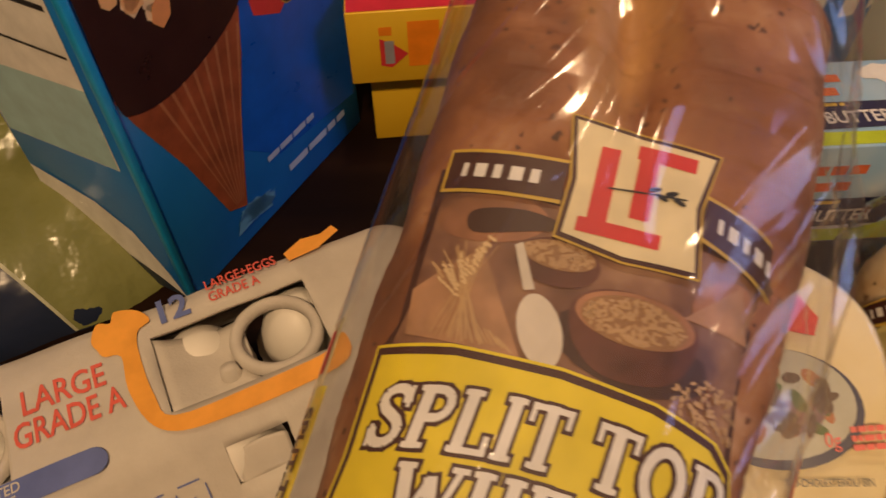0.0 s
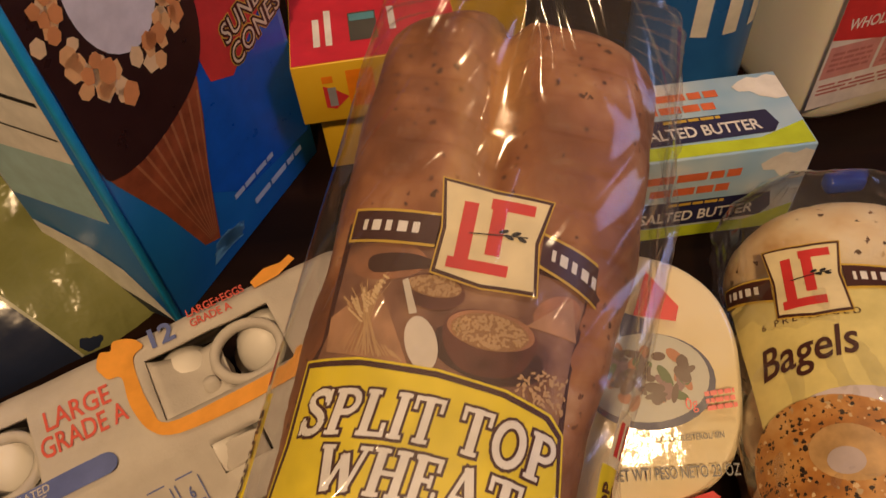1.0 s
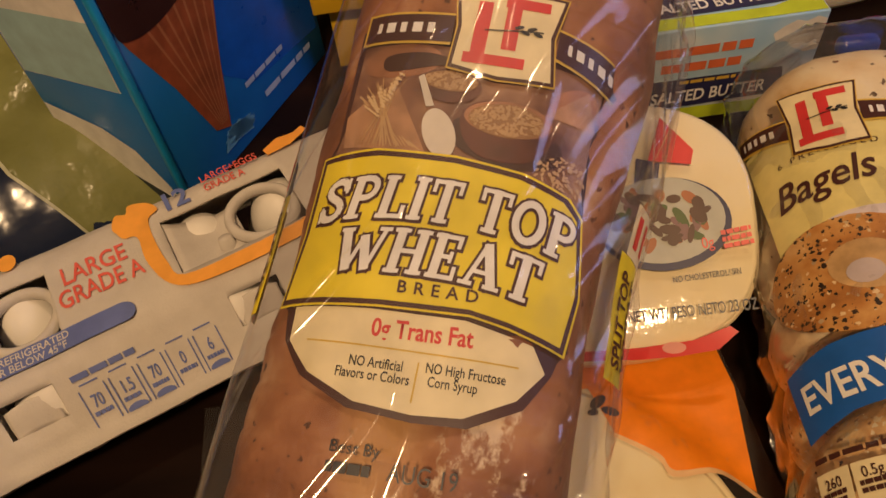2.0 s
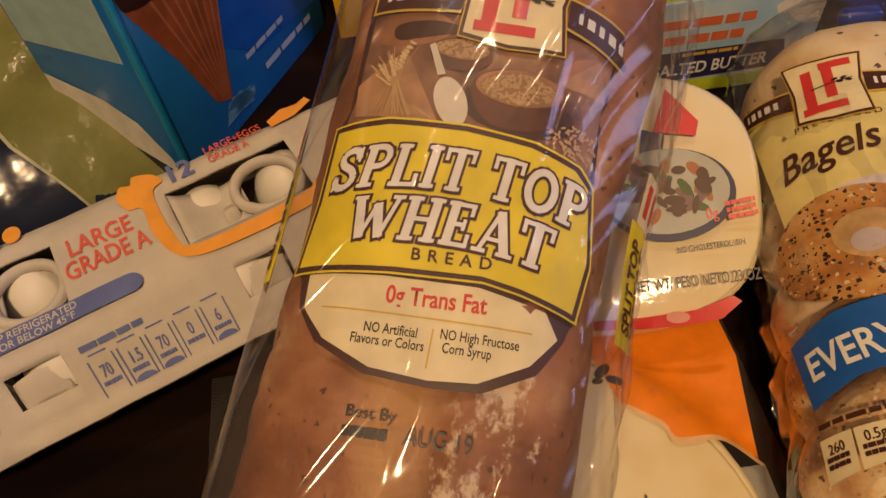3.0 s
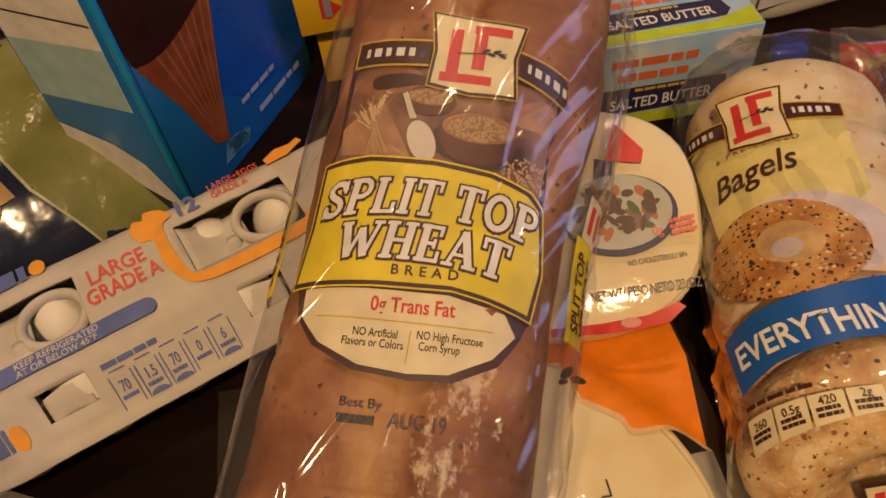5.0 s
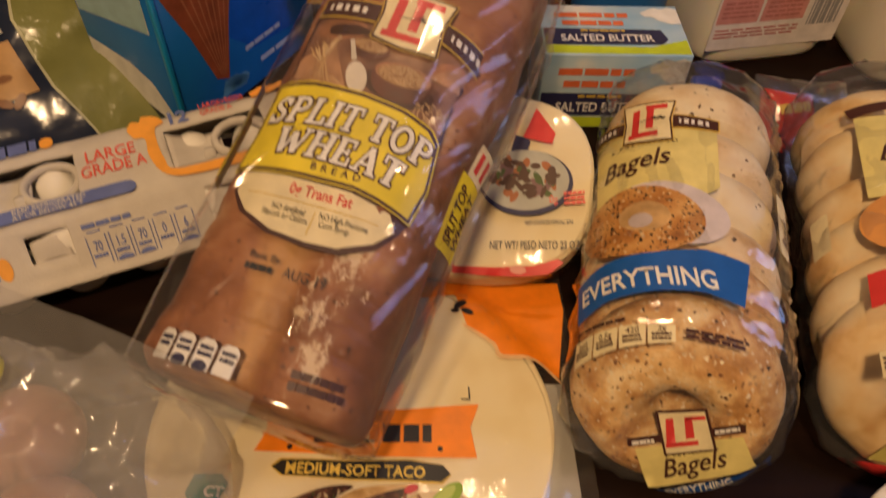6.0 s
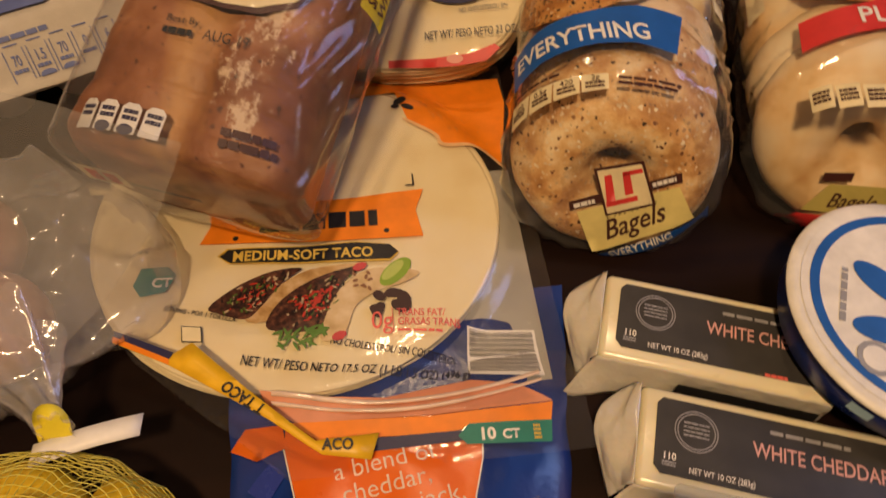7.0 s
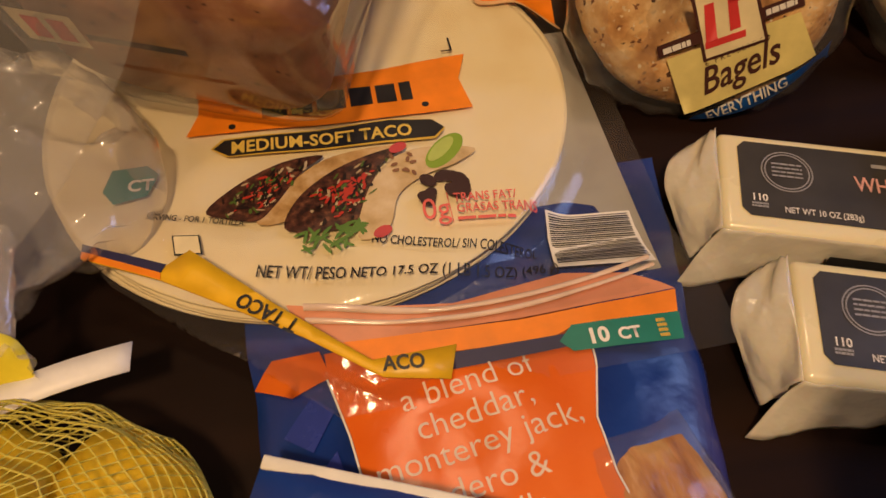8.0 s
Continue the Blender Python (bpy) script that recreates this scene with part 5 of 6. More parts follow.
ink("bird_mark", joined(oval(0.053, 0.1185, 0.0055, 0.003, 12, 35), oval(0.058, 0.112, 0.005, 0.0025, 12, -30), oval(0.049, 0.113, 0.003, 0.002, 12)), BLACK, pack, o2, 0.0008)
ink("orange_flag", poly([(-0.0822, 0.007), (-0.076, 0.02), (-0.0755, 0.03), (0.0615, 0.0366), (0.055, 0.02), (0.058, -0.001), (0.0, 0.001)]), ORANGE, pack, o2, 0.0004, s2)
ink("flag_mark", joined(oval(-0.06, 0.009, 0.0018, 0.0018, 10), oval(0.035, 0.0055, 0.0018, 0.0018, 10), bars(-0.045, 0.024, 0.075, 0.014, 1, -1, 0.1, 4), rect(0.055, 0.04, 0.056, 0.05), rect(0.05, 0.04, 0.056, 0.041)), BLACK, pack, o2, 0.0007, s2)
strip = [(-0.0695, -0.004), (-0.064, 0.0005), (-0.02, -0.0015), (0.015, -0.002), (0.036, -0.0055), (0.041, -0.0115), (0.0355, -0.0165), (0.01, -0.0145), (-0.02, -0.013), (-0.0625, -0.0095)]
ink("name_strip", poly([(x * 1.015 - 0.0002, -0.007 + (y + 0.007) * 1.15) for x, y in strip]), GOLD, pack, o2, 0.0006, s2)
name = ink("name_strip", poly(strip), BLACK, pack, o2, 0.0008, s2)
ink("lettering", text("MEDIUM-SOFT TACO", -0.0615, -0.0085, 0.0102, -3.4, 0.025, 0, 0.88, "LEFT", 1.02), ink_mat("brightgold", (0.72, 0.52, 0.1)), name, o2, 0.0011, s2)
rng = random.Random(8)
SHELLINK = stuff_mat("shell_print", [(0.3, (0.36, 0.2, 0.06)), (0.5, (0.54, 0.34, 0.13)), (0.7, (0.68, 0.5, 0.28))], 120.0, 0.42, 0.1)
dish = ink("taco_shell", blob([(-0.0526, -0.0501), (-0.0369, -0.0324), (-0.0188, -0.0205), (-0.0007, -0.0177), (0.0175, -0.0183), (0.0018, -0.0237), (-0.0176, -0.0302), (-0.0309, -0.04), (-0.0393, -0.0519)]), SHELLINK, pack, o2, 0.0006, s2)
ink("taco_shell", blob([(-0.0091, -0.067), (-0.0043, -0.0497), (0.0042, -0.0346), (0.0162, -0.0248), (0.0307, -0.0227), (0.0525, -0.0276), (0.0428, -0.0346), (0.0259, -0.0389), (0.0126, -0.0475), (0.0066, -0.0627), (-0.0007, -0.0688)]), stuff_mat("pale_shell_print", [(0.3, (0.42, 0.28, 0.12)), (0.5, (0.6, 0.45, 0.25)), (0.7, (0.7, 0.57, 0.38))], 70.0, 0.42, 0.1), dish, o2, 0.0012, s2)
fillings = ([(-0.0743, -0.04), (-0.0586, -0.027), (-0.0369, -0.0183), (-0.0188, -0.0177), (-0.0296, -0.0259), (-0.0441, -0.0432), (-0.0526, -0.0497), (-0.0659, -0.0454)], [(-0.0405, -0.0562), (-0.0333, -0.041), (-0.0176, -0.0291), (0.0018, -0.022), (0.0211, -0.0194), (0.0078, -0.0281), (0.0018, -0.0389), (-0.0031, -0.054), (-0.0103, -0.0605), (-0.0272, -0.061)])
for k, rim_points in enumerate(fillings):
    ink("taco_filling", blob(rim_points), stuff_mat("filling_print", [(0.35, (0.02, 0.01, 0.008)), (0.55, (0.08, 0.028, 0.018)), (0.7, (0.2, 0.08, 0.04))], 260.0, 0.42, 0.1), dish, o2, 0.0008 + 0.0002 * k, s2)
    cx, cy = sum(p[0] for p in rim_points) / len(rim_points), sum(p[1] for p in rim_points) / len(rim_points)
    for mat, n, share in ((ink_mat("tomato", (0.46, 0.035, 0.02)), 40 + 30 * k, 0.75), (ink_mat("onion", (0.5, 0.4, 0.24)), 34, 0.9), (ink_mat("herb", (0.08, 0.15, 0.025)), 36, 1.0), (ink_mat("charred", (0.012, 0.006, 0.006)), 60, 0.9)):
        bits = []
        for _ in range(n):
            p, q, t, r = rng.choice(rim_points), rng.choice(rim_points), rng.random(), share * rng.random()
            bx, by = cx + (p[0] * t + q[0] * (1 - t) - cx) * r, cy + (p[1] * t + q[1] * (1 - t) - cy) * r
            bits.append(oval(bx, by, rng.uniform(0.0008, 0.0028), rng.uniform(0.0004, 0.0009), 6, 50 + rng.gauss(0, 35)))
        ink("filling_mix", joined(*bits), mat, dish, o2, 0.0013 + 0.0003 * k + 0.00004 * n / 10)
ink("char_marks", joined(*[oval(0.012 + 0.014 * rng.random(), -0.037 + 0.012 * rng.random(), 0.0019, 0.001, 7, rng.uniform(0, 180)) for _ in range(9)]), ink_mat("char", (0.22, 0.1, 0.05)), dish, o2, 0.002)
ink("lime_wedge", oval(0.038, -0.0265, 0.0125, 0.0062, 20, 42), ink_mat("limegreen", (0.22, 0.36, 0.03)), dish, o2, 0.0014)
ink("lime_flesh", oval(0.0365, -0.0255, 0.009, 0.0035, 20, 42), ink_mat("limeflesh", (0.42, 0.52, 0.12)), dish, o2, 0.0017)
ink("bean_garnish", joined(*[oval(0.022 + 0.022 * rng.random(), -0.055 + 0.014 * rng.random(), 0.0045, 0.0032, 12, rng.uniform(0, 180)) for _ in range(12)]), ink_mat("bean", (0.035, 0.01, 0.012)), dish, o2, 0.0014)
ink("lettuce", joined(*[oval(-0.036 + 0.03 * rng.random(), -0.071 + 0.012 * rng.random(), 0.0036, 0.0009, 7, rng.uniform(0, 180)) for _ in range(34)]), ink_mat("lettuce", (0.09, 0.2, 0.03)), dish, o2, 0.0019)
for rx, ry in ((0.002, -0.067), (0.0165, -0.021)):
    ink("radish", oval(rx, ry, 0.0045, 0.0028, 14, 20), ink_mat("radish", (0.5, 0.05, 0.06)), dish, o2, 0.0021)
inks("lettering", (text("0g", 0.0205, -0.0645, 0.0165, -4, 0.0, 0, 0.85), rect(0.0335, -0.0685, 0.0339, -0.052), text("TRANS FAT/", 0.036, -0.0575, 0.0068, -6, 0.01, 0, 0.78), text("GRASAS TRANS", 0.0362, -0.0635, 0.0068, -7, 0.01, 0, 0.78), bars(0.036, -0.066, 0.028, 0.002, 1, -7, 0.2, 2)), PINKRED, pack, o2, 0.0022, s2)
ink("lettering", text("NO CHOLESTEROL/ SIN COLESTEROL", -0.004, -0.0705, 0.0066, -18, 0.01, 0, 0.66, "LEFT", 1.0, -1.2), BLACK, pack, o2, 0.0008, s2)
ink("lettering", text("NET WT/ PESO NETO 17.5 OZ (1 LB 1.5 OZ) (496 g)", -0.0552, -0.0785, 0.0088, -14.5, 0.01, 0, 0.66, "LEFT", 1.0, -0.75), BLACK, pack, o2, 0.0008, s2)
ink("lettering", text("SERVING - POR 1 TORTILLA", -0.101, -0.0385, 0.0045, -16, 0.012, 0, 0.8), BLACK, pack, o2, 0.0006)
ink("nutrition_box", poly([(-0.0895, -0.05), (-0.0775, -0.052), (-0.0765, -0.0625), (-0.0885, -0.061)]), BLACK, pack, o2, 0.0005)
ink("nutrition_box", poly([(-0.0888, -0.0508), (-0.0782, -0.0526), (-0.0772, -0.0618), (-0.0879, -0.0603)]), CREAM, pack, o2, 0.0008)
code = ink("barcode", poly([(0.0775, -0.065), (0.118, -0.0695), (0.117, -0.103), (0.074, -0.0955)]), WHITE, pack, o2, 0.0006, s2)
ink("barcode_line", joined(*[poly([(0.0775 - 0.00012 * k + 0.001, -0.067 - 0.00105 * k), (0.116 - 0.00003 * k, -0.0715 - 0.00112 * k), (0.116 - 0.00003 * k, -0.0715 - 0.00112 * k - (0.00065 if k % 3 else 0.0004)), (0.0785 - 0.00012 * k, -0.067 - 0.00105 * k - (0.00065 if k % 3 else 0.0004))]) for k in range(26)]), BLACK, code, o2, 0.002, 0.005)
tag = ink("count_tag", poly([(-0.12, -0.02), (-0.116, -0.008), (-0.1, -0.008), (-0.0945, -0.0145), (-0.1, -0.026), (-0.115, -0.028)]), TEAL, pack, o2, 0.0006)
ink("lettering", text("CT", -0.109, -0.022, 0.009, -4, 0.03), WHITE, tag, o2, 0.0009)
# mouth of the bag: zip, printed strip and count tag
ink("zip_band", poly([(-0.043, -0.0975), (-0.02, -0.104), (0.025, -0.1075), (0.075, -0.1005), (0.1, -0.107), (0.117, -0.1205), (0.05, -0.1215), (-0.0233, -0.1185), (-0.038, -0.109)]), ink_mat("dullpink", (0.66, 0.27, 0.15)), pack, o2, 0.0006, s2)


def rib(v0, width):
    return sheet(lambda a, t: over(-0.036 + 0.15 * t, v0 - 0.012 * math.sin(t * 3.0) + 0.002 * t + width * math.cos(a), 0.0014 + width * 0.8 * max(0.0, math.sin(a))), [math.pi * i / 6 for i in range(7)], [i / 40 for i in range(41)])


part("zip", rib(-0.1005, 0.0015), ink_mat("zipclear", (0.72, 0.55, 0.44), 0.15), pack, "raised plastic zip")
part("zip", rib(-0.106, 0.0012), ink_mat("zipclear", (0.72, 0.55, 0.44), 0.15), pack, "raised plastic zip")
ink("mouth_print", poly([(-0.026, -0.118), (0.05, -0.1222), (0.117, -0.121), (0.1142, -0.1313), (0.0692, -0.1295), (0.06, -0.1328), (0.022, -0.1308), (-0.008, -0.132)]), ORANGE, pack, o2, 0.0007, s2)
ink("mouth_print", poly([(0.018, -0.1312), (0.066, -0.132), (0.0656, -0.1378), (0.014, -0.1385)]), NAVY, pack, o2, 0.0008, s2)
tag = ink("count_tag", poly([(0.0625, -0.135), (0.0692, -0.1289), (0.1145, -0.1313), (0.1123, -0.1435), (0.067, -0.1403)]), TEAL, pack, o2, 0.001, s2)
ink("lettering", text("10", 0.0735, -0.1385, 0.0092, -3, 0.035), WHITE, tag, o2, 0.0013)
ink("lettering", text("CT", 0.0862, -0.1392, 0.0072, -3, 0.035), WHITE, tag, o2, 0.0013)
ink("small_print", bars(0.1035, -0.133, 0.004, 0.009, 4, -3, 0.35, 2), GOLD, tag, o2, 0.0013)


def folded(u, v, h):
    return (u, v, 0.0262 + 0.004 * math.sin((u + 0.13) * 20) + h)


flap = ink("folded_corner", poly([(-0.1222, -0.0566), (-0.0875, -0.0751), (-0.0781, -0.0697), (-0.0472, -0.101), (-0.024, -0.1225), (-0.012, -0.133), (0.0209, -0.1318), (0.0159, -0.1455), (-0.0088, -0.1407), (-0.0164, -0.1348), (-0.0355, -0.1195), (-0.06, -0.1025), (-0.0899, -0.0819), (-0.1227, -0.0636)]), ink_mat("amber", (0.8, 0.47, 0.015)), pack, folded, 0.0, 0.01, "yellow and black corner of the bag folded over")
flap.modifiers.new("thickness", "SOLIDIFY").thickness = 0.0006
ink("fold_strip", poly([(-0.1222, -0.0566), (-0.0875, -0.0751), (-0.0899, -0.0785), (-0.1225, -0.0602)]), NAVY, flap, folded, 0.0012, 0.006)
ink("fold_strip", poly([(-0.1225, -0.0602), (-0.0899, -0.0785), (-0.0899, -0.0819), (-0.1227, -0.0636)]), ORANGE, flap, folded, 0.0012, 0.006)
inks("lettering", (text("T TACO", -0.0365, -0.1125, 0.0088, 141, 0.03, 0, 0.85), text("ACO", -0.0085, -0.1385, 0.0085, -4, 0.03, 0, 0.85)), BLACK, flap, folded, 0.0016, 0.006)

# ---- large tortilla pack under the loaf ----
tall = thing("tortilla_pack", pose(0.125, 0.158, 0.058, 27, -8, -9), "thick stack of flour tortillas in clear film under the loaf", "tortillas")


def stack_edge(a, r):
    c, s = math.cos(a), math.sin(a)
    return (-0.035 + 0.1 * r * math.copysign(abs(c) ** 0.7, c), 0.037 + 0.072 * r * math.copysign(abs(s) ** 0.7, s))


for k in range(8):
    part("tortilla", tube(lambda a, v: (*[q + 0.0016 * math.sin(k * 2.3 + j) for j, q in enumerate(stack_edge(a, v))], -0.0034 - 0.0033 * k - 0.004 * v ** 6 + 0.0006 * wave(v * math.cos(a), v * math.sin(a), k, 3, k)), 56, [0.002, 0.4, 0.7, 0.9, 0.98, 1.0], False), TORT, tall, thick=0.0028)
up = lambda u, v, h: (u, v, h + 0.0004 + 0.0002 * wave(u, v, 0, 30, 6) - 0.004 * max(0.0, (-0.012 - v) / 0.022) ** 2)


def wrap2(a, t):
    u, v = stack_edge(a, min(t, 1.0) + 0.03 * max(0.0, t - 1))
    return (u, v, 0.0001 - 0.004 * min(t, 1.0) ** 6 - 0.03 * max(0.0, t - 1.0) + 0.0002 * max(0, ridge(u, v, 0, 26, 2) - 0.5))


part("bag", tube(wrap2, 80, [0.02, 0.3, 0.6, 0.8, 0.9, 0.97, 1.0, 1.2, 1.6, 2.0], False), film_mat("tortilla_film"), tall, "clear plastic film")
ink("red_print", poly([(-0.03, -0.0295), (0.0, -0.0285), (0.028, -0.0255), (0.046, -0.019), (0.05, -0.022), (0.04, -0.0305), (0.02, -0.0335), (0.0, -0.0345), (-0.03, -0.0345)]), RED, tall, up, 0.0006, 0.006)
ink("pepper_mark", oval(0.018, -0.029, 0.006, 0.003), ink_mat("pepperpink", (0.7, 0.3, 0.25)), tall, up, 0.0009)
plate = ink("plate_picture", oval(0.0175, 0.0365, 0.0345, 0.0255, 32), NAVY, tall, up, 0.0006, 0.006)
ink("plate_picture", oval(0.0165, 0.0385, 0.0325, 0.0235, 32), ink_mat("china", (0.42, 0.42, 0.36)), plate, up, 0.0008, 0.006)
rng = random.Random(5)
for c, nm, n in (((0.09, 0.045, 0.03), "meat", 26), ((0.36, 0.13, 0.05), "carrot", 10), ((0.07, 0.11, 0.03), "leaf", 14), ((0.2, 0.11, 0.11), "onionred", 14)):
    bits = [oval(0.0165 + 0.024 * math.sqrt(rng.random()) * math.cos(a), 0.04 + 0.016 * math.sqrt(rng.random()) * math.sin(a), rng.uniform(0.003, 0.006), rng.uniform(0.0015, 0.0035), 10, rng.uniform(0, 180)) for a in np.linspace(0, 40, n)]
    tagged(ink("plate_food", joined(*bits), ink_mat(nm, c), plate, up, 0.001 + 0.0002 * n / 14), kind="stuff")
ink("red_mark", poly([(0.012, 0.072), (0.034, 0.068), (0.036, 0.076), (0.02, 0.096)]), RED, tall, up, 0.0006)
ink("blue_mark", poly([(0.004, 0.06), (0.016, 0.058), (0.018, 0.07), (0.006, 0.074)]), NAVY, tall, up, 0.0006)
inks("lettering", (text("0g", 0.036, 0.0215, 0.0085, 6, 0, 0, 0.8), bars(0.0455, 0.0305, 0.015, 0.011, 3, 8, 0.35, 3)), PINKRED, tall, up, 0.0016)
inks("lettering", (text("NO CHOLESTEROL/ SIN", 0.02, 0.0045, 0.0046, 5, 0.01, 0, 0.7), text("NET WT/ PESO NETO 23 OZ", -0.004, -0.0155, 0.0085, 4, 0.01, 0, 0.6)), ink_mat("slate", (0.08, 0.08, 0.09)), tall, up, 0.0008)

# ---- shredded cheese bags ----
BLUEFOIL = stuff_mat("blue_pouch", [(0.3, (0.006, 0.02, 0.14)), (0.55, (0.01, 0.042, 0.25)), (0.75, (0.05, 0.05, 0.22))], 14.0, 0.22, 0.35, 70.0, depth=0.002, coat=0.1, detail=1.0)
ORANGEFOIL = stuff_mat("orange_pouch", [(0.3, (0.72, 0.12, 0.008)), (0.7, (0.8, 0.17, 0.012))], 20.0, 0.3, 0.3, 70.0, depth=0.0015)


def pillow_height(u, v, w, l, t, seed, thin=9.0):
    """Height of a stuffed bag's upper skin; past thin it lies nearly empty."""
    k = min(1.0, max(0.0, (v - thin) / 0.04))
    t *= 1 - 0.9 * k * k * (3 - 2 * k)
    a, b = min(1.0, abs(u) / (w / 2)), min(1.0, abs(v) / (l / 2))
    return t * max(0.0, (1 - a ** 2.6) * (1 - b ** 3.2)) ** 0.55 * (1 + 0.16 * wave(u, v, 0, 28, seed)) + 0.0012 * (1 - k) * max(0.0, ridge(u, v, 0, 40, seed) - 0.6)


def pillow(w, l, t, seed, n=56, thin=9.0):
    us, vs = [w * (i / n - 0.5) for i in range(n + 1)], [l * (i / n - 0.5) for i in range(n + 1)]
    edge = lambda u, v: (u + 0.002 * wave(u, v, 3, 40, seed), v + 0.002 * wave(u, v, 5, 40, seed))
    upper = sheet(lambda u, v: (*edge(u, v), 0.0022 + pillow_height(u, v, w, l, t, seed, thin)), us, vs)
    lower = sheet(lambda u, v: (*edge(u, v), 0.0012 + 0.0 * u), us, vs)
    return joined(upper, lower)


shred = thing("shredded_cheese_bag", pose(0.092, -0.167, 0, 0, 0, 4), "shiny blue bag of shredded cheese with an orange panel", "cheese")
W3, L3, T3 = 0.195, 0.255, 0.020


def taper(v):
    """The bag widens towards its open top and leans a little."""
    return 0.93 + 1.15 * v, 0.006 + 0.06 * v


cheese_skin = pillow(W3, L3, T3, 3, 64, 0.02)
for vert in cheese_skin.verts:
    grow, off = taper(vert.co.y)
    vert.co.x = vert.co.x * grow + off
part("pouch", cheese_skin, BLUEFOIL, shred)


def on3(u, v, h):
    grow, off = taper(v)
    return (u, v, 0.0024 + pillow_height((u - off) / grow, v, W3, L3, T3, 3, 0.02) + h)



panel = ink("orange_panel", poly([(-0.056, 0.05), (0.053, 0.05), (0.049, 0.016), (0.0425, -0.004), (0.043, -0.025), (0.047, -0.04), (0.05, -0.1), (-0.05, -0.1), (-0.046, -0.014), (-0.049, 0.008), (-0.055, 0.034)]), ORANGEFOIL, shred, on3, 0.0014, 0.004, "orange printed panel")
ink("white_line", joined(poly([(-0.056, 0.035), (-0.05, 0.008), (-0.047, -0.014), (-0.0462, -0.014), (-0.0492, 0.008), (-0.0552, 0.035)]), poly([(0.053, 0.045), (0.049, 0.016), (0.0425, -0.004), (0.043, -0.025), (0.047, -0.04), (0.0478, -0.04), (0.0438, -0.025), (0.0433, -0.004), (0.0498, 0.016), (0.0538, 0.045)])), WHITE, shred, on3, 0.0018, 0.004)
ink("orange_print", poly([(-0.086, 0.04), (-0.078, 0.052), (-0.058, 0.052), (-0.054, 0.036), (-0.07, 0.03)]), ORANGEFOIL, shred, on3, 0.0014, 0.004)
ink("blue_shape", joined(poly([(-0.075, 0.015), (-0.062, 0.028), (-0.054, 0.02), (-0.064, 0.006)]), poly([(-0.07, -0.01), (-0.055, 0.004), (-0.052, -0.012), (-0.066, -0.024)])), ink_mat("violet", (0.03, 0.05, 0.3), 0.25), shred, on3, 0.0013, 0.004)
inks("lettering", list([text(w, x, y, 0.0135, 7, -0.004, 0, 1.0) for w, x, y in (("a blend of", -0.0285, 0.0125), ("cheddar,", -0.0245, 0.0005), ("monterey jack,", -0.042, -0.014), ("asadero &", -0.034, -0.0275), ("quesadilla", -0.034, -0.041))]), ink_mat("paletext", (0.75, 0.6, 0.5)), panel, on3, 0.0019, 0.004)
part("window", pillow(0.046, 0.072, 0.006, 5, 20), film_mat("pouch_window", haze=0.05), shred, "clear window showing shreds").matrix_local = pose(0.0625, -0.044, 0.0172, 0, 10, 12)
heap = part("shredded_cheese", pillow(0.044, 0.07, 0.006, 7, 30), stuff_mat("cheese_shred", [(0.3, (0.32, 0.11, 0.025)), (0.5, (0.55, 0.24, 0.05)), (0.7, (0.68, 0.4, 0.13))], 130.0, 0.3, 0.9, 160.0, (1, 0.4, 1), depth=0.002, coat=0.5), shred, "orange-brown cheese shreds behind the window")
heap.matrix_local = pose(0.0625, -0.045, 0.0145, 0, 10, 12)

blue2 = thing("shredded_cheese_bag", pose(0.0784, -0.2733, 0.0265, 6, 0, -19), "blue plastic food bag with a white sealed edge", "cheese")
part("pouch", pillow(0.19, 0.15, 0.014, 6, 40), BLUEFOIL, blue2)
part("sealed_edge", box(-0.095, 0.0715, 0.0015, 0.095, 0.0765, 0.0042, 0.0008), WHITE, blue2, "white crimped edge")

# ---- cheese blocks ----
WAX = stuff_mat("white_cheese", [(0.3, (0.74, 0.66, 0.42)), (0.7, (0.8, 0.74, 0.54))], 12.0, 0.25, 0.08, 90.0, sub=0.2, coat=0.3)
WRAP = stuff_mat("milky_wrap", [(0.3, (0.56, 0.53, 0.46)), (0.7, (0.7, 0.67, 0.6))], 30.0, 0.22, 0.6, 60.0, depth=0.003, coat=0.5, sub=0.3)


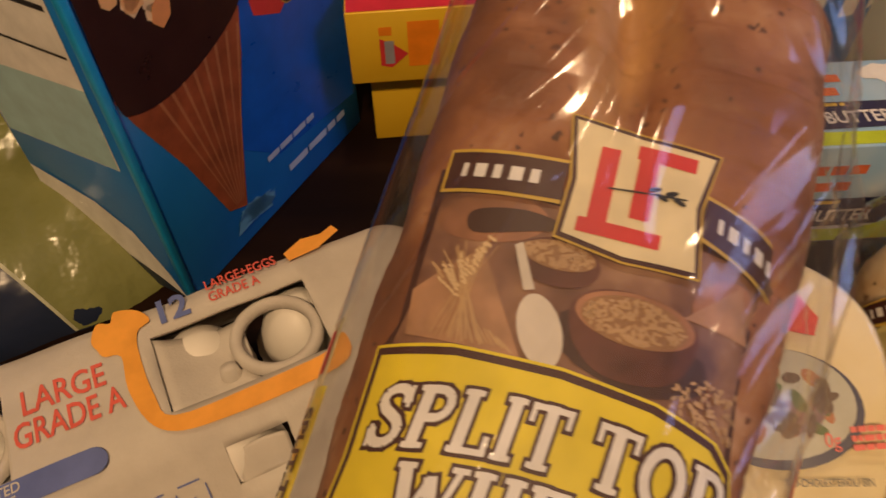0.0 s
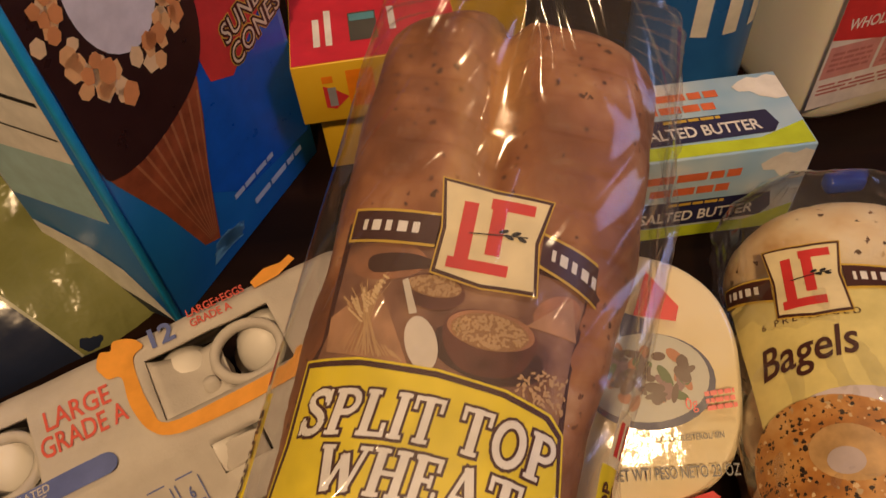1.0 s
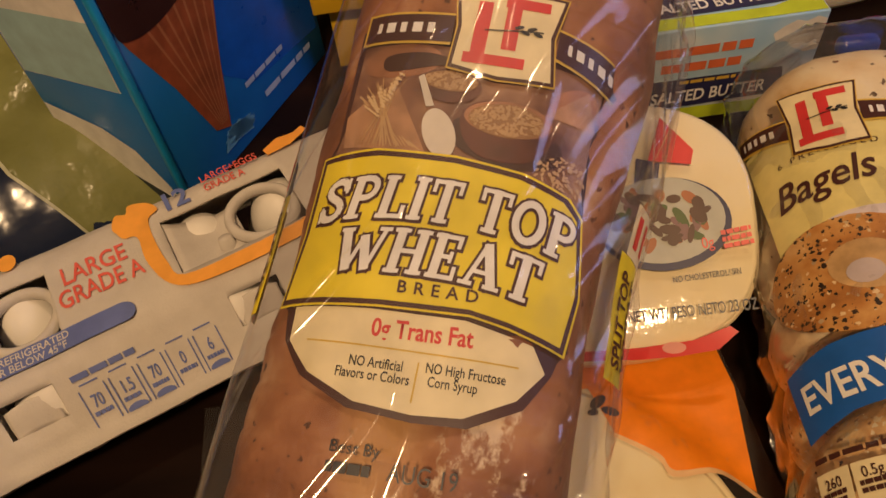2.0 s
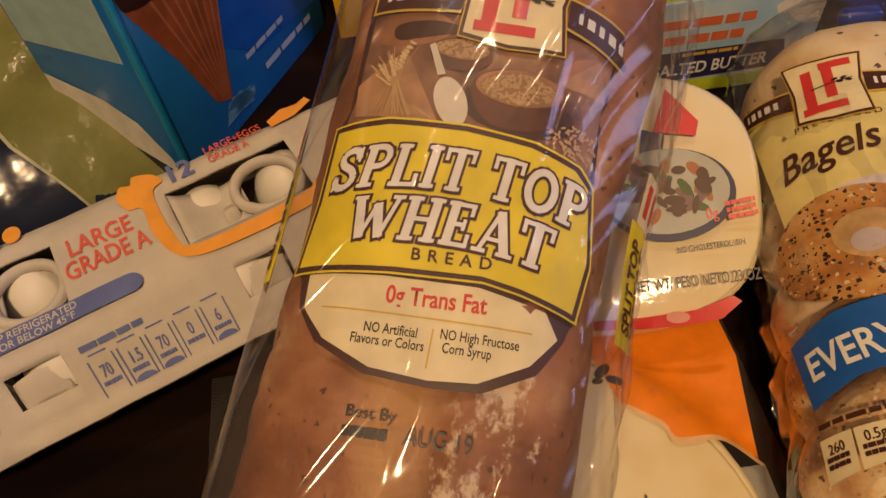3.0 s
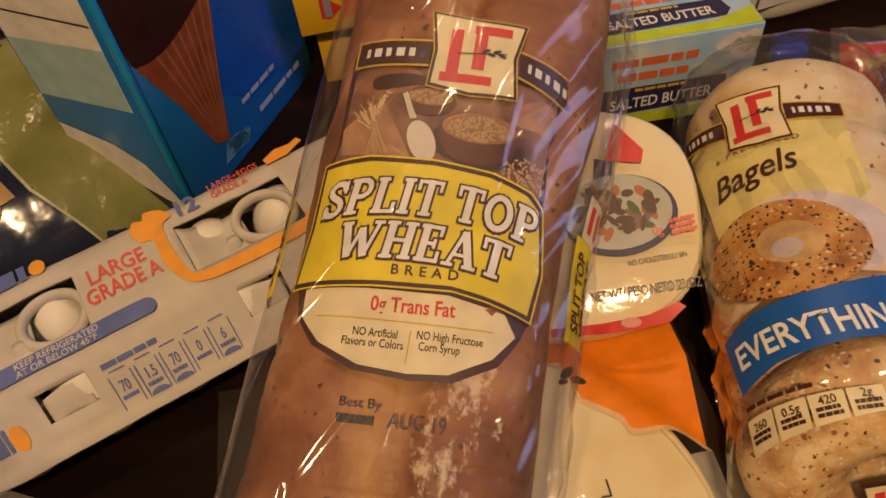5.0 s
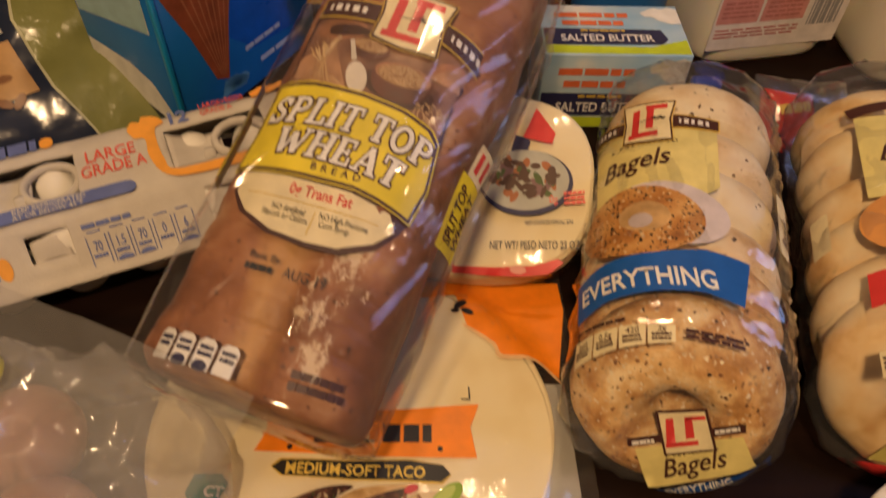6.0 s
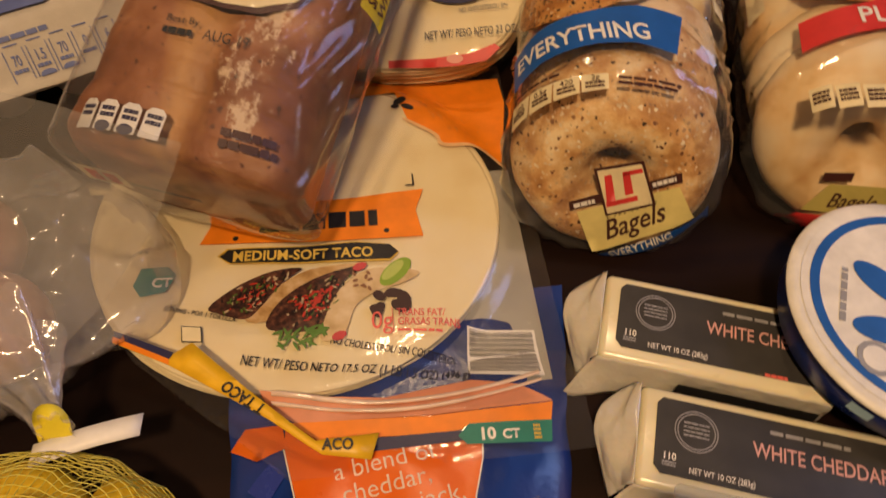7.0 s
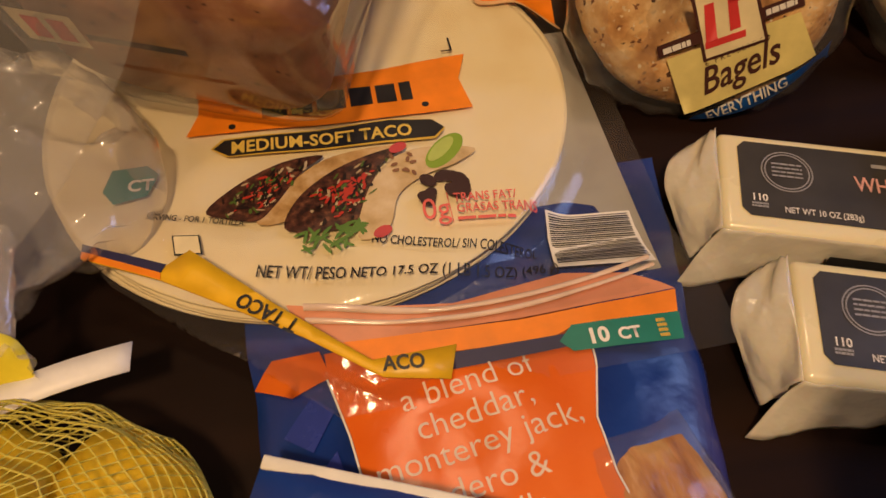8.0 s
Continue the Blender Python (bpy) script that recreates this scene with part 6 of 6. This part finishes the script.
def cheese_block(m, label):
    top = thing("cheese_block", m, label, "cheese", "cheddar blocks")
    part("cheese", box(0.004, -0.054, 0.002, 0.132, 0.0, 0.0275, 0.004, 3), WAX, top, "pale cheddar")
    f = lambda u, v, h: (u, v, 0.0277 + h)
    corner = [(0.0155, -0.0055), (0.0125, -0.009), (0.0125, -0.0425), (0.016, -0.0465), (0.13, -0.0465), (0.13, -0.0055)]
    lab = ink("label", poly(corner), stuff_mat("charcoal_label", [(0.3, (0.035, 0.033, 0.033)), (0.7, (0.055, 0.052, 0.05))], 40.0, 0.35, 0.05, 300.0), top, f, 0.0004, 0, "charcoal paper label")
    seal = joined(*[poly([(0.033 + r * math.cos(a), -0.021 + r * math.sin(a)), (0.033 + r * math.cos(a + 0.2), -0.021 + r * math.sin(a + 0.2)), (0.033 + (r - 0.0006) * math.cos(a + 0.2), -0.021 + (r - 0.0006) * math.sin(a + 0.2)), (0.033 + (r - 0.0006) * math.cos(a), -0.021 + (r - 0.0006) * math.sin(a))]) for r in (0.0112, 0.0098) for a in np.linspace(0, 2 * math.pi, 32, endpoint=False)])
    ink("seal", joined(seal, bars(0.0265, -0.0165, 0.013, 0.009, 4, 0, 0.6, 6)), GREY, lab, f, 0.0007)
    ink("lettering", text("WHITE CHEDDAR", 0.0615, -0.0272, 0.0112, 0, 0.01, 0, 0.74), ink_mat("rose", (0.66, 0.36, 0.33)), lab, f, 0.0008)
    inks("lettering", (text("NET WT 10 OZ (283g)", 0.03, -0.0435, 0.0045, 0, 0.01, 0, 0.75), text("110", 0.0165, -0.0385, 0.0052, 0, 0.02, 0, 0.9)), WHITE, lab, f, 0.0008)
    ink("small_print", joined(bars(0.0165, -0.0395, 0.007, 0.003, 2, 0, 0.3, 3), bars(0.07, -0.0115, 0.04, 0.003, 1, 0, 0.3, 3)), GREY, lab, f, 0.0008)
    ink("red_print", bars(0.093, -0.0445, 0.012, 0.0025, 1, 0, 0.2, 5), PINKRED, lab, f, 0.0008)

    def skirt(u, v):
        out = 0.021 * u * (1 - 0.7 * abs(2 * v - 1) ** 1.6) + 0.002 * math.sin(2.5 * math.pi * u) * math.sin(7 * v)
        low = 0.009 * u + 0.016 * u * max(0.0, v - 0.35) / 0.65 + 0.012 * u * max(0.0, 0.25 - v)
        return (0.0035 - out, 0.001 - 0.0555 * v - 0.004 * u * max(0.0, v - 0.6) + 0.0015 * wave(u, v, 1, 6, 2), 0.0279 - low + 0.0012 * wave(u, v, 2, 7, 3) * u)

    part("wrapper_end", sheet(skirt, [i / 16 for i in range(17)], [i / 30 for i in range(31)]), WRAP, top, "milky plastic wrapper folded to a point at the end", thick=0.0003)

    def tail(u, v):
        loose = max(0.0, 1 - v / 0.4)
        return (0.004 + 0.125 * v - 0.014 * u * loose, -0.0545 - 0.015 * u ** 1.4 * loose - 0.0014 * abs(wave(u, v * 6, 0, 2, 4)) - 0.0015 * u * math.sin(24 * v) * loose, 0.0272 - 0.0262 * u)

    part("wrapper_side", sheet(tail, [i / 12 for i in range(13)], [i / 48 for i in range(49)]), WRAP, top, "milky plastic wrapper hanging loose along the side", thick=0.0003)
    ink("side_print", rect(0.05, 0.004, 0.125, 0.02), BLACK, top, lambda u, v, h: (u, -0.0578 - h, v), 0.0)


cheese_block(pose(0.2205, -0.0375, 0, 0, 0, -15.7) @ Matrix.Diagonal((1.04, 1.04, 1, 1)), "white cheddar block in clear wrap with a charcoal label")
cheese_block(pose(0.2275, -0.11, 0, 0, 0, -15.7) @ Matrix.Diagonal((1.04, 1.04, 1, 1)), "white cheddar block in clear wrap with a charcoal label")

# ---- round blue tub ----
tub = thing("spread_cheese_tub", pose(0.384, -0.086, 0.0305, 2, 3, 20), "round blue tub with a white lid resting on the cheese", "cheese")
TR = 0.07
part("wall", tube(lambda a, v: (TR * (0.985 if v < 0.002 else 1.0) * math.cos(a), TR * (0.985 if v < 0.002 else 1.0) * math.sin(a), v), 72, [0, 0.001, 0.002, 0.012, 0.021]), stuff_mat("tub_blue", [(0.3, (0.006, 0.02, 0.16)), (0.7, (0.01, 0.035, 0.24))], 20.0, 0.3, 0.05, 200.0), tub, "dark blue printed side")
part("rim", tube(lambda a, v: ((TR + 0.0012 - 0.006 * max(0.0, math.sin(v)) * 0.3 + 0.003 * math.cos(v)) * math.cos(a), (TR + 0.0012 - 0.002 * max(0.0, math.sin(v)) + 0.003 * math.cos(v)) * math.sin(a), 0.0225 + 0.0025 * math.sin(v)), 72, [-1.57 + 0.26 * i for i in range(13)]), WHITE, tub, "white raised rim")
ft = lambda u, v, h: (u, v, 0.0255 + h)
disc = ink("lid_print", oval(0, 0, 0.0675, 0.0675, 64), WHITE, tub, ft, 0.0)
ringed = joined(*[poly([(r * math.cos(a), r * math.sin(a)), (r * math.cos(a + 0.1), r * math.sin(a + 0.1)), ((r - 0.0055) * math.cos(a + 0.1), (r - 0.0055) * math.sin(a + 0.1)), ((r - 0.0055) * math.cos(a), (r - 0.0055) * math.sin(a))]) for r in (0.0625,) for a in np.linspace(0, 2 * math.pi, 63, endpoint=False)])
ink("blue_ring", ringed, BLUE, disc, ft, 0.0004)
ink("blue_leaf", joined(oval(-0.028, -0.004, 0.02, 0.0085, 24, -35), oval(-0.01, 0.02, 0.02, 0.009, 24, -70), oval(0.012, -0.008, 0.034, 0.015, 24, -10), oval(-0.01, -0.026, 0.02, 0.01, 24, -20)), BLUE, disc, ft, 0.0005)
ink("grey_seal", oval(-0.046, -0.014, 0.0105, 0.0105, 12), GREY, disc, ft, 0.0007)
ink("grey_seal", oval(-0.046, -0.014, 0.0075, 0.0075, 12), WHITE, disc, ft, 0.0009)
code = ink("barcode", poly([(-0.049, -0.033), (-0.036, -0.021), (-0.012, -0.044), (-0.024, -0.057)]), WHITE, disc, ft, 0.0007)
ink("barcode_line", joined(*[poly([(-0.0475 + 0.0012 * k, -0.0335 - 0.00115 * k), (-0.0365 + 0.0012 * k, -0.0225 - 0.00115 * k), (-0.036 + 0.0012 * k, -0.023 - 0.00115 * k), (-0.047 + 0.0012 * k, -0.034 - 0.00115 * k)]) for k in range(18)]), GREY, code, ft, 0.001)
ink("name_bar", bars(-0.05, 0.012, 0.036, 0.005, 1, 48, 0.3, 4), GREY, disc, ft, 0.0006)
for a0 in (-2.75, -2.2, -1.7):
    part("side_print", sheet(lambda a, v: ((TR + 0.0004) * math.cos(a), (TR + 0.0004) * math.sin(a), v), [a0 + 0.03 * i for i in range(7)], [0.007, 0.014]), SKYBLUE, tub)

# ---- clear deli container ----
deli = thing("deli_container", pose(0.2185, -0.187, 0, 0, 0, -15.7), "clear plastic container with a yellow round label and orange sticker", "container")
CASE = film_mat("clear_case", tint=(0.86, 0.88, 0.93), haze=0.08, rough=0.06, bump=0.1, scale=30.0, stretch=(1, 1, 1))


def narrowed(bm):
    """Draws the lower part of a tub in towards its base."""
    for vert in bm.verts:
        k = 0.3 * (1 - vert.co.z / 0.085)
        vert.co.x += (0.115 - vert.co.x) * k
        vert.co.y += (-0.09 - vert.co.y) * k
    return bm


part("tub_wall", narrowed(box(0.0, -0.15, 0.001, 0.19, 0.0, 0.085, 0.008, 3)), CASE, deli)
part("lid", box(-0.003, -0.153, 0.0855, 0.193, 0.003, 0.091, 0.0025, 3), CASE, deli)
part("spread", narrowed(box(0.006, -0.144, 0.004, 0.184, -0.006, 0.062, 0.006, 2)), stuff_mat("yellow_spread", [(0.3, (0.66, 0.48, 0.1)), (0.7, (0.74, 0.58, 0.17))], 30.0, 0.5), deli, "pale yellow spread inside")
fd = lambda u, v, h: (u, v, 0.0914 + h)
ink("round_label", oval(0.068, -0.062, 0.064, 0.06, 48), ink_mat("sunyellow", (0.72, 0.56, 0.05)), deli, fd, 0.0)
lab = ink("orange_sticker", rect(0.024, -0.12, 0.115, -0.026), ink_mat("apricot", (0.78, 0.4, 0.12)), deli, fd, 0.0003)
ink("maker_bar", rect(0.032, -0.047, 0.076, -0.033), ink_mat("mauve", (0.6, 0.45, 0.55)), lab, fd, 0.0006)
ink("blue_bar", rect(0.05, -0.022, 0.09, -0.013), ink_mat("dimblue", (0.2, 0.3, 0.42)), deli, fd, 0.0003)

# ---- lemons in a net ----
LEMON = stuff_mat("lemon_peel", [(0.3, (0.68, 0.42, 0.01)), (0.7, (0.78, 0.56, 0.03))], 18.0, 0.4, 0.5, 420.0, depth=0.0008, sub=0.1)
NET = stuff_mat("yellow_net", [(0.3, (0.6, 0.52, 0.06)), (0.7, (0.7, 0.62, 0.14))], 90.0, 0.5, 0.2, 500.0)
sack = thing("lemon_net_bag", pose(-0.068, -0.183, 0), "yellow net bag of ripe lemons lying on the table", "lemons")
for lx, ly, lz, turn in ((0.034, -0.004, 0.026, 20), (-0.02, 0.012, 0.027, 70), (0.018, -0.052, 0.026, -30), (-0.04, -0.045, 0.026, 45), (-0.004, -0.02, 0.052, 10), (-0.07, -0.01, 0.026, 0)):
    b = tube(lambda a, v: ((0.0275 * math.sin(v)) * math.cos(a), 0.0275 * math.sin(v) * math.sin(a), -(0.034 + 0.004 * abs(math.cos(v)) ** 8) * math.cos(v)), 28, [0.06 + 3.02 * k / 20 for k in range(21)])
    b.transform(pose(lx, ly, lz, 90, 0, turn))
    part("lemon", b, LEMON, sack)


def net_at(a, v):
    c, s = math.cos(a), math.sin(a)
    r = math.sin(v)
    return (-0.012 + (0.078 * r + 0.006 * wave(c, s, v, 3, 2)) * c, -0.018 + (0.06 * r + 0.004 * wave(c, s, v, 4, 6)) * s, max(0.002, 0.034 - 0.044 * math.cos(v) * (1 if v > 1.57 else 0.75)))


net = part("net", tube(net_at, 76, [0.3 + 2.75 * k / 36 for k in range(37)], False), NET, sack, "yellow plastic mesh")
wires = net.modifiers.new("strands", "WIREFRAME")
wires.thickness, wires.use_even_offset = 0.0008, False

# ---- produce in a knotted clear bag ----
PEEL = stuff_mat("red_produce", [(0.3, (0.34, 0.13, 0.09)), (0.55, (0.46, 0.24, 0.16)), (0.8, (0.56, 0.38, 0.24))], 22.0, 0.4, 0.15, 200.0)
LOOSE = film_mat("produce_film", tint=(0.96, 0.95, 0.96), haze=0.17, rough=0.09, bump=0.9, scale=22.0, stretch=(1, 1, 1), gloss=1.5)
fruit = thing("produce_bag", pose(-0.13, -0.045, 0), "knotted clear plastic produce bag with reddish apples inside", "produce bag")
for px, py, pz in ((0.0, -0.022, 0.034), (-0.03, 0.035, 0.034), (-0.055, -0.03, 0.034), (-0.115, -0.01, 0.034)):
    b = tube(lambda a, v: (0.033 * math.sin(v) * math.cos(a), 0.033 * math.sin(v) * math.sin(a), -0.031 * math.cos(v) + 0.007 * math.exp(-(math.sin(v) / 0.25) ** 2) * math.cos(v)), 26, [0.05 + 3.04 * k / 18 for k in range(19)])
    b.transform(pose(px, py, pz, 20, 10, 0))
    part("apple", b, PEEL, fruit, "dull red apple")


def sack_at(a, v):
    c, s = math.cos(a), math.sin(a)
    r = math.sin(v) ** 0.75
    x, y = -0.03 + 0.118 * r * c, 0.01 + 0.088 * r * s
    if x > 0.06:
        x += 0.03 * (x - 0.06) / 0.03 * 0.4
    k = 0.026 * max(-0.1, ridge(x, y, v * 0.03, 15, 5) - 0.45) + 0.012 * max(-0.1, ridge(x, y, v * 0.05, 34, 8) - 0.5) - 0.006
    return (x, y, max(0.0015, 0.036 - 0.04 * math.cos(v) + k))


part("bag", tube(sack_at, 88, [0.05 + 3.04 * k / 44 for k in range(45)]), LOOSE, fruit, "thin crumpled clear film")


def neck_at(a, v):
    r = 0.026 * (1 - v) ** 1.5 + 0.006 + 0.012 * max(0.0, v - 0.75)
    r *= 1 + 0.22 * math.sin(7 * a + v * 5)
    return (0.02 + 0.038 * v + r * math.cos(a), -0.045 - 0.045 * v + r * 0.6 * math.sin(a), 0.058 - 0.008 * v + r * 0.8 * math.sin(a))


part("neck", tube(neck_at, 42, [k / 16 for k in range(17)], False), LOOSE, fruit, "gathered film below the knot")


def mouth_at(s, t):
    """The bag's slack open end, spread from the neck up against the loaf."""
    right = Vector((0.058, -0.052, 0.062)).lerp(Vector((0.132, 0.006, 0.15)), t)
    left = Vector((-0.09, 0.0, 0.075)).lerp(Vector((-0.1, 0.115, 0.1)), t)
    p = left.lerp(right, s)
    p.z += 0.012 * math.sin(math.pi * s) * t + 0.006 * wave(s, t, 0, 3.5, 2) + 0.0025 * max(0.0, ridge(s, t * 0.5, 0, 5, 6) - 0.5)
    p.x += 0.006 * math.sin(3 * t) * s
    return p


part("bag_mouth", sheet(mouth_at, [i / 60 for i in range(61)], [i / 48 for i in range(49)]), film_mat("mouth_film", tint=(0.93, 0.93, 0.95), haze=0.12, rough=0.08, bump=0.3, scale=24.0, stretch=(1, 1, 1), gloss=1.2), fruit, "slack open end of the clear bag")
part("tie", tube(lambda a, v: (0.056 + 0.009 * math.cos(a), -0.0885 + 0.006 * math.sin(a) + 0.003 * v, 0.049 + 0.008 * math.sin(a) + 0.005 * v), 20, [-1, -0.3, 0.4, 1]), ink_mat("tieyellow", (0.78, 0.66, 0.04)), fruit, "yellow tie")
card = sheet(lambda u, v: (0.046 + 0.05 * u, -0.094 - 0.012 * v + 0.016 * u, 0.0455 - 0.004 * u + 0.003 * math.sin(3 * u)), [i / 8 for i in range(9)], [0, 0.5, 1])
part("tag", card, WHITE, fruit, "small white paper tag", thick=0.0006)
sticker = part("sticker", tube(lambda a, v: (-0.055 + 0.017 * v * math.cos(a), 0.055 + 0.017 * v * math.sin(a), 0.07 + 0.004 * v * math.cos(a)), 28, [0.1, 0.6, 1.0]), ink_mat("stickeryellow", (0.7, 0.6, 0.03)), fruit, "yellow oval sticker with a red middle", thick=0.0004)
part("sticker_middle", tube(lambda a, v: (-0.055 + 0.011 * v * math.cos(a), 0.055 + 0.009 * v * math.sin(a), 0.0712 + 0.004 * v * math.cos(a)), 24, [0.1, 0.6, 1.0]), PINKRED, sticker)

# ---- chip pouch ----
OLIVE = stuff_mat("olive_pouch", [(0.3, (0.16, 0.17, 0.05)), (0.6, (0.24, 0.25, 0.09)), (0.8, (0.32, 0.32, 0.16))], 10.0, 0.2, 0.5, 38.0, depth=0.007, coat=0.5)
NAVYFOIL = stuff_mat("navy_pouch", [(0.3, (0.012, 0.018, 0.04)), (0.7, (0.025, 0.035, 0.075))], 10.0, 0.2, 0.5, 26.0, depth=0.004, coat=0.4)
chips = thing("snack_pouch", pose(-0.293, 0.36, 0.028, 24, 5, 28), "glossy olive and navy plastic snack pouch leaning behind the carton", "snack bag")
part("pouch", pillow(0.24, 0.22, 0.045, 9), NAVYFOIL, chips)
on4 = lambda u, v, h: (u, v, 0.0024 + pillow_height(u, v, 0.24, 0.22, 0.045, 9) + h)
ink("olive_panel", poly([(-0.008, 0.106), (0.116, 0.106), (0.116, -0.104), (0.035, -0.104), (0.004, -0.05), (-0.014, 0.02)]), OLIVE, chips, on4, 0.0012, 0.006, "olive green panel")
ink("pale_edge", poly([(-0.008, 0.106), (-0.006, 0.106), (-0.0115, 0.02), (0.0065, -0.05), (0.037, -0.104), (0.035, -0.104), (0.004, -0.05), (-0.014, 0.02)]), ink_mat("sage", (0.5, 0.5, 0.34)), chips, on4, 0.0016, 0.006)
ink("picture", poly([(-0.105, -0.005), (-0.02, 0.0), (-0.006, -0.05), (-0.105, -0.065)]), ink_mat("chiptan", (0.45, 0.27, 0.12)), chips, on4, 0.0012, 0.006)
ink("picture_chip_pattern", joined(*[oval(-0.095 + 0.075 * random.Random(k).random(), -0.012 - 0.045 * random.Random(k + 50).random(), 0.008, 0.004, 8, 25 * k) for k in range(12)]), ink_mat("chipdark", (0.2, 0.09, 0.04)), chips, on4, 0.0016, 0.006)
ink("name_bar", joined(*[bars(-0.1 + 0.021 * k, 0.095 - 0.006 * k, 0.07, 0.011, 1, -78, 0.2, k) for k in range(4)]), ink_mat("silver", (0.5, 0.5, 0.48)), chips, on4, 0.0012, 0.006)
ink("small_print", joined(bars(0.05, 0.02, 0.04, 0.012, 2, -60, 0.4, 3), bars(0.075, -0.02, 0.04, 0.012, 2, -60, 0.4, 5)), ink_mat("sage", (0.5, 0.5, 0.34)), chips, on4, 0.0016, 0.006)

# ---- small red packet in clear film ----
sweet = thing("sweet_packet", pose(0.402, 0.352, 0.004, 48, 10, 10), "small shiny red sweet packet in clear film", "sweet packet")
part("pouch", pillow(0.055, 0.07, 0.018, 4, 24), stuff_mat("red_foil", [(0.3, (0.4, 0.01, 0.012)), (0.7, (0.6, 0.03, 0.02))], 30.0, 0.2, 0.5, 60.0, depth=0.003, coat=0.4), sweet)
on5 = lambda u, v, h: (u, v, 0.0024 + pillow_height(u, v, 0.055, 0.07, 0.018, 4) + h)
ink("gold_mark", bars(-0.018, 0.02, 0.034, 0.01, 1, 10, 0.1, 2), GOLD, sweet, on5, 0.0008, 0.006)
ink("dark_mark", oval(0.01, -0.004, 0.009, 0.006), BROWN, sweet, on5, 0.0008, 0.006)
part("film", pillow(0.1, 0.085, 0.026, 8, 30), film_mat("bagel_film"), sweet, "loose clear film").matrix_local = pose(0.015, 0.005, -0.001)
clip = thing("bag_clip", pose(0.302, 0.318, 0.07), "small blue plastic bag clip", "clip")
part("clip", box(-0.013, -0.006, 0, 0.013, 0.006, 0.012, 0.004, 3), ink_mat("clipblue", (0.01, 0.05, 0.4), 0.25), clip)
